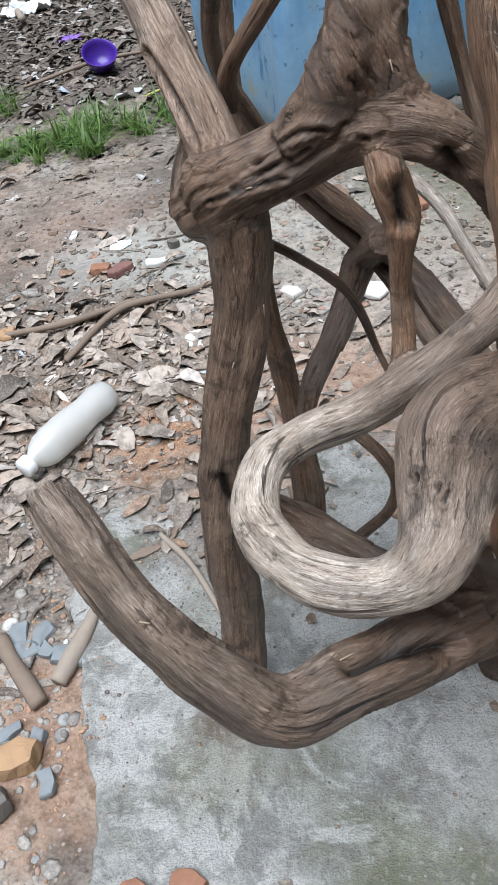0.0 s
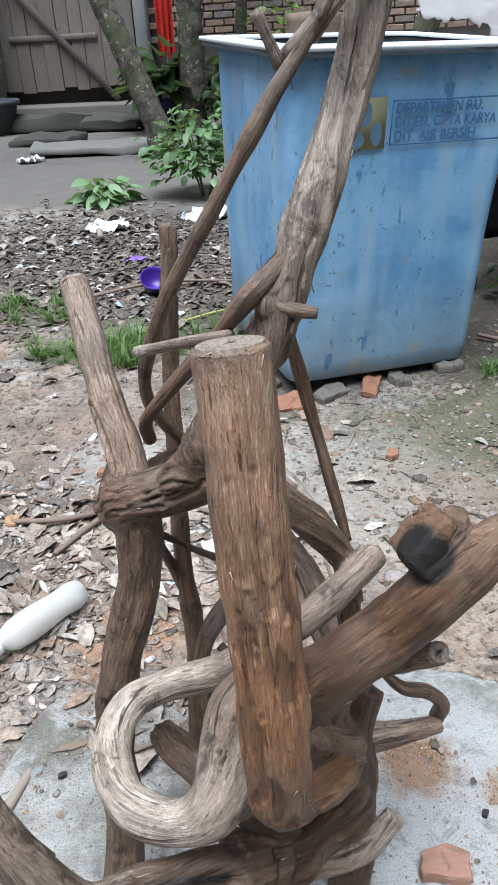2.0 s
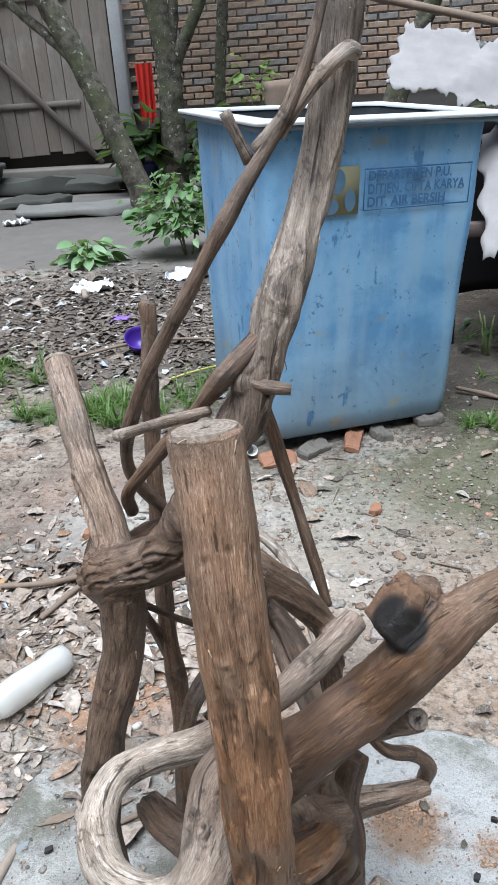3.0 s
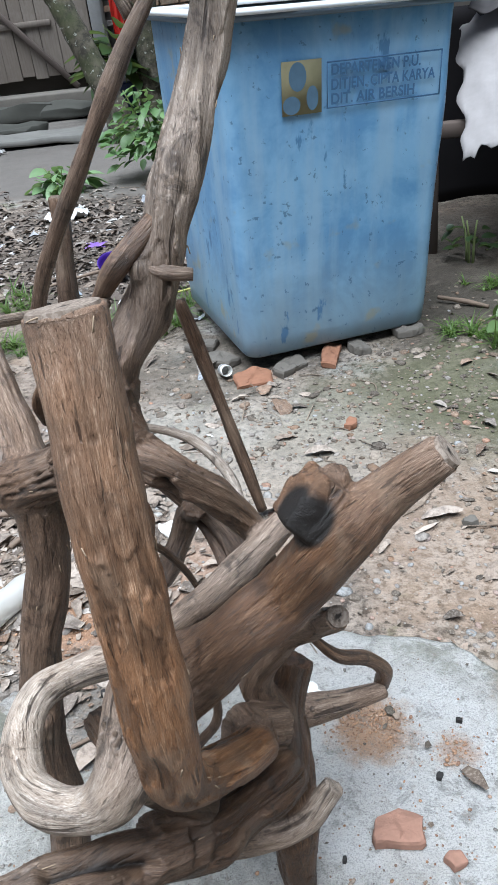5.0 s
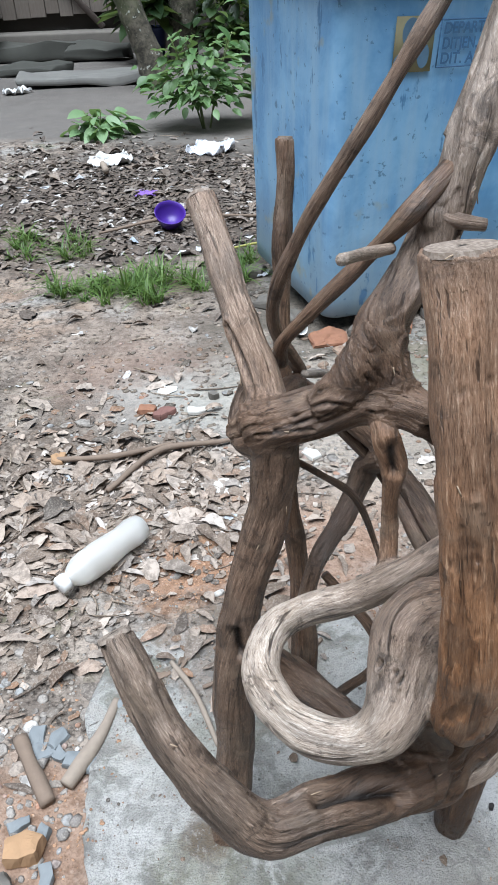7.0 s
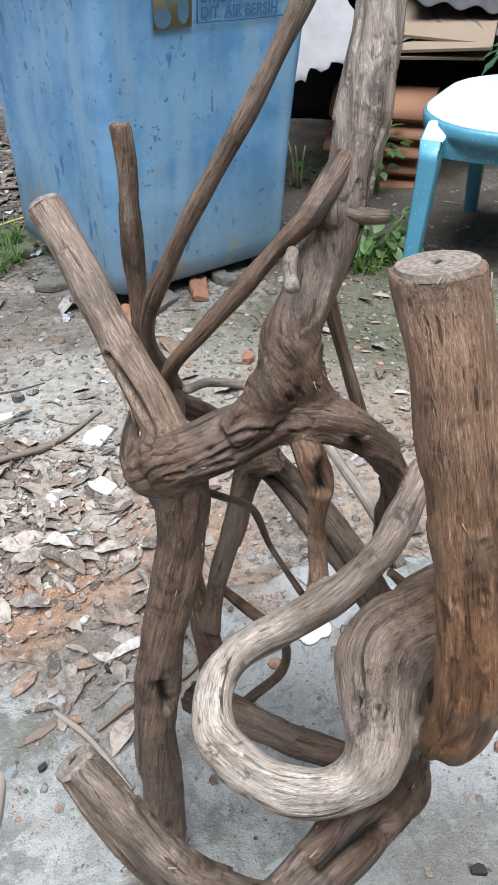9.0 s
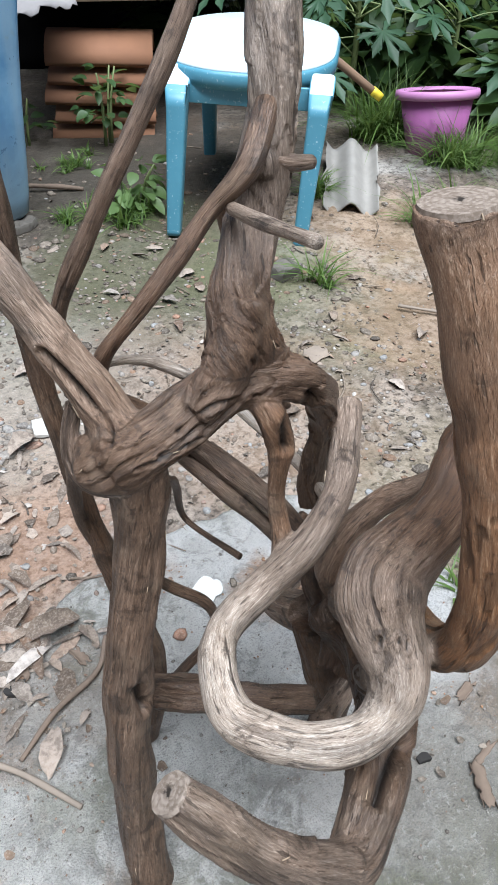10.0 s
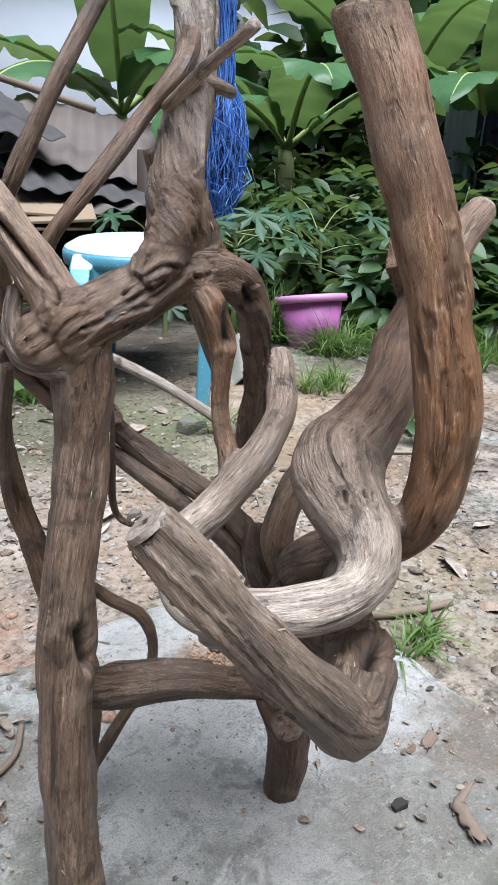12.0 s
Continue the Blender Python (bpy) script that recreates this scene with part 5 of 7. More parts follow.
def sheet_scrap(name, at, size, turn, material, label, category, seed, crumple=0.25):
    """A crumpled scrap of paper, cloth or film with thickness."""
    n, verts, faces = 21, [], []
    for s in (0, 1):
        for j in range(n):
            for i in range(n):
                u, w = i / (n - 1) - 0.5, j / (n - 1) - 0.5
                round_ = 1 / max(1.0, 1.5 * math.hypot(u, w) / (0.5 + 0.16 * noise.noise(Vector((math.atan2(w, u) * 1.5, seed, 0)))))
                k = noise.noise_vector(Vector((u * 2.5, w * 2.5, seed))) * 0.1
                fold = 0.6 * abs(noise.noise(Vector((u * 3 + seed, w * 3, 1)))) + 0.3 * abs(noise.noise(Vector((u * 8 + seed, w * 8, 4))))
                verts.append(((u * round_ + k.x) * size, (w * round_ + k.y) * size * 0.85, fold * crumple * size + 0.003 - 0.0012 * s))
    N = n * n
    for j in range(n - 1):
        for i in range(n - 1):
            a = j * n + i
            faces.append((a, a + 1, a + n + 1, a + n))
            faces.append((N + a, N + a + n, N + a + n + 1, N + a + 1))
    rim = [i for i in range(n)] + [j * n + n - 1 for j in range(1, n)] + [N - 1 - i for i in range(1, n)] + [j * n for j in range(n - 2, 0, -1)]
    for a, b in zip(rim, rim[1:] + rim[:1]):
        faces.append((a, N + a, N + b, b))
    ob = mesh_part(name, verts, faces, material)
    ob.matrix_world = pose(*at, 0, 0, turn)
    return tagged(ob, label, category)


FILM = plain("clear_film", (0.6, 0.63, 0.68), 0.2, 0.15, 20, spec=0.6)
sheet_scrap("paper_scrap", (-0.44, 1.735, gz(-0.44, 1.735)), 0.075, 20, WHITE, "crumpled white paper scrap on the earth", "paper", 1, 0.1)
sheet_scrap("white_rag", (-1.3, 4.28, gz(-1.3, 4.28)), 0.36, 30, RAG, "crumpled white rag on the leaf litter", "rag", 2, 0.3)
sheet_scrap("plastic_bag", (-0.78, 4.6, gz(-0.78, 4.6)), 0.4, 70, FILM, "crumpled clear plastic bag on the rubbish", "plastic bag", 3, 0.35)
sheet_scrap("plastic_bag", (-0.28, 2.62, gz(-0.28, 2.62)), 0.13, 10, FILM, "small crumpled plastic film by the tank", "plastic bag", 4, 0.3)
sheet_scrap("plastic_bag", (-3.05, 7.25, 0.0), 0.35, 10, RAG, "crumpled white bag lying near the step", "plastic bag", 5, 0.4)
sheet_scrap("purple_wrapper", (-0.95, 3.62, gz(-0.95, 3.62)), 0.2, 10, plain("purple_film", (0.22, 0.12, 0.42), 0.4), "flattened purple wrapper on dry leaves", "wrapper", 6, 0.15)


def lathe(profile, sides=24):
    return loft([[(r * math.cos(6.28319 * i / sides), r * math.sin(6.28319 * i / sides), z) for i in range(sides)] for r, z in profile])


def build_bottle():
    t = thing("plastic_bottle", "empty milky white plastic bottle lying on dry leaves", "bottle", (-0.362, 1.118, 0.034))
    d = Vector((-0.453 + 0.352, 0.933 - 1.098, 0)).normalized()
    t.matrix_world = Matrix.Translation((-0.352, 1.1, gz(-0.36, 1.1) + 0.036)) @ d.to_track_quat("Z", "Y").to_matrix().to_4x4()
    m = Mat("milky_plastic")
    n = m.noise(m.coord(), 30, 4)
    mat = m.done(m.mix(n, (0.8, 0.78, 0.72), (0.9, 0.88, 0.84)), 0.4, n, 0.2, 0.002, 0, 0.5)
    m.b.inputs["Transmission Weight"].default_value = 0.55
    prof = [(0.001, 0.004), (0.022, 0.0), (0.031, 0.006), (0.0365, 0.03), (0.0345, 0.06), (0.0355, 0.085), (0.0365, 0.12), (0.0362, 0.15), (0.034, 0.17), (0.027, 0.186), (0.0175, 0.196), (0.0155, 0.2), (0.0155, 0.207)]
    v, f = lathe(prof, 28)
    v = [(0.86 * x * (1 + 0.12 * noise.noise(Vector((z * 22, y * 30, 0)))), 0.9 * y * (1 - 0.1 * max(0, math.sin(z * 30))), z) for x, y, z in v]
    mesh_part("body", v, f, mat, t)
    v, f = lathe([(0.001, 0.2025), (0.0172, 0.203), (0.018, 0.206), (0.018, 0.219), (0.0165, 0.2215), (0.001, 0.222)], 28)
    mesh_part("cap", v, f, plain("white_cap", (0.75, 0.75, 0.73), 0.4, 0.1), t, "white screw cap")


build_bottle()


def build_bowl():
    v, f = lathe([(0.03, 0.0), (0.045, 0.004), (0.062, 0.045), (0.068, 0.062), (0.065, 0.062), (0.058, 0.045), (0.042, 0.008), (0.001, 0.006)], 28)
    ob = mesh_part("purple_bowl", v, f, plain("purple_plastic", (0.055, 0.02, 0.22), 0.35, 0.25, 20))
    ob.matrix_world = pose(-0.72, 3.13, gz(-0.72, 3.13) + 0.03, 28, 14, 0)
    tagged(ob, "small purple plastic bowl tipped on dry leaves", "bowl")


build_bowl()


def build_can():
    t = thing("white_can", "small white can lying beside the tank", "can", (-0.099, 2.12, gz(-0.1, 2.12) + 0.02))
    t.matrix_world = pose(-0.099, 2.12, gz(-0.1, 2.12) + 0.02, 72, 0, 25)
    v, f = lathe([(0.016, 0.0), (0.0185, 0.003), (0.0185, 0.05), (0.017, 0.054), (0.0165, 0.05), (0.015, 0.01), (0.001, 0.008)], 20)
    mesh_part("shell", v, f, WHITE, t)
    v, f = lathe([(0.0192, 0.012), (0.0196, 0.014), (0.0196, 0.024), (0.0192, 0.026)], 20)
    mesh_part("band", v, f, plain("grey_band", (0.3, 0.3, 0.3), 0.5), t, "grey band")


build_can()

BARK = plain("grey_bark", (0.19, 0.14, 0.105), 0.9, 0.5, 60, bump=0.9)
STICK = plain("bleached_stick", (0.27, 0.22, 0.175), 0.85, 0.35, 70, bump=0.7)


def ground_stick(points, material, label, wobble=0.3):
    rows = [(x, y, (0.0135 if on_pad(x, y) else gz(x, y)) + r * 0.9 + up, r) for x, y, up, r in points]
    ob = tube_part("stick", rows, material, None, "", 9, 0.008, wobble, points[0][0] * 9)
    return tagged(ob, label, "stick")


ground_stick([(-0.222, 0.765, 0.004, 0.0042), (-0.17, 0.705, 0.003, 0.005), (-0.118, 0.615, 0.0, 0.004)], STICK, "bleached bare stick lying on the concrete")
ground_stick([(-0.43, 0.6, 0.0, 0.011), (-0.39, 0.55, 0, 0.012), (-0.352, 0.505, 0, 0.012)], BARK, "short brown hollow stick on red earth")
ground_stick([(-0.3, 0.69, 0.004, 0.008), (-0.305, 0.62, 0.006, 0.011), (-0.335, 0.535, 0.0, 0.012)], STICK, "curved bleached bark strip by the pad edge")
ground_stick([(-0.47, 1.24, 0.01, 0.006), (-0.38, 1.4, 0.02, 0.007), (-0.22, 1.48, 0.005, 0.006), (-0.1, 1.6, 0, 0.004)], BARK, "dark bent stick among dry leaves")
ground_stick([(-0.66, 1.36, 0.01, 0.005), (-0.5, 1.36, 0.02, 0.007), (-0.36, 1.44, 0.01, 0.006)], BARK, "dark dry stem among leaves")
ground_stick([(-0.16, 0.72, 0.0, 0.004), (-0.09, 0.76, 0.004, 0.005), (-0.01, 0.79, 0.0, 0.0045), (0.03, 0.84, 0.0, 0.004)], BARK, "thin grey root strip on the concrete")
ground_stick([(0.62, 2.6, 0.015, 0.008), (0.7, 2.55, 0.01, 0.008), (0.78, 2.5, 0, 0.007)], BARK, "short dark stick beside the tank")
ground_stick([(-1.0, 3.0, 0.02, 0.006), (-0.7, 3.2, 0.03, 0.007), (-0.3, 3.3, 0.01, 0.006)], BARK, "thin dark stick on the rubbish strip")
ground_stick([(-0.5, 2.75, 0.02, 0.005), (-0.36, 2.85, 0.03, 0.005), (-0.15, 3.0, 0.02, 0.005)], plain("yellow_stem", (0.42, 0.4, 0.12), 0.7), "yellowish dry stem near the tank")
ground_stick([(-1.28, 4.05, 0.03, 0.018), (-1.22, 3.9, 0.03, 0.017)], STICK, "short pale board end in the litter")
ground_stick([(1.15, 1.35, 0.01, 0.004), (1.3, 1.2, 0.006, 0.005), (1.42, 1.12, 0, 0.004)], STICK, "thin dry twig on bare earth")
ground_stick([(0.62, 0.72, 0.0, 0.006), (0.7, 0.66, 0.004, 0.008), (0.78, 0.63, 0, 0.007)], BARK, "rotten wood bit on the earth")


def bark_piece(x, y, w, d, turn, seed, label="curled dark bark piece on the concrete"):
    """A rolled strip of bark with ragged ends."""
    rng = random.Random(seed)
    n, m, th = 9, 11, 0.0022
    arc, r = rng.uniform(1.6, 3.6), w * rng.uniform(0.16, 0.26)
    verts, faces = [], []
    for s in (0, 1):
        for j in range(m):
            for i in range(n):
                a = arc * (0.75 + 0.9 * noise.noise(Vector((j * 0.5, seed, 3)))) * (i / (n - 1) - 0.5) + 0.25 * (j / m)
                q = (r - s * th) * (1 + 0.25 * noise.noise(Vector((a * 2, j * 0.4, seed))))
                end = 0.45 * w * noise.noise(Vector((a * 1.6, seed, 1 + j // 6))) * abs(j / (m - 1) - 0.5) * 2
                verts.append(((j / (m - 1) - 0.5) * w + end + 0.05 * w * math.sin(a), q * math.sin(a), r * 0.62 - q * math.cos(a) * (1 if seed % 2 else -1) * 0.75))
    low = min(v[2] for v in verts)
    verts = [(a, b, c - low) for a, b, c in verts]
    N = n * m
    for j in range(m - 1):
        for i in range(n - 1):
            a = j * n + i
            faces.append((a, a + 1, a + n + 1, a + n))
            faces.append((N + a, N + a + n, N + a + n + 1, N + a + 1))
    rim = list(range(n)) + [j * n + n - 1 for j in range(1, m)] + [N - 1 - i for i in range(1, n)] + [j * n for j in range(m - 2, 0, -1)]
    for a, b in zip(rim, rim[1:] + rim[:1]):
        faces.append((a, N + a, N + b, b))
    ob = mesh_part("bark_piece", verts, faces, BARK)
    ob.matrix_world = pose(x, y, 0.0125 if on_pad(x, y) else gz(x, y), 0, 0, turn)
    return tagged(ob, label, "bark")


bark_piece(-0.245, 0.735, 0.05, 0.5, 20, 21)
bark_piece(-0.2, 0.78, 0.035, 0.6, 70, 27)
bark_piece(0.35, 0.335, 0.06, 0.5, 60, 22)
bark_piece(0.385, 0.365, 0.05, 0.6, 10, 28)
bark_piece(-0.02, 0.83, 0.035, 0.6, 100, 23)
bark_piece(-0.09, 0.86, 0.05, 0.5, 40, 24)
bark_piece(0.44, 0.45, 0.04, 0.6, 10, 25)
bark_piece(0.21, 0.95, 0.05, 0.5, 10, 26)
COAL = plain("charred_bit", (0.03, 0.027, 0.025), 0.9)
for k, (x, y, w) in enumerate(((0.306, 0.408, 0.018), (0.42, 0.68, 0.012), (-0.13, 0.83, 0.025), (-0.24, 0.68, 0.014), (0.28, 0.55, 0.01), (0.46, 0.78, 0.01))):
    shard("charcoal_bit", chip(w, w * 0.8), 0.008, (x, y, 0.012), 70 * k, COAL, "small black charred bit on the concrete", "charcoal", 90 + k)
sheet_scrap("white_leaf", (0.83, 1.3, gz(0.83, 1.3)), 0.1, 10, STICK, "torn pale dry leaf on bare earth", "leaf", 31, 0.2)
sheet_scrap("white_scrap", (0.21, 0.83, 0.0125), 0.085, 30, WHITE, "white plastic scrap on the concrete", "plastic scrap", 32, 0.12)


# ---- stool ----
def build_stool():
    mat = Mat("speckled_cyan_plastic")
    v = mat.coord()
    n = mat.noise(v, 120, 3, 0.6)
    wear = mat.noise(v, 14, 4)
    c = mat.mix(wear, (0.06, 0.235, 0.32), (0.105, 0.31, 0.41))
    c = mat.mix(mat.ramp(n, [(0.63, 0.0), (0.7, 0.7)]), c, (0.5, 0.64, 0.7))
    sky = mat.done(c, 0.38, n, 0.1, 0.001, 0, 0.5)
    t = thing("plastic_stool", "sky-blue moulded plastic stool with sky sheen coloured into its seat", "stool", (1.185, 2.1, gz(1.1, 2.0) - 0.004), -42.7)
    H, W, D = 0.465, 0.53, 0.68

    def ring(k, z, r=0.245, dip=0.0):
        return [((x - W / 2) * k - 0.02, (y - D / 2) * k + 0.115, z + 0.02 * ((y - D / 2) * k / D) - dip) for x, y in rounded_square(W, D, r, 10)]
    # pale sky reflection on seat and shoulders is put into this colour
    m2 = Mat("sky_sheen_plastic")
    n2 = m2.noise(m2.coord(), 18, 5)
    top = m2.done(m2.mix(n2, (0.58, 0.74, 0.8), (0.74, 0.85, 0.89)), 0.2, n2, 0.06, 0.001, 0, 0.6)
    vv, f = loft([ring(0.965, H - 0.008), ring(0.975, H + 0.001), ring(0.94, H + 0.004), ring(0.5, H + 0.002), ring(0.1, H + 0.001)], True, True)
    mesh_part("seat", vv, f, top, t, "glossy seat with sky sheen in its colour")
    vv, f = loft([ring(0.93, H - 0.05), ring(0.985, H - 0.05), ring(1.0, H - 0.03), ring(0.998, H - 0.012), ring(0.98, H - 0.004), ring(0.96, H - 0.003), ring(0.92, H - 0.04), ring(0.93, H - 0.05)], False, False)
    mesh_part("rim", vv, f, sky, t, "sky-blue rounded rim")
    for sx, sy, tx, ty, fx, fy in ((-1, -1, -0.185, -0.195, -0.192, -0.27), (1, -1, 0.215, -0.195, 0.192, -0.27), (1, 1, 0.18, 0.36, 0.19, 0.40), (-1, 1, -0.2, 0.36, -0.2, 0.40)):
        rings = []
        for z, w in ((0.0, 0.04), (0.012, 0.042), (0.2, 0.05), (H - 0.11, 0.058), (H - 0.05, 0.068)):
            k = z / (H - 0.05)
            ox, oy = fx + (tx - fx) * k, fy + (ty - fy) * k
            rings.append([(ox + (x - w / 2), oy + (y - w / 2), z) for x, y in rounded_square(w, w, 0.009, 3)])
        # the shoulder slopes down and away from the seat
        rings.append([(x, y, z + 0.035 - 0.75 * max(0, sy * (y - ty) + 0.034)) for x, y, z in rings[-1]])
        vv, f = loft(rings, True, True)
        leg = mesh_part("leg", vv, f, sky, t)
        bm = bmesh.new()
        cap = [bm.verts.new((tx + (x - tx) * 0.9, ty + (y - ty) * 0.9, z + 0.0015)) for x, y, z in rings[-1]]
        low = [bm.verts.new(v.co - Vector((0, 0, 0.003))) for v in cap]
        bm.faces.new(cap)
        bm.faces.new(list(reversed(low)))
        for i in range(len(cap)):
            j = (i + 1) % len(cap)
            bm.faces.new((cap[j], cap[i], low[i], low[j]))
        part("shoulder", bm, top, leg, "sloping shoulder with sky sheen in its colour", smooth=False)
    for px, py, sx, sy in ((0.015, -0.19, 0.36, 0.012), (0.0, 0.39, 0.34, 0.012), (-0.21, 0.09, 0.012, 0.5), (0.2, 0.09, 0.012, 0.5)):
        part("apron", box_bm((sx, sy, 0.06), 0.003, 2, (px, py, H - 0.075)), sky, t)


build_stool()


# ---- greenery ----
def leaf_material(name, dark, light, gloss=0.45, vein=60):
    m = Mat(name)
    c = m.ramp(m.island(), [(0.0, dark), (0.5, tuple((a + b) / 2 for a, b in zip(dark, light))), (1.0, light)], smooth=False)
    n = m.noise(m.coord(), 25, 4)
    c = m.mix(m.math("MULTIPLY", n, 0.5), c, tuple(x * 0.6 for x in dark))
    mat = m.done(c, gloss, n, 0.3, 0.002, 0, 0.45)
    glow = m.node("ShaderNodeBsdfTranslucent")
    m.link(m.mix(0.5, c, (0.3, 0.42, 0.1)), glow.inputs["Color"])
    both = m.node("ShaderNodeMixShader", Fac=0.28)
    m.link(m.b.outputs[0], both.inputs[1])
    m.link(glow.outputs[0], both.inputs[2])
    m.link(both.outputs[0], m.t.nodes["Material Output"].inputs["Surface"])
    return mat


GRASS = leaf_material("grass_blades", (0.05, 0.11, 0.02), (0.17, 0.27, 0.07), 0.5)
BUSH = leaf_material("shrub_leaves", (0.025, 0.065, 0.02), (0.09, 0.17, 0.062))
# darker copy of the shrub leaves, with garden shade put into the colour
SHADED_BUSH = leaf_material("shaded_leaves", (0.009, 0.027, 0.008), (0.042, 0.088, 0.026))
PAPAYA = leaf_material("papaya_leaves", (0.026, 0.078, 0.04), (0.07, 0.15, 0.08), 0.5)
BANANA = leaf_material("banana_leaf", (0.04, 0.12, 0.045), (0.12, 0.25, 0.1), 0.35)
STEM = plain("green_stem", (0.16, 0.2, 0.08), 0.6)


def grass_clump(x, y, rx, ry, count, height, seed, label="tuft of green grass on bare earth", material=None):
    rng = random.Random(seed)
    verts, faces = [], []
    tufts = max(2, count // 14)
    hearts = []
    for k in range(tufts):
        a, q = rng.uniform(0, 6.283), rng.random() ** 0.7
        hearts.append((x + rx * q * math.cos(a), y + ry * q * math.sin(a), rng.uniform(0.5, 1.25)))
    for k in range(count):
        hx, hy, size = hearts[k % tufts]
        px, py = rng.gauss(hx, 0.008), rng.gauss(hy, 0.008)
        if in_tank(px, py):
            continue
        h, w = 1.25 * height * size * rng.uniform(0.5, 1.15), rng.uniform(0.0012, 0.0042)
        b, lean = rng.uniform(0, 6.283), rng.uniform(0.5, 2.2)
        side = (-math.sin(b), math.cos(b))
        o, z0 = len(verts), gz(px, py) - 0.004
        for i in range(6):
            t = i / 5
            ox, oz = lean * h * 0.62 * t ** 1.5, h * (t - 0.36 * lean * t * t)
            for s in (-1, 1):
                ww = w * (1 - t**2 * 0.95) * s
                verts.append((px + math.cos(b) * ox + side[0] * ww, py + math.sin(b) * ox + side[1] * ww, z0 + max(0.004, oz)))
        for i in range(5):
            faces.append((o + 2 * i, o + 2 * i + 1, o + 2 * i + 3, o + 2 * i + 2))
    return tagged(mesh_part("grass", verts, faces, material or GRASS), label, "grass", kind="stuff")


grass_clump(-0.72, 2.45, 0.3, 0.13, 726, 0.115, 1, "wide tuft of bright green grass on bare earth")
grass_clump(-1.2, 2.85, 0.2, 0.18, 308, 0.09, 2)
grass_clump(-0.35, 2.62, 0.1, 0.14, 198, 0.12, 3)
grass_clump(0.62, 2.3, 0.09, 0.06, 110, 0.085, 4, "small grass tuft at the tank's foot")
grass_clump(0.82, 2.3, 0.07, 0.06, 70, 0.09, 5, "small grass tuft on bare earth")
grass_clump(0.85, 2.76, 0.14, 0.1, 150, 0.06, 6, "short grass beside the tank")
grass_clump(0.8, 2.2, 0.1, 0.1, 176, 0.1, 7, "small weeds between tank and stool")
grass_clump(2.0, 2.32, 0.13, 0.13, 572, 0.26, 8, "long green grass around the pink pot")
grass_clump(2.25, 1.92, 0.18, 0.1, 352, 0.14, 9, "long green grass in front of the pink pot")
grass_clump(1.4, 2.02, 0.05, 0.05, 154, 0.1, 10, "thin grass by the stool leg")
grass_clump(0.62, 0.59, 0.06, 0.045, 84, 0.06, 11, "small green grass tuft at the pad's edge")
grass_clump(1.62, 1.66, 0.12, 0.1, 198, 0.13, 12, "thin seeding grass on bare earth")
grass_clump(1.05, 1.55, 0.05, 0.05, 55, 0.12, 13, "a few thin grass stems")
grass_clump(2.02, 1.98, 0.12, 0.05, 300, 0.2, 21, "long arching grass hiding the pot's foot")
grass_clump(2.45, 1.7, 0.3, 0.25, 924, 0.2, 14, "grassy edge of the garden")


def blade(L, w, droop, fold, n=5):
    """A pointed leaf along x with a folded midrib."""
    v, f = [], []
    for i in range(n + 1):
        t = i / n
        h = w * math.sin(math.pi * (0.06 + 0.94 * t)) ** 0.8
        z = -droop * L * t * t
        v += [(L * t, -h, z + fold * h), (L * t, 0, z), (L * t, h, z + fold * h)]
    for i in range(n):
        for k in (0, 1):
            a = 3 * i + k
            f.append((a, a + 1, a + 4, a + 3))
    return v, f


def palmate(R, rng, lobes=7):
    """A deeply lobed leaf, flat in xy with its stalk at the origin."""
    v, f = [(0, 0, 0)], []
    pts = []
    for k in range(lobes):
        a = radians(-130 + 260 * k / (lobes - 1))
        L = R * (1 - 0.3 * abs(k - (lobes - 1) / 2) / ((lobes - 1) / 2)) * rng.uniform(0.9, 1.08)
        gap = radians(260 / (lobes - 1)) / 2
        for da, q in ((-0.95 * gap, 0.30), (-0.55 * gap, 0.55), (-0.62 * gap, 0.68), (-0.25 * gap, 0.8), (0, 1.0), (0.25 * gap, 0.8), (0.62 * gap, 0.68), (0.55 * gap, 0.55)):
            d = L * q
            pts.append((d * math.cos(a + da), d * math.sin(a + da), -0.22 * d * d / R + 0.03 * R * math.sin(9 * (a + da))))
    v += pts
    n = len(pts)
    for i in range(n - 1):
        f.append((0, 1 + i, 2 + i))
    return v, f


def crown_of(name, spots, make, material, parent, rng, label=""):
    """Leaves gathered in one mesh. spots: place and direction."""
    verts, faces = [], []
    for p, d in spots:
        v, f = make(rng)
        q = Vector(d).to_track_quat("X", "Z").to_matrix().to_4x4()
        m = Matrix.Translation(p) @ q @ pose(0, 0, 0, rng.uniform(-30, 30), 0, 0)
        o = len(verts)
        verts += [m @ Vector(a) for a in v]
        faces += [tuple(i + o for i in g) for g in f]
    return mesh_part(name, verts, faces, material, parent, label)


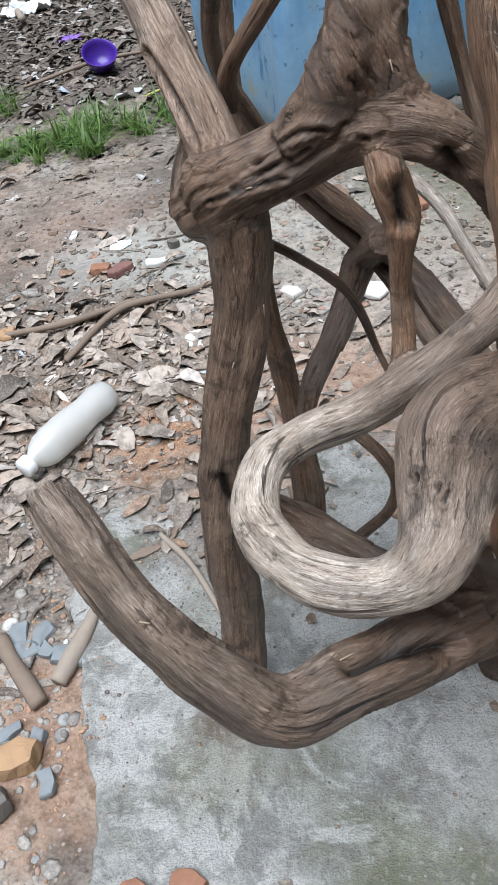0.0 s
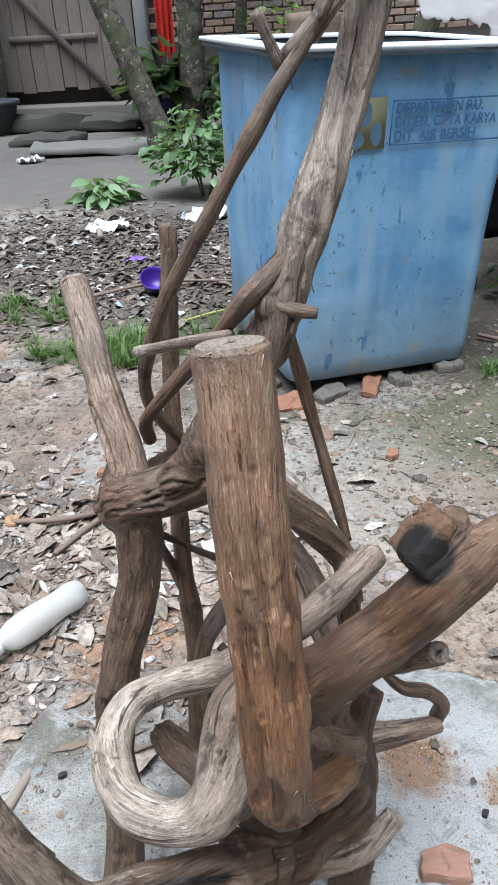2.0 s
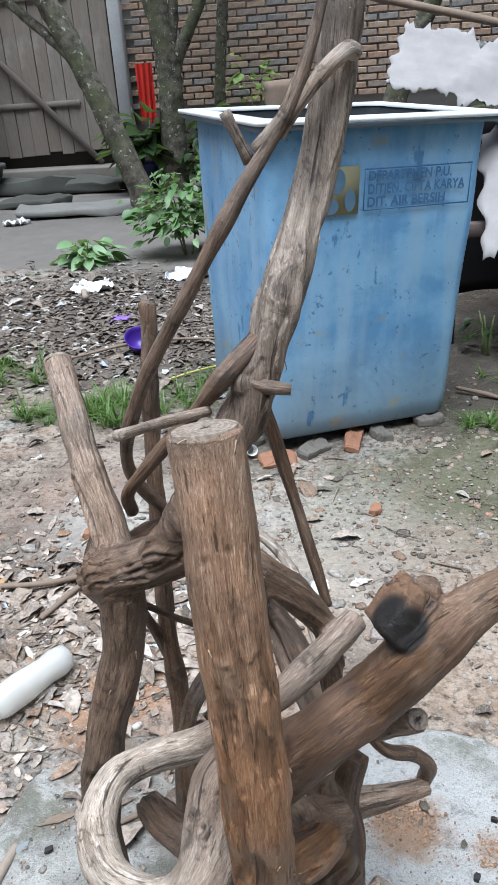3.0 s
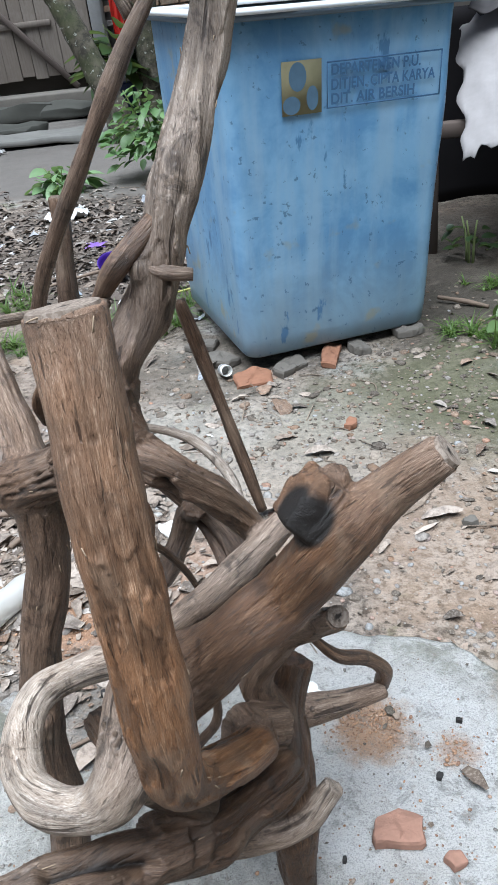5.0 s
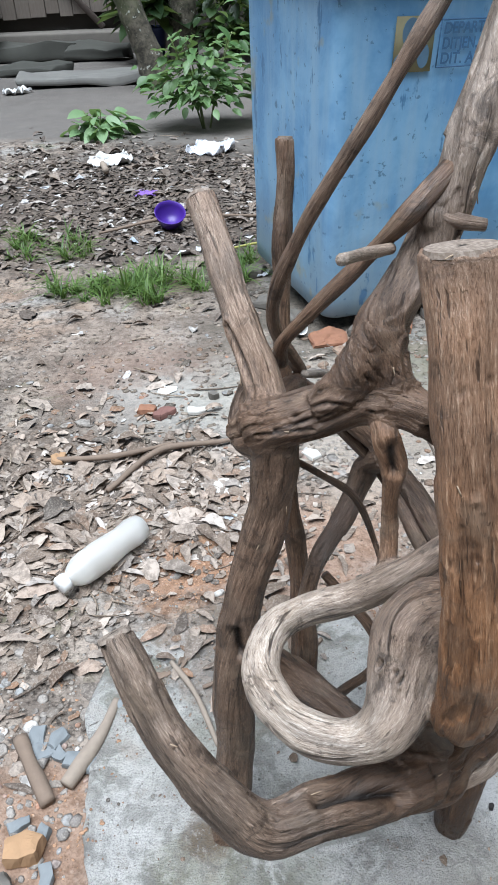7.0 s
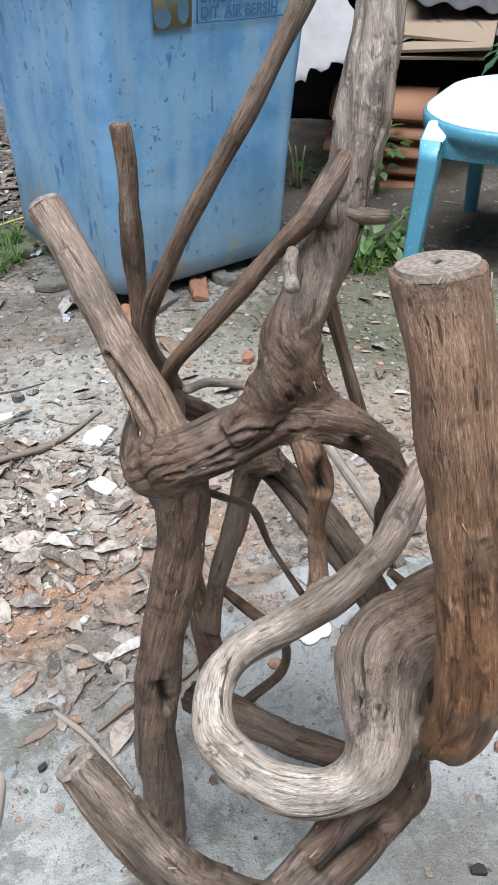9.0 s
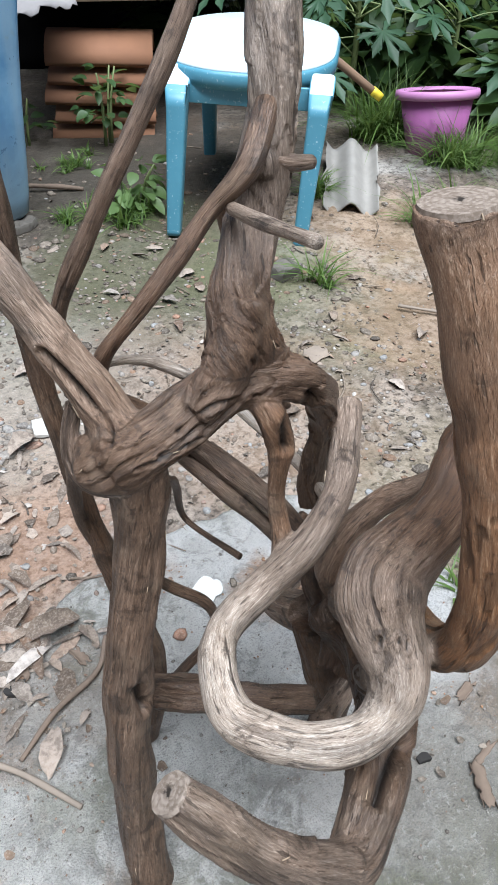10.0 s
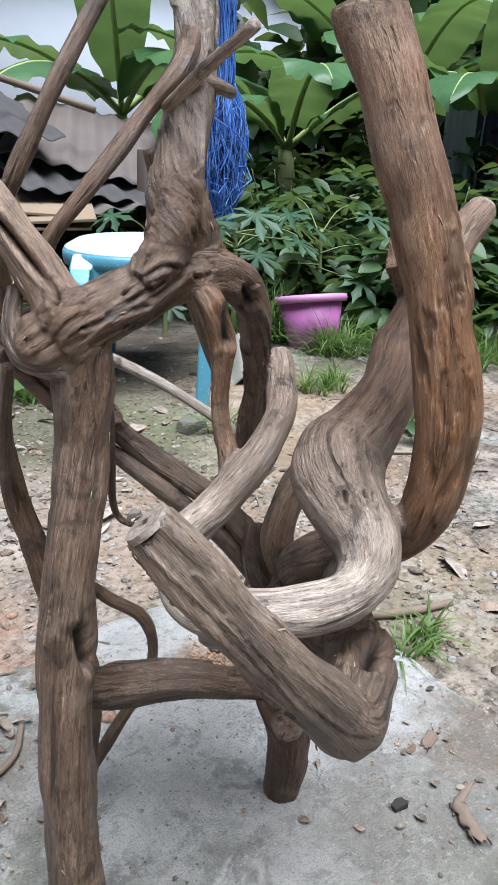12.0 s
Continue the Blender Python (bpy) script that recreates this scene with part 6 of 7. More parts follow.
def shrub(name, at, size, count, leaf, material, label, seed, category="shrub", stems=6):
    rng = random.Random(seed)
    t = thing(name, label, category, at)
    spots = []
    for k in range(count):
        a, el, q = rng.uniform(0, 6.283), rng.uniform(-0.1, 1.0), rng.random() ** 0.45
        lump = 1 + 0.35 * noise.noise(Vector((a * 1.3, el * 3, seed)))
        p = (size[0] * q * math.cos(a) * lump * math.cos(el * 1.2), size[1] * q * math.sin(a) * lump * math.cos(el * 1.2), size[2] * (0.3 + 0.7 * el * q) * lump)
        spots.append((p, (math.cos(a) + rng.uniform(-0.5, 0.5), math.sin(a) + rng.uniform(-0.5, 0.5), rng.uniform(-0.5, 0.5))))
    crown_of("foliage", spots, lambda r: blade(leaf * r.uniform(0.6, 1.2), leaf * r.uniform(0.22, 0.36), 0.25, 0.3), material, t, rng)
    for k in range(stems):
        a = rng.uniform(0, 6.283)
        tube_part("stem", [(0.02 * math.cos(a), 0.02 * math.sin(a), -0.02, 0.007), (size[0] * 0.25 * math.cos(a), size[1] * 0.25 * math.sin(a), size[2] * 0.5, 0.005), (size[0] * 0.5 * math.cos(a), size[1] * 0.5 * math.sin(a), size[2] * 0.95, 0.003)], STEM, t, "", 6, 0.05)
    return t


shrub("shrub", (-0.95, 5.45, 0), (0.42, 0.35, 0.62), 420, 0.1, leaf_material("soft_green_leaves", (0.07, 0.15, 0.05), (0.2, 0.33, 0.14)), "low green shrub beside the earth road", 3)
shrub("shrub", (-1.65, 5.2, 0), (0.2, 0.16, 0.2), 50, 0.14, leaf_material("pale_green_leaves", (0.14, 0.25, 0.11), (0.28, 0.42, 0.22)), "small pale-leaved plant by the road", 4, "plant", 3)
shrub("weed", (1.05, 2.85, 0.05), (0.12, 0.12, 0.26), 40, 0.06, BUSH, "small green weed in front of the roof tiles", 5, "plant", 3)
shrub("weed", (0.88, 2.3, 0.03), (0.12, 0.12, 0.13), 36, 0.07, leaf_material("weed_leaves", (0.09, 0.16, 0.05), (0.2, 0.3, 0.12)), "low rosette weed on damp earth", 6, "plant", 2)
shrub("weed", (1.5, 1.25, 0.03), (0.08, 0.08, 0.09), 26, 0.05, BUSH, "small green weed on bare earth", 7, "plant", 2)
shrub("weed", (0.8, 3.05, 0.0), (0.1, 0.1, 0.2), 24, 0.055, SHADED_BUSH, "dark leafy weed behind the tank", 8, "plant", 3)
for k, (x, y, sx, sz, n, mt) in enumerate(((3.4, 2.4, 0.7, 0.75, 700, SHADED_BUSH), (3.0, 3.2, 0.7, 0.8, 700, BUSH), (2.2, 3.5, 0.6, 0.55, 420, SHADED_BUSH), (4.2, 1.9, 0.8, 1.0, 700, SHADED_BUSH), (4.3, 3.2, 0.9, 1.1, 800, SHADED_BUSH), (3.6, 4.4, 1.0, 0.9, 700, SHADED_BUSH), (2.5, 2.75, 0.4, 0.45, 300, SHADED_BUSH), (2.75, 2.1, 0.35, 0.5, 330, BUSH), (5.2, 2.4, 1.0, 1.3, 700, BUSH), (3.1, 1.5, 0.4, 0.4, 260, BUSH))):
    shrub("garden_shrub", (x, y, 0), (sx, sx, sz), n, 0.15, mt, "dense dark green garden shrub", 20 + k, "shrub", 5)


def build_papaya(at, seed, height, count, R, label):
    rng = random.Random(seed)
    t = thing("papaya_plant", label, "plant", at)
    tube_part("stem", [(0, 0, -0.02, 0.014), (0.02, 0.01, height * 0.5, 0.012), (0.0, 0.0, height, 0.009)], STEM, t, "", 9, 0.04)
    for k in range(count):
        a = k * 2.4 + rng.uniform(-0.3, 0.3)
        z0 = height * rng.uniform(0.55, 1.0)
        d, up = rng.uniform(0.16, 0.4), rng.uniform(-0.03, 0.2)
        tip = Vector((d * math.cos(a), d * math.sin(a), z0 + up))
        leaf = tube_part("leaf_stalk", [(0, 0, z0, 0.004), (tip.x * 0.5, tip.y * 0.5, z0 + up * 0.75, 0.003), (*tip, 0.0022)], STEM, t, "", 6, 0.04)
        v, f = palmate(R * rng.uniform(0.8, 1.15), rng)
        q = Vector((math.cos(a), math.sin(a), -0.55)).to_track_quat("X", "Z").to_matrix().to_4x4()
        m = Matrix.Translation(tip) @ q
        mesh_part("blade", [m @ Vector(p) for p in v], f, PAPAYA, leaf)


build_papaya((2.05, 2.62, 0), 1, 0.52, 13, 0.17, "papaya-like plant with deeply lobed green leaves")
build_papaya((2.5, 2.5, 0), 2, 0.5, 10, 0.16, "young plant with deeply lobed green leaves")
build_papaya((1.75, 2.75, 0), 3, 0.4, 9, 0.12, "small plant with lobed pale green leaves")


def banana_leaf(base, direction, L, w, droop, seed, parent, up=0.9):
    rng = random.Random(seed)
    d = Vector((direction[0], direction[1], 0)).normalized()
    side = Vector((-d.y, d.x, 0))
    n = 26
    spine = []
    for i in range(n + 1):
        t = i / n
        spine.append(Vector(base) + d * (L * (t - 0.12 * t * t)) + Vector((0, 0, L * (up * t - droop * t * t))))
    rib = tube_part("leaf", [(*spine[i], 0.02 * (1 - i / n) + 0.004) for i in range(0, n + 1, 2)], plain("leaf_midrib", (0.3, 0.38, 0.14), 0.5), parent, "", 7, 0.08)
    for s in (-1, 1):
        verts, faces = [], []
        shift = 0.0
        for i in range(3, n + 1):
            t = (i - 3) / (n - 3)
            h = w * math.sin(math.pi * min(1, 0.05 + 0.95 * t)) ** 0.55
            if rng.random() < 0.17:
                shift = rng.uniform(-0.06, 0.03)
            for k in range(4):
                u = k / 3
                sag = -0.25 * h * u * u + shift * u + 0.02 * math.sin(i * 1.9) * u
                verts.append(spine[i] + side * (s * h * u) + Vector((0, 0, 0.15 * h * u + sag + 0.004)))
        m = n - 2
        for i in range(m - 1):
            for k in range(3):
                faces.append((i * 4 + k, i * 4 + k + 1, (i + 1) * 4 + k + 1, (i + 1) * 4 + k))
        mesh_part("blade", verts, faces, BANANA, rib)


def banana_plant(at, seed, height, leaves, label="banana plant with broad torn green leaves"):
    t = thing("banana_plant", label, "banana plant", (*at, 0))
    tube_part("trunk", [(0, 0, -0.05, 0.09), (0.02, 0, height * 0.6, 0.075), (0, 0.02, height, 0.045)], plain("banana_stem", (0.25, 0.27, 0.13), 0.6, 0.4, 12), t, "", 14, 0.08, 0.1)
    for k, (a, L, w, up, droop) in enumerate(leaves):
        banana_leaf((0, 0, height), (math.cos(radians(a)), math.sin(radians(a))), L, w, droop, seed * 10 + k, t, up)


banana_plant((3.7, 3.9), 1, 0.9, ((190, 1.5, 0.24, 0.75, 0.75), (235, 1.3, 0.25, 1.0, 0.75), (290, 1.4, 0.25, 0.9, 0.6), (150, 1.3, 0.24, 1.2, 0.7), (80, 1.3, 0.25, 1.0, 0.6)))
banana_plant((4.6, 2.9), 2, 1.0, ((200, 1.4, 0.26, 0.8, 0.7), (250, 1.3, 0.26, 1.0, 0.7), (160, 1.5, 0.26, 0.9, 0.7), (300, 1.4, 0.26, 0.9, 0.6), (225, 1.2, 0.24, 1.4, 0.6)))
banana_plant((3.1, 5.0), 3, 1.1, ((200, 1.6, 0.26, 0.6, 0.6), (260, 1.5, 0.27, 0.8, 0.7), (170, 1.5, 0.26, 0.8, 0.6), (310, 1.5, 0.26, 0.9, 0.7), (230, 1.4, 0.25, 1.3, 0.6)))
banana_plant((5.3, 4.2), 4, 1.2, ((200, 1.7, 0.28, 0.9, 0.7), (240, 1.6, 0.28, 1.1, 0.7), (270, 1.6, 0.28, 0.8, 0.6), (170, 1.6, 0.28, 1.1, 0.6)))


# ---- pot, netting, laundry ----
def build_pot():
    x, y = 2.06, 2.12
    t = thing("flower_pot", "pink plastic flower pot with a wide rim standing in grass", "flower pot", (x, y, gz(x, y) - 0.005))
    t.scale = (0.8, 0.8, 0.8)
    t.rotation_euler = (-0.2, 0.06, 0)
    pink = plain("pink_plastic", (0.4, 0.13, 0.33), 0.5, 0.4, 16)
    v, f = lathe([(0.118, 0.0), (0.125, 0.004), (0.168, 0.25), (0.160, 0.25), (0.118, 0.02), (0.001, 0.018)], 36)
    mesh_part("body", v, f, pink, t)
    v, f = lathe([(0.165, 0.242), (0.19, 0.243), (0.194, 0.262), (0.19, 0.28), (0.176, 0.282), (0.163, 0.268)], 36)
    f = f[:-1]
    mesh_part("rim", v, f, plain("pale_pink_plastic", (0.5, 0.22, 0.43), 0.45, 0.2, 16), t, "paler pink rolled rim")
    bm = bmesh.new()
    bmesh.ops.create_circle(bm, cap_ends=True, segments=32, radius=0.158)
    bmesh.ops.translate(bm, vec=(0, 0, 0.235), verts=bm.verts)
    part("soil", bm, plain("pot_soil", (0.07, 0.05, 0.035), 0.95), t)


build_pot()
CORR = plain("fibre_cement", (0.28, 0.265, 0.24), 0.9, 0.45, 25, bump=0.7)


def corrugated(name, w, L, waves, amp, thick, at, rot, material, label, category, ragged=0.0, seed=0.0, n=48, m=14, crease=0.0):
    verts, faces = [], []
    for s in (0, 1):
        for j in range(m + 1):
            for i in range(n + 1):
                u, v = i / n - 0.5, j / m
                rr = ragged * (noise.noise(Vector((u * 7, seed, 0))) + (0.5 * noise.noise(Vector((u * 26, seed, j))) if crease else 0)) if j == m or (crease and j == 0) else 0
                r2 = ragged * noise.noise(Vector((seed, v * 6, 1))) * (1 if i in (0, n) else 0)
                z = amp * math.cos(2 * math.pi * waves * u) + 0.14 * ragged * noise.noise(Vector((u * 2.2, v * 2.2, seed))) + 0.05 * ragged * abs(noise.noise(Vector((u * 7, v * 5, seed)))) + crease * (abs(noise.noise(Vector((u * 5 + v * 3, v * 6, seed + 9)))) + 0.2 * abs(noise.noise(Vector((u * 12, v * 9 + u * 6, seed))))) - s * thick
                verts.append((u * w + r2, v * L + rr, z + amp))
    N = (n + 1) * (m + 1)
    for j in range(m):
        for i in range(n):
            a = j * (n + 1) + i
            faces.append((a, a + 1, a + n + 2, a + n + 1))
            faces.append((N + a, N + a + n + 1, N + a + n + 2, N + a + 1))
    rim = list(range(n + 1)) + [j * (n + 1) + n for j in range(1, m + 1)] + [N - 1 - i for i in range(1, n + 1)] + [j * (n + 1) for j in range(m - 1, 0, -1)]
    for a, b in zip(rim, rim[1:] + rim[:1]):
        faces.append((a, N + a, N + b, b))
    ob = mesh_part(name, verts, faces, material)
    ob.matrix_world = pose(*at, *rot)
    return tagged(ob, label, category)


corrugated("roofing_scrap", 0.18, 0.42, 1.6, 0.022, 0.007, (1.41, 1.85, gz(1.45, 1.9) - 0.006), (9, 0, -40), CORR, "broken corrugated fibre-cement piece lying on earth", "roofing sheet", 0.014, 2.0)
ob = tube_part("plank", [(1.45, 2.35, 0.52, 0.018), (1.6, 2.28, 0.42, 0.018), (1.775, 2.17, 0.28, 0.017)], plain("brown_board", (0.22, 0.14, 0.09), 0.8), None, "", 4, 0.05)
tagged(ob, "brown board leaning down beside the stool", "board")
ob = tube_part("plank_tip", [(1.757, 2.18, 0.295, 0.0195), (1.785, 2.163, 0.272, 0.0195)], plain("yellow_paint", (0.75, 0.58, 0.05), 0.5), None, "", 4, 0.02)
ob.parent = bpy.data.objects["plank"]
ob["label"] = "yellow painted end"
ob = tube_part("plank_prop", [(1.62, 2.27, 0.0, 0.012), (1.6, 2.28, 0.41, 0.01)], STICK, bpy.data.objects["plank"], "", 6, 0.05)

NET = island_material("blue_netting", [(0.0, (0.02, 0.12, 0.5)), (0.4, (0.04, 0.2, 0.68)), (0.8, (0.09, 0.3, 0.8))], 0.5)


def build_net():
    rng = random.Random(5)
    t = thing("netting", "bright blue fishing net hanging bundled from a pole", "netting", (2.43, 3.17, 0.0))
    tube_part("pole", [(0.02, 0.05, -0.05, 0.03), (0.02, 0.05, 1.2, 0.028), (0.0, 0.05, 2.5, 0.026)], plain("grey_pole", (0.25, 0.24, 0.22), 0.7), t, "", 12, 0.15)
    verts, faces = [], []
    for k in range(820):
        a, q = rng.uniform(0, 6.283), rng.uniform(0.03, 0.12)
        tangle = k % 3 == 0
        z1 = rng.uniform(0.55, 1.1) if tangle else rng.uniform(0.8, 2.35)
        z0 = max(0.36, z1 - (rng.uniform(0.06, 0.3) if tangle else rng.uniform(0.25, 0.8)))
        loose, turn = (0.035, rng.uniform(-2.2, 2.2)) if tangle else (0.012, rng.uniform(-0.5, 0.5))
        pts = []
        for i in range(6):
            u = i / 5
            z = z1 + (z0 - z1) * u
            fat = 1.3 if 0.6 < z < 1.05 else (0.62 if z > 1.1 else 0.8)
            pts.append((q * fat * math.cos(a + turn * u) + rng.uniform(-loose, loose), q * 0.8 * fat * math.sin(a + turn * u) + rng.uniform(-loose, loose), z + rng.uniform(-loose, loose), 0.0035 if tangle else 0.003))
        v, f = tube_data(pts, 4, 0.09, caps=False)
        o = len(verts)
        verts += v
        faces += [tuple(i + o for i in g) for g in f]
    mesh_part("net", verts, faces, NET, t)


build_net()


def cloth(name, at, w, h, turn, color, label):
    n = 14
    verts, faces = [], []
    for s in (0, 1):
        for j in range(n):
            for i in range(n):
                u, v = i / (n - 1) - 0.5, j / (n - 1)
                verts.append((u * w * (1 - 0.1 * v), 0.03 * math.sin(u * 19 + v * 2) * (0.4 + v) + 0.004 * s, -v * h * (1 + 0.05 * math.sin(u * 11))))
    N = n * n
    for j in range(n - 1):
        for i in range(n - 1):
            a = j * n + i
            faces.append((a, a + 1, a + n + 1, a + n))
            faces.append((N + a, N + a + n, N + a + n + 1, N + a + 1))
    ob = mesh_part(name, verts, faces, plain(name + "_cloth", color, 0.9, 0.2, 20))
    ob.matrix_world = pose(*at, 0, 0, turn)
    return tagged(ob, label, "laundry", group="laundry on the line")


ob = tube_part("bamboo_pole", [(4.15, 3.25, 1.25, 0.018), (4.4, 2.8, 1.25, 0.018), (4.8, 2.1, 1.25, 0.017)], plain("bamboo", (0.4, 0.36, 0.2), 0.6), None, "", 9, 0.1)
tagged(ob, "bamboo pole carrying laundry among banana leaves", "pole")
for p in ((4.15, 3.25), (4.8, 2.1)):
    tube_part("prop", [(p[0], p[1], -0.05, 0.02), (p[0], p[1], 1.24, 0.018)], STICK, ob, "", 8, 0.2)
cloth("shirt", (4.33, 2.92, 1.24), 0.26, 0.62, -60, (0.35, 0.4, 0.5), "pale blue shirt hanging on a pole")
cloth("trousers", (4.42, 2.76, 1.24), 0.22, 0.7, -60, (0.03, 0.035, 0.07), "dark navy trousers hanging on a pole")
cloth("towel", (4.5, 2.62, 1.24), 0.26, 0.72, -60, (0.3, 0.03, 0.05), "dark red towel hanging on a pole")
cloth("skirt", (4.62, 2.42, 1.24), 0.24, 0.6, -60, (0.38, 0.22, 0.08), "ochre cloth hanging on a pole")


# ---- the heap of roofing behind the tank ----
ZINC = plain("dull_zinc", (0.27, 0.255, 0.25), 0.8, 0.5, 14, 0.0, 0.5, 0.2)
RUST = plain("rusty_sheet", (0.13, 0.105, 0.095), 0.8, 0.5, 12, 0.1, 0.6)
DARKSHEET = plain("tarred_sheet", (0.06, 0.055, 0.055), 0.75, 0.4, 14)
PLY = plain("weathered_plywood", (0.24, 0.175, 0.12), 0.85, 0.35, 18)
# near-black backing sheet that stands for the deep shade under the heap
HEAP_SHADE = plain("deep_shade_black", (0.013, 0.012, 0.013), 0.9, 0.4, 10, spec=0.1)
corrugated("zinc_sheet", 0.46, 0.34, 0.6, 0.012, 0.003, (0.59, 3.32, 1.0), (42, 14, -10), ZINC, "torn flat zinc sheet on the rubbish heap", "metal sheet", 0.12, 4.0, 34, 26, 0.006)
corrugated("zinc_sheet", 0.27, 0.75, 0.5, 0.014, 0.003, (0.87, 2.92, 0.46), (33, -14, -14), ZINC, "pale bent zinc sheet leaning behind the tank", "metal sheet", 0.06, 5.0, 18, 34, 0.008)
corrugated("roof_sheet", 0.75, 1.3, 6, 0.012, 0.004, (1.62, 3.05, 0.60), (12, 6, -18), DARKSHEET, "dark corrugated roofing on the heap", "roofing sheet", 0.05, 6.0)
corrugated("roof_sheet", 0.7, 1.2, 5, 0.013, 0.004, (1.5, 3.0, 0.54), (10, -4, -8), RUST, "rusty corrugated roofing on the heap", "roofing sheet", 0.05, 7.0)
corrugated("roof_sheet", 0.9, 1.4, 7, 0.012, 0.004, (1.75, 3.3, 0.70), (15, 10, -30), RUST, "rusty bent corrugated roofing on the heap", "roofing sheet", 0.06, 8.0)
corrugated("roof_sheet", 0.8, 1.2, 6, 0.012, 0.004, (1.2, 3.35, 0.86), (14, 3, -10), DARKSHEET, "dark corrugated roofing on top of the heap", "roofing sheet", 0.06, 9.0)
for k, (x, y, z, w, turn) in enumerate(((1.35, 2.95, 0.555, 0.5, -30), (1.3, 2.98, 0.53, 0.55, -26), (1.42, 3.0, 0.585, 0.4, -36))):
    ob = part("plywood_scrap", rough_up(box_bm((w, 0.5, 0.012), 0.002), 0.006, 6, k), PLY, smooth=False)
    ob.matrix_world = pose(x, y + 0.2, z, 9, 3 * k - 4, turn)
    tagged(ob, "thin weathered plywood scrap under the roofing", "plywood")


def build_heap_frame():
    t = thing("timber_shelter", "dark timber frame and added shade sheet under the roofing heap", "timber frame", (1.2, 3.5, 0))
    timber = plain("dark_timber", (0.08, 0.06, 0.05), 0.85, 0.4, 20)
    for x, y in ((-0.55, -0.25), (0.75, -0.35), (-0.6, 0.9), (0.9, 0.9)):
        part("post", box_bm((0.07, 0.07, 0.85), 0.006, 1, (x, y, 0.4)), timber, t)
    part("rail", box_bm((1.6, 0.06, 0.06), 0.006, 1, (0.1, -0.3, 0.5)), timber, t)
    part("rail", box_bm((1.7, 0.06, 0.06), 0.006, 1, (0.12, 0.9, 0.8)), timber, t)
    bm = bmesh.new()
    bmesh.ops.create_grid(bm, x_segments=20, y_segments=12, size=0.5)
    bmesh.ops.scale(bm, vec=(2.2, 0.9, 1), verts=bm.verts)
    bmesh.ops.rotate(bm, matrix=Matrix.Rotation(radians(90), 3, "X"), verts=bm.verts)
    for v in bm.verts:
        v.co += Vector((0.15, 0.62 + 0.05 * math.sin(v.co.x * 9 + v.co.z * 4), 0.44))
    ob = part("tarpaulin", bm, HEAP_SHADE, t, "black sheet standing for deep shade")
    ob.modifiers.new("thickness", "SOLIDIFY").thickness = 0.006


build_heap_frame()
TERRA = plain("clay_tile", (0.27, 0.13, 0.072), 0.85, 0.35, 14, bump=0.5)


def build_tile_stack():
    rows = 5
    for k in range(rows):
        w, L, th = 0.40 - 0.012 * (k % 2), 0.28, 0.016
        n, verts, faces = 18, [], []
        high = 0.052 if k < rows - 1 else 0.085
        prof = []
        for i in range(n + 1):
            u = i / n
            prof.append((u - 0.5, high * math.sin(math.pi * u) ** 0.55))
        for s in (0, 1):
            for y in (-0.5, 0.5):
                for u, z in prof:
                    verts.append((u * L * (1 - 0.06 * s), y * w, z - s * th))
        N = 2 * (n + 1)
        for i in range(n):
            faces.append((i, i + 1, n + 2 + i, n + 1 + i))
            faces.append((N + i, N + n + 1 + i, N + n + 2 + i, N + i + 1))
            faces.append((i, N + i, N + i + 1, i + 1))
            faces.append((n + 1 + i, n + 2 + i, N + n + 2 + i, N + n + 1 + i))
        faces += [(0, n + 1, N + n + 1, N), (n, N + n, N + 2 * n + 1, 2 * n + 1)]
        ob = mesh_part("roof_tile", verts, faces, TERRA)
        ob.matrix_world = pose(1.16 + 0.012 * math.sin(k * 2.3), 3.08, gz(1.16, 3.08) - 0.002 + 0.069 * k, 0, 0, 58 + 3 * math.sin(k * 1.7))
        tagged(ob, "curved orange clay roof tile stacked flat", "roof tile", "stack of clay roof tiles")


build_tile_stack()


# ---- unseen plain wall added behind the walker to block sky light ----
rear = part("wall_rear", box_bm((14, 0.2, 3.0), at=(0, -2.4, 1.5)), plain("sky_block_grey", (0.3, 0.29, 0.27), 0.9, 0.2, 4), smooth=False)
tagged(rear, "plain grey unseen wall added to block sky light", "wall", kind="structure")


# ---- house and trees beyond the earth road ----
def plank_material():
    m = Mat("grey_weathered_planks")
    v = m.coord("Object", (18, 18, 1.2))
    n, b = m.noise(v, 3, 6, 0.7), m.noise(m.coord(), 2.2, 4)
    rnd = m.random()
    c = m.mix(n, (0.1, 0.084, 0.07), (0.27, 0.23, 0.195))
    c = m.mix(m.math("MULTIPLY", rnd, 0.45), c, (0.13, 0.1, 0.08))
    c = m.mix(m.ramp(b, [(0.5, 0.0), (0.7, 0.6)]), c, (0.3, 0.27, 0.24))
    return m.done(c, 0.88, n, 0.5, 0.004)


def brick_material(name, a, b, c2):
    m = Mat(name)
    v = m.coord()
    n = m.noise(v, 25, 5, 0.7)
    c = m.ramp(m.random(), [(0.0, a), (0.3, b), (0.55, c2), (0.8, a), (0.93, (0.2, 0.19, 0.18))], smooth=False)
    c = m.mix(m.ramp(n, [(0.35, 0.6), (0.6, 0.0)]), c, (0.14, 0.1, 0.08))
    c = m.mix(m.ramp(m.noise(v, 6, 3), [(0.5, 0.0), (0.7, 0.5)]), c, (0.33, 0.3, 0.27))
    return m.done(c, 0.9, n, 0.6, 0.004)


PLANKS = plank_material()
MORTAR = plain("grey_mortar", (0.25, 0.235, 0.22), 0.95, 0.3, 12, bump=0.7)
BRICKS = brick_material("old_wall_brick", (0.33, 0.2, 0.13), (0.36, 0.26, 0.18), (0.25, 0.2, 0.16))
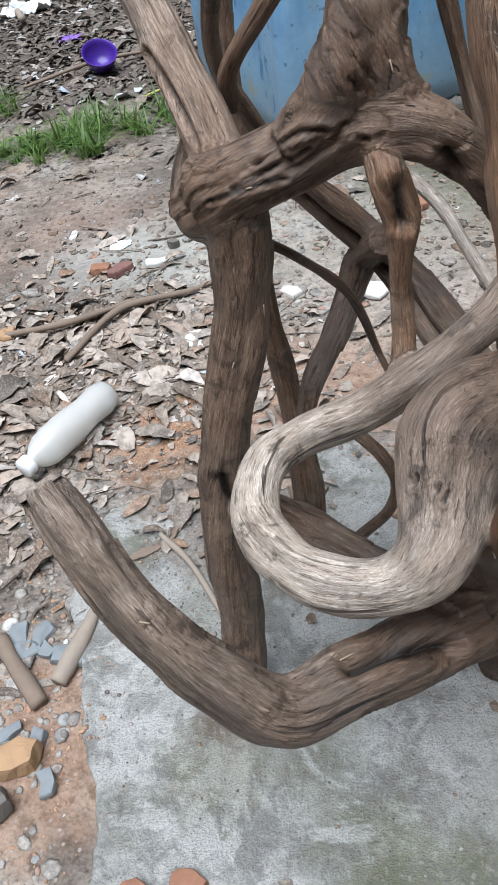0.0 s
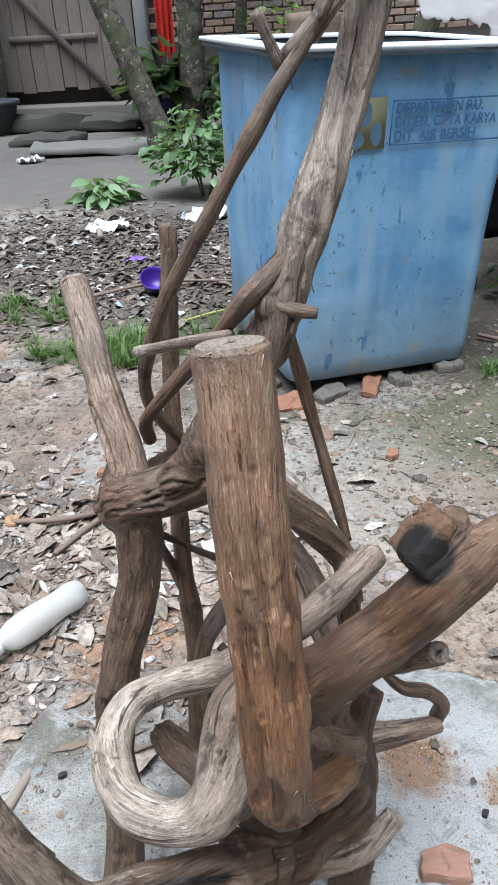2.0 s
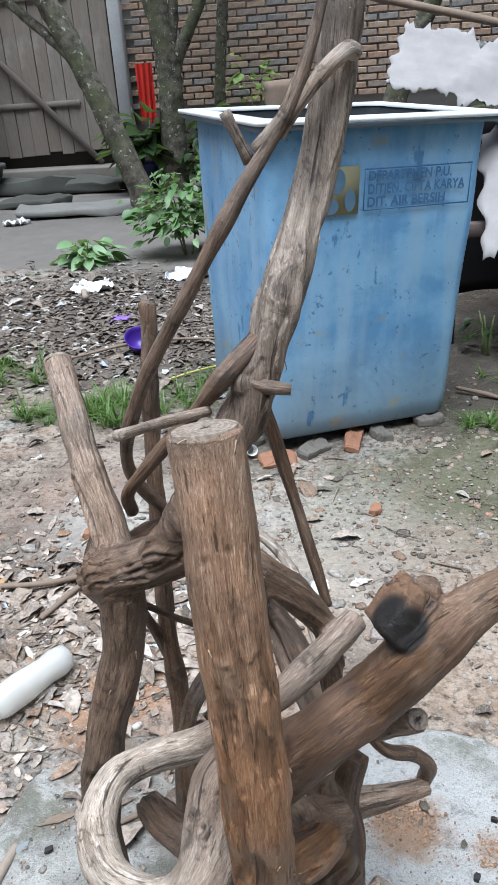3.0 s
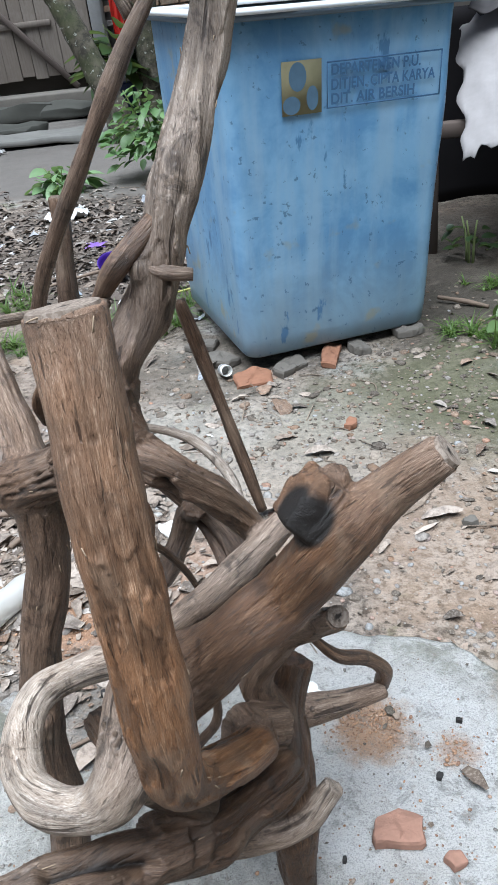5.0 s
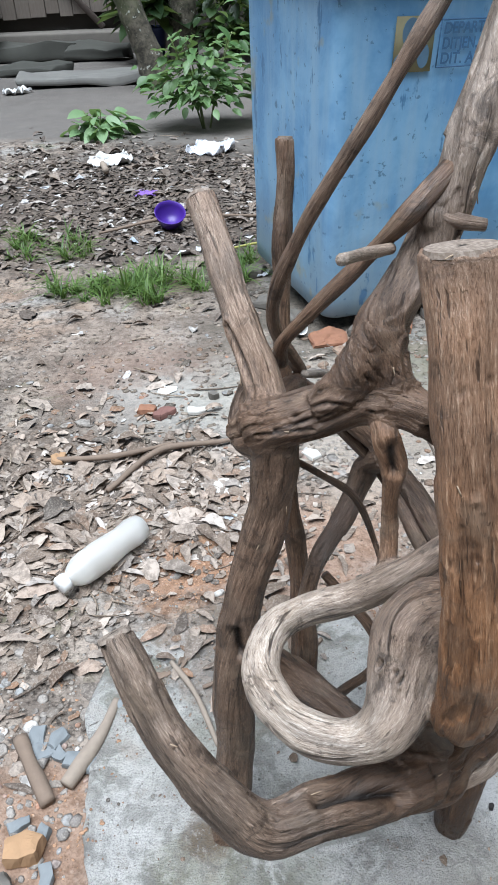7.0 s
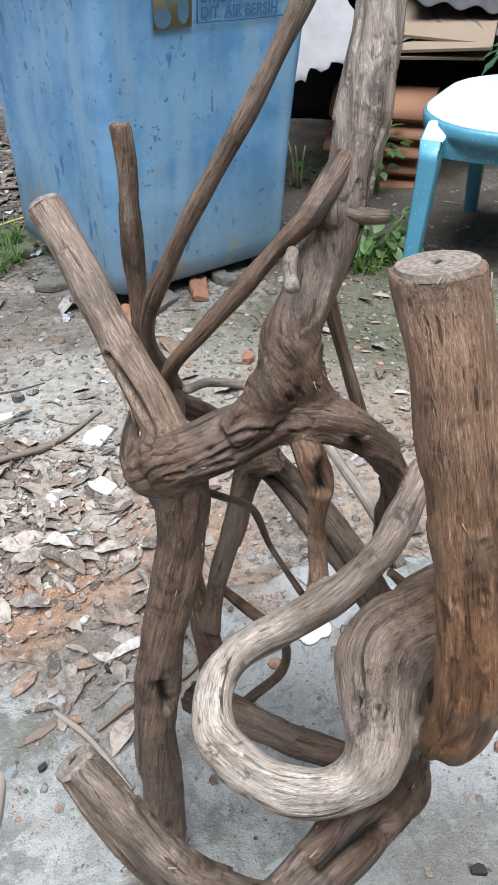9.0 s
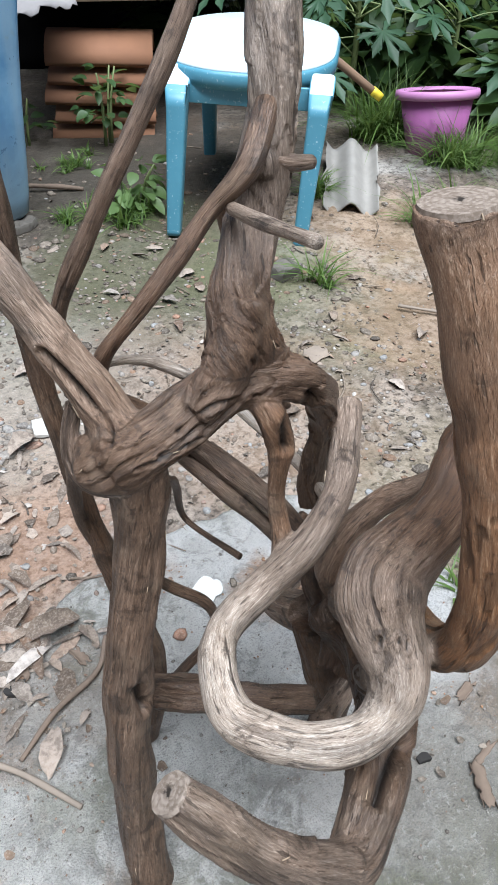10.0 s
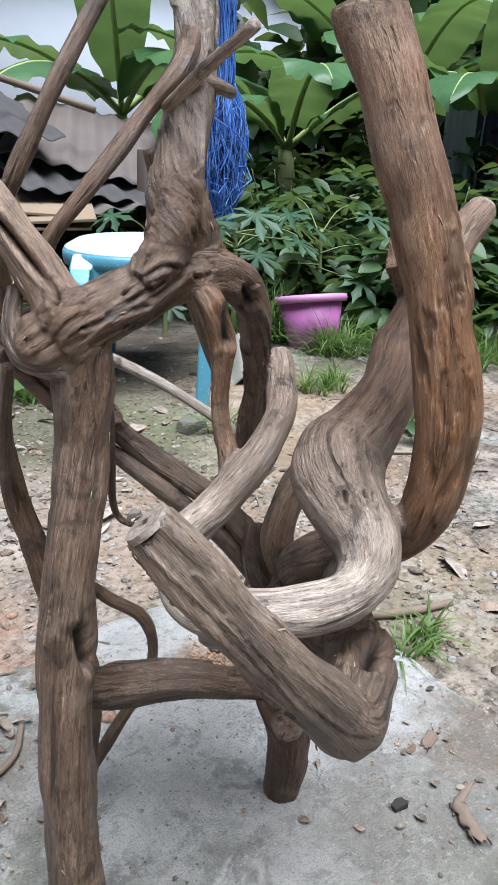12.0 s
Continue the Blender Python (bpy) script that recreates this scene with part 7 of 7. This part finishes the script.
ORANGE = brick_material("orange_wall_brick", (0.34, 0.15, 0.08), (0.2, 0.155, 0.12), (0.17, 0.15, 0.13))

wall = part("wall_north", box_bm((9.5, 0.2, 3.4), at=(1.95, 10.85, 1.6)), MORTAR)
tagged(wall, "old unplastered brick wall of a house", "wall", kind="structure")
wall_planks = part("wall_west", box_bm((2.6, 0.1, 3.2), at=(-4.1, 10.75, 1.85)), plain("dark_gap", (0.03, 0.025, 0.02), 0.9))
tagged(wall_planks, "grey vertical plank wall of a wooden house", "wall", kind="structure")
rng = random.Random(8)
x = -5.4
while x < -2.85:
    w = rng.uniform(0.17, 0.27)
    bm = rough_up(box_bm((w - 0.008, 0.03, 2.95), 0.004, 1, (0, 0, 0)), 0.006, 2.0, x)
    ob = part("plank", bm, PLANKS, wall_planks, smooth=False)
    ob.matrix_basis = pose(x + w / 2, 10.68 - rng.uniform(0, 0.015), 1.9 + rng.uniform(-0.03, 0.03), 0, 0, 0)
    x += w
for z in (0.95, 2.2):
    ob = part("batten", box_bm((1.2, 0.03, 0.07), 0.004, 1), PLANKS, wall_planks)
    ob.matrix_basis = pose(-3.95, 10.64, z + 0.1, 0, 0, 0)
ob = part("brace", box_bm((2.1, 0.05, 0.07), 0.006, 1), plain("dark_brace", (0.09, 0.07, 0.06), 0.85), wall_planks, "dark diagonal brace")
ob.matrix_basis = pose(-3.85, 10.6, 1.05, 0, 47, 0)
pillar = tagged(part("wall_pillar", box_bm((0.95, 0.25, 3.2), at=(-5.1, 10.3, 1.6)), MORTAR), "rough orange brick pier with grey mortar", "wall", kind="structure")
corner_post = tagged(part("corner_post", box_bm((0.16, 0.16, 3.4), 0.01, 1, (-2.72, 10.62, 1.65)), plain("grey_post", (0.3, 0.3, 0.3), 0.85, 0.3)), "grey concrete corner post of the house", "post", kind="structure")
plinth = tagged(part("plinth", rough_up(box_bm((3.0, 0.5, 0.28), 0.02, 2, (-4.0, 10.55, 0.12)), 0.02, 4), ROCK), "mossy stone footing under the plank wall", "footing", kind="structure")
for k, (x, y, z, w, d, h, tn) in enumerate(((-3.9, 9.85, 0.1, 1.3, 0.35, 0.2, 4), (-2.95, 9.7, 0.07, 0.7, 0.4, 0.15, -8), (-2.55, 7.9, 0.03, 1.25, 0.75, 0.09, 10), (-3.4, 8.6, 0.04, 0.8, 0.5, 0.1, -14))):
    bm = box_bm((w, d, h), 0.03, 2)
    bmesh.ops.subdivide_edges(bm, edges=bm.edges[:], cuts=3, use_grid_fill=True)
    ob = part("step_stone", rough_up(rough_up(bm, 0.09, 2.2, k), 0.03, 9.0, k), plain("dark_step_stone", (0.17, 0.165, 0.15) if k == 2 else (0.05, 0.05, 0.042), 0.9, 0.45, 14, bump=0.8))
    ob.matrix_world = pose(x, y, z, 0, 0, tn)
    tagged(ob, "flat grey stone step before the wooden house", "step stone", "stone steps")
for k, (x, y, r, h) in enumerate(((-4.55, 9.7, 0.36, 0.4), (-5.35, 9.55, 0.34, 0.5))):
    t = thing("planter", "large dark grey plastic planter with a green plant", "planter", (x, y, 0))
    v, f = lathe([(r * 0.7, 0), (r * 0.95, h * 0.85), (r * 1.06, h * 0.86), (r * 1.06, h), (r * 0.93, h), (r * 0.65, 0.03), (0.001, 0.03)], 28)
    mesh_part("pot", v, f, plain("dark_grey_plastic", (0.055, 0.06, 0.065), 0.6, 0.3, 10), t)
    bm = bmesh.new()
    bmesh.ops.create_circle(bm, cap_ends=True, segments=24, radius=r * 0.9)
    bmesh.ops.translate(bm, vec=(0, 0, h * 0.9), verts=bm.verts)
    part("soil", bm, plain("dark_soil", (0.05, 0.04, 0.03), 0.95), t)
    rg = random.Random(k + 70)
    spots = [((rg.uniform(-0.1, 0.1), rg.uniform(-0.1, 0.1), h + rg.uniform(0, 0.35)), (rg.uniform(-1, 1), rg.uniform(-1, 1), rg.uniform(0.2, 1.4))) for _ in range(46)]
    crown_of("foliage", spots, lambda r_: blade(r_.uniform(0.15, 0.3), 0.035, 0.3, 0.3), BUSH, t, rg)


def tree(name, at, trunk, limbs, label, seed, leaves=0):
    t = thing(name, label, "tree", at)
    m = Mat("mossy_bark")
    v = m.coord()
    n, b, l = m.noise(v, 14, 6, 0.7), m.noise(v, 3, 4), m.noise(v, 22, 3)
    c = m.mix(m.ramp(n, [(0.35, 0.0), (0.65, 1.0)]), (0.035, 0.032, 0.024), (0.13, 0.115, 0.085))
    c = m.mix(m.ramp(b, [(0.45, 0.0), (0.65, 0.6)]), c, (0.07, 0.085, 0.035))
    c = m.mix(m.ramp(l, [(0.62, 0.0), (0.67, 0.8)]), c, (0.36, 0.37, 0.32))
    bark = m.done(c, 0.9, n, 0.8, 0.01)
    tube_part("trunk", trunk, bark, t, "", 16, 0.06, 0.22, seed)
    for k, q in enumerate(limbs):
        tube_part("limb", q, bark, t, "", 10, 0.06, 0.2, seed + k)
    rg = random.Random(seed)
    ends = [q[-1] for q in limbs] + [trunk[-1]]
    if leaves:
        spots = []
        for _ in range(leaves):
            e = rg.choice(ends)
            spots.append(((e[0] + rg.gauss(0, 0.5), e[1] + rg.gauss(0, 0.5), e[2] + 0.35 + rg.gauss(0, 0.35)), (rg.uniform(-1, 1), rg.uniform(-1, 1), rg.uniform(-0.8, 0.3))))
        crown_of("crown", spots, lambda r_: blade(r_.uniform(0.1, 0.2), 0.04, 0.3, 0.2), BUSH, t, rg)


tree("tree", (-1.77, 7.4, 0), [(0.06, 0, -0.1, 0.15), (-0.05, 0, 0.35, 0.115), (-0.32, 0, 1.1, 0.105), (-0.68, 0, 1.9, 0.1), (-1.2, 0, 2.7, 0.09), (-1.7, 0, 3.6, 0.07)],
     [[(-0.42, 0, 1.35, 0.06), (-0.72, 0.05, 1.62, 0.045), (-1.2, 0.1, 2.1, 0.04), (-1.6, 0.1, 3.0, 0.03)]], "leaning mossy tree trunk by the road", 1, 260)
tree("tree", (-1.86, 9.3, 0), [(0, 0, -0.1, 0.17), (0.03, 0, 0.6, 0.15), (0.06, 0, 1.35, 0.14), (-0.03, 0, 2.0, 0.13), (-0.2, 0, 2.9, 0.1), (-0.3, 0, 3.8, 0.07)],
     [[(0.06, 0, 1.3, 0.09), (0.25, 0, 1.6, 0.075), (0.48, 0, 2.0, 0.06), (0.7, 0, 2.6, 0.04)], [(0.1, 0, 1.5, 0.06), (0.17, 0, 2.0, 0.055), (0.2, 0, 3.0, 0.04)]], "forked dark tree trunk before the brick wall", 2, 260)
tree("tree", (-1.35, 9.9, 0), [(0, 0, -0.1, 0.085), (0.0, 0, 0.8, 0.07), (0.06, 0, 1.5, 0.065), (0.14, 0, 2.2, 0.06), (0.2, 0, 3.6, 0.045)], [], "slim dark tree trunk before the brick wall", 3, 120)
tree("tree", (0.55, 8.2, 0), [(0, 0, -0.1, 0.14), (0.1, 0, 0.8, 0.12), (0.35, 0, 1.5, 0.09), (0.62, 0, 2.1, 0.07), (0.9, 0, 3.2, 0.05)], [], "dark slanting tree trunk behind the heap", 4, 160)
t = thing("stump", "grey weathered cut log standing behind the tank", "stump", (-0.25, 6.6, 0))
tube_part("log", [(0, 0, -0.05, 0.24), (0.02, 0, 0.6, 0.22), (0, 0, 1.13, 0.2)], BARK, t, "", 20, 0.06, 0.2)
ob = cloth("red_bag", (-2.16, 9.55, 1.42), 0.2, 0.62, 20, (0.55, 0.03, 0.02), "bright red cloth bag hanging on a tree trunk")
ob["category"] = "bag"
del ob["group"]
shrub("potted_plant", (-2.2, 9.4, 0.25), (0.25, 0.25, 0.75), 60, 0.4, SHADED_BUSH, "dark strap-leaved plant by the wall", 40, "plant", 3)
t = thing("blue_pot", "dark blue pot at the tree foot", "flower pot", (-2.2, 9.35, 0))
v, f = lathe([(0.11, 0), (0.15, 0.32), (0.16, 0.33), (0.16, 0.36), (0.14, 0.36), (0.001, 0.34)], 24)
mesh_part("body", v, f, plain("navy_plastic", (0.02, 0.03, 0.09), 0.5), t)
shrub("wall_weed", (-0.9, 9.6, 0.2), (0.4, 0.3, 1.2), 90, 0.17, leaf_material("yellow_green_leaves", (0.13, 0.22, 0.05), (0.3, 0.4, 0.12)), "yellow-green leafy plant before the brick wall", 41, "plant", 4)
shrub("dark_weed", (-1.3, 9.4, 0), (0.5, 0.4, 0.8), 200, 0.2, SHADED_BUSH, "dark leafy plant before the brick wall", 42, "plant", 4)
shrub("road_weed", (-0.3, 5.9, 0), (0.45, 0.35, 0.5), 260, 0.12, SHADED_BUSH, "dark leafy weeds behind the tank", 43, "plant", 4)
shrub("heap_weed", (1.6, 5.6, 0), (0.8, 0.5, 1.0), 380, 0.17, SHADED_BUSH, "dark leafy weeds behind the roofing heap", 44, "plant", 4)
ob = tube_part("long_pole", [(0.15, 4.2, 1.5, 0.02), (0.9, 3.9, 1.28, 0.019), (1.9, 3.5, 1.0, 0.017)], BARK, None, "", 9, 0.1, 0.2)
tagged(ob, "long thin brown pole lying over the heap", "pole")

# pale house far behind the banana plants, and the garden's dark hedge
house = thing("far_house", "pale plastered house seen through banana leaves", "house", (5.6, 8.2, 0), -35)
part("wall", box_bm((4.2, 0.2, 3.0), at=(0, 0, 1.5)), plain("pale_plaster", (0.62, 0.66, 0.72), 0.9, 0.12, 3), house)
part("roof", box_bm((4.8, 1.6, 0.12), at=(0, 0.4, 3.05)), RUST, house)
rg = random.Random(77)
spots = []
for _ in range(5200):
    a = rg.uniform(-20, 62)
    R = rg.uniform(6.4, 8.2)
    x, y = R * math.cos(radians(a)), R * math.sin(radians(a))
    if a > 51:
        continue
    spots.append(((x, y, rg.uniform(0.0, 2.9) * (0.85 + 0.3 * math.sin(a * 0.5))), (rg.uniform(-1, 1), rg.uniform(-1, 1), rg.uniform(-0.8, 0.5))))
hedge = crown_of("hedge", spots, lambda r_: blade(r_.uniform(0.25, 0.5), 0.11, 0.3, 0.25, 3), SHADED_BUSH, None, rg)
tagged(hedge, "dense dark green hedge of garden trees", "hedge", kind="stuff")
spots = []
for _ in range(2600):
    a = rg.uniform(20, 62)
    R = rg.uniform(11, 14)
    spots.append(((R * math.cos(radians(a)) + 1, R * math.sin(radians(a)), rg.uniform(1.5, 6.0)), (rg.uniform(-1, 1), rg.uniform(-1, 1), rg.uniform(-0.8, 0.5))))
far_trees = crown_of("far_trees", spots, lambda r_: blade(r_.uniform(0.5, 0.9), 0.24, 0.3, 0.25, 3), BUSH, None, rg)
tagged(far_trees, "far trees behind the garden", "trees", kind="stuff")


# ---- bricks, last ----
def brick_mesh(material, seed):
    bm = rough_up(box_bm((0.232, 0.06, 0.068), 0.007, 1), 0.004, 22, seed)
    me = bpy.data.meshes.new("brick")
    bm.to_mesh(me)
    bm.free()
    me.materials.append(material)
    return me


def lay_bricks(parent, x0, x1, z0, z1, y, meshes, rng, most):
    made = 0
    rest = []
    row = 0
    z = z0
    while z < z1:
        x = x0 + (0.12 if row % 2 else 0.0)
        while x < x1:
            if made < most:
                ob = new("brick", rng.choice(meshes))
                ob.parent = parent
                ob.matrix_basis = pose(x + rng.uniform(-0.004, 0.004), y + rng.uniform(-0.006, 0.004), z + rng.uniform(-0.003, 0.003), 0, rng.uniform(-0.8, 0.8), rng.uniform(-1, 1))
                made += 1
            else:
                rest.append((x, z))
            x += 0.25
        z += 0.083
        row += 1
    return rest


rng = random.Random(3)
shapes = [brick_mesh(BRICKS, k) for k in range(5)]
lay_bricks(wall, -2.55, 2.3, 0.95, 2.25, 10.735, shapes, rng, 300)
oranges = [brick_mesh(ORANGE, k + 9) for k in range(4)]
lay_bricks(pillar, -5.45, -4.65, 0.35, 1.75, 10.155, oranges, rng, 300)
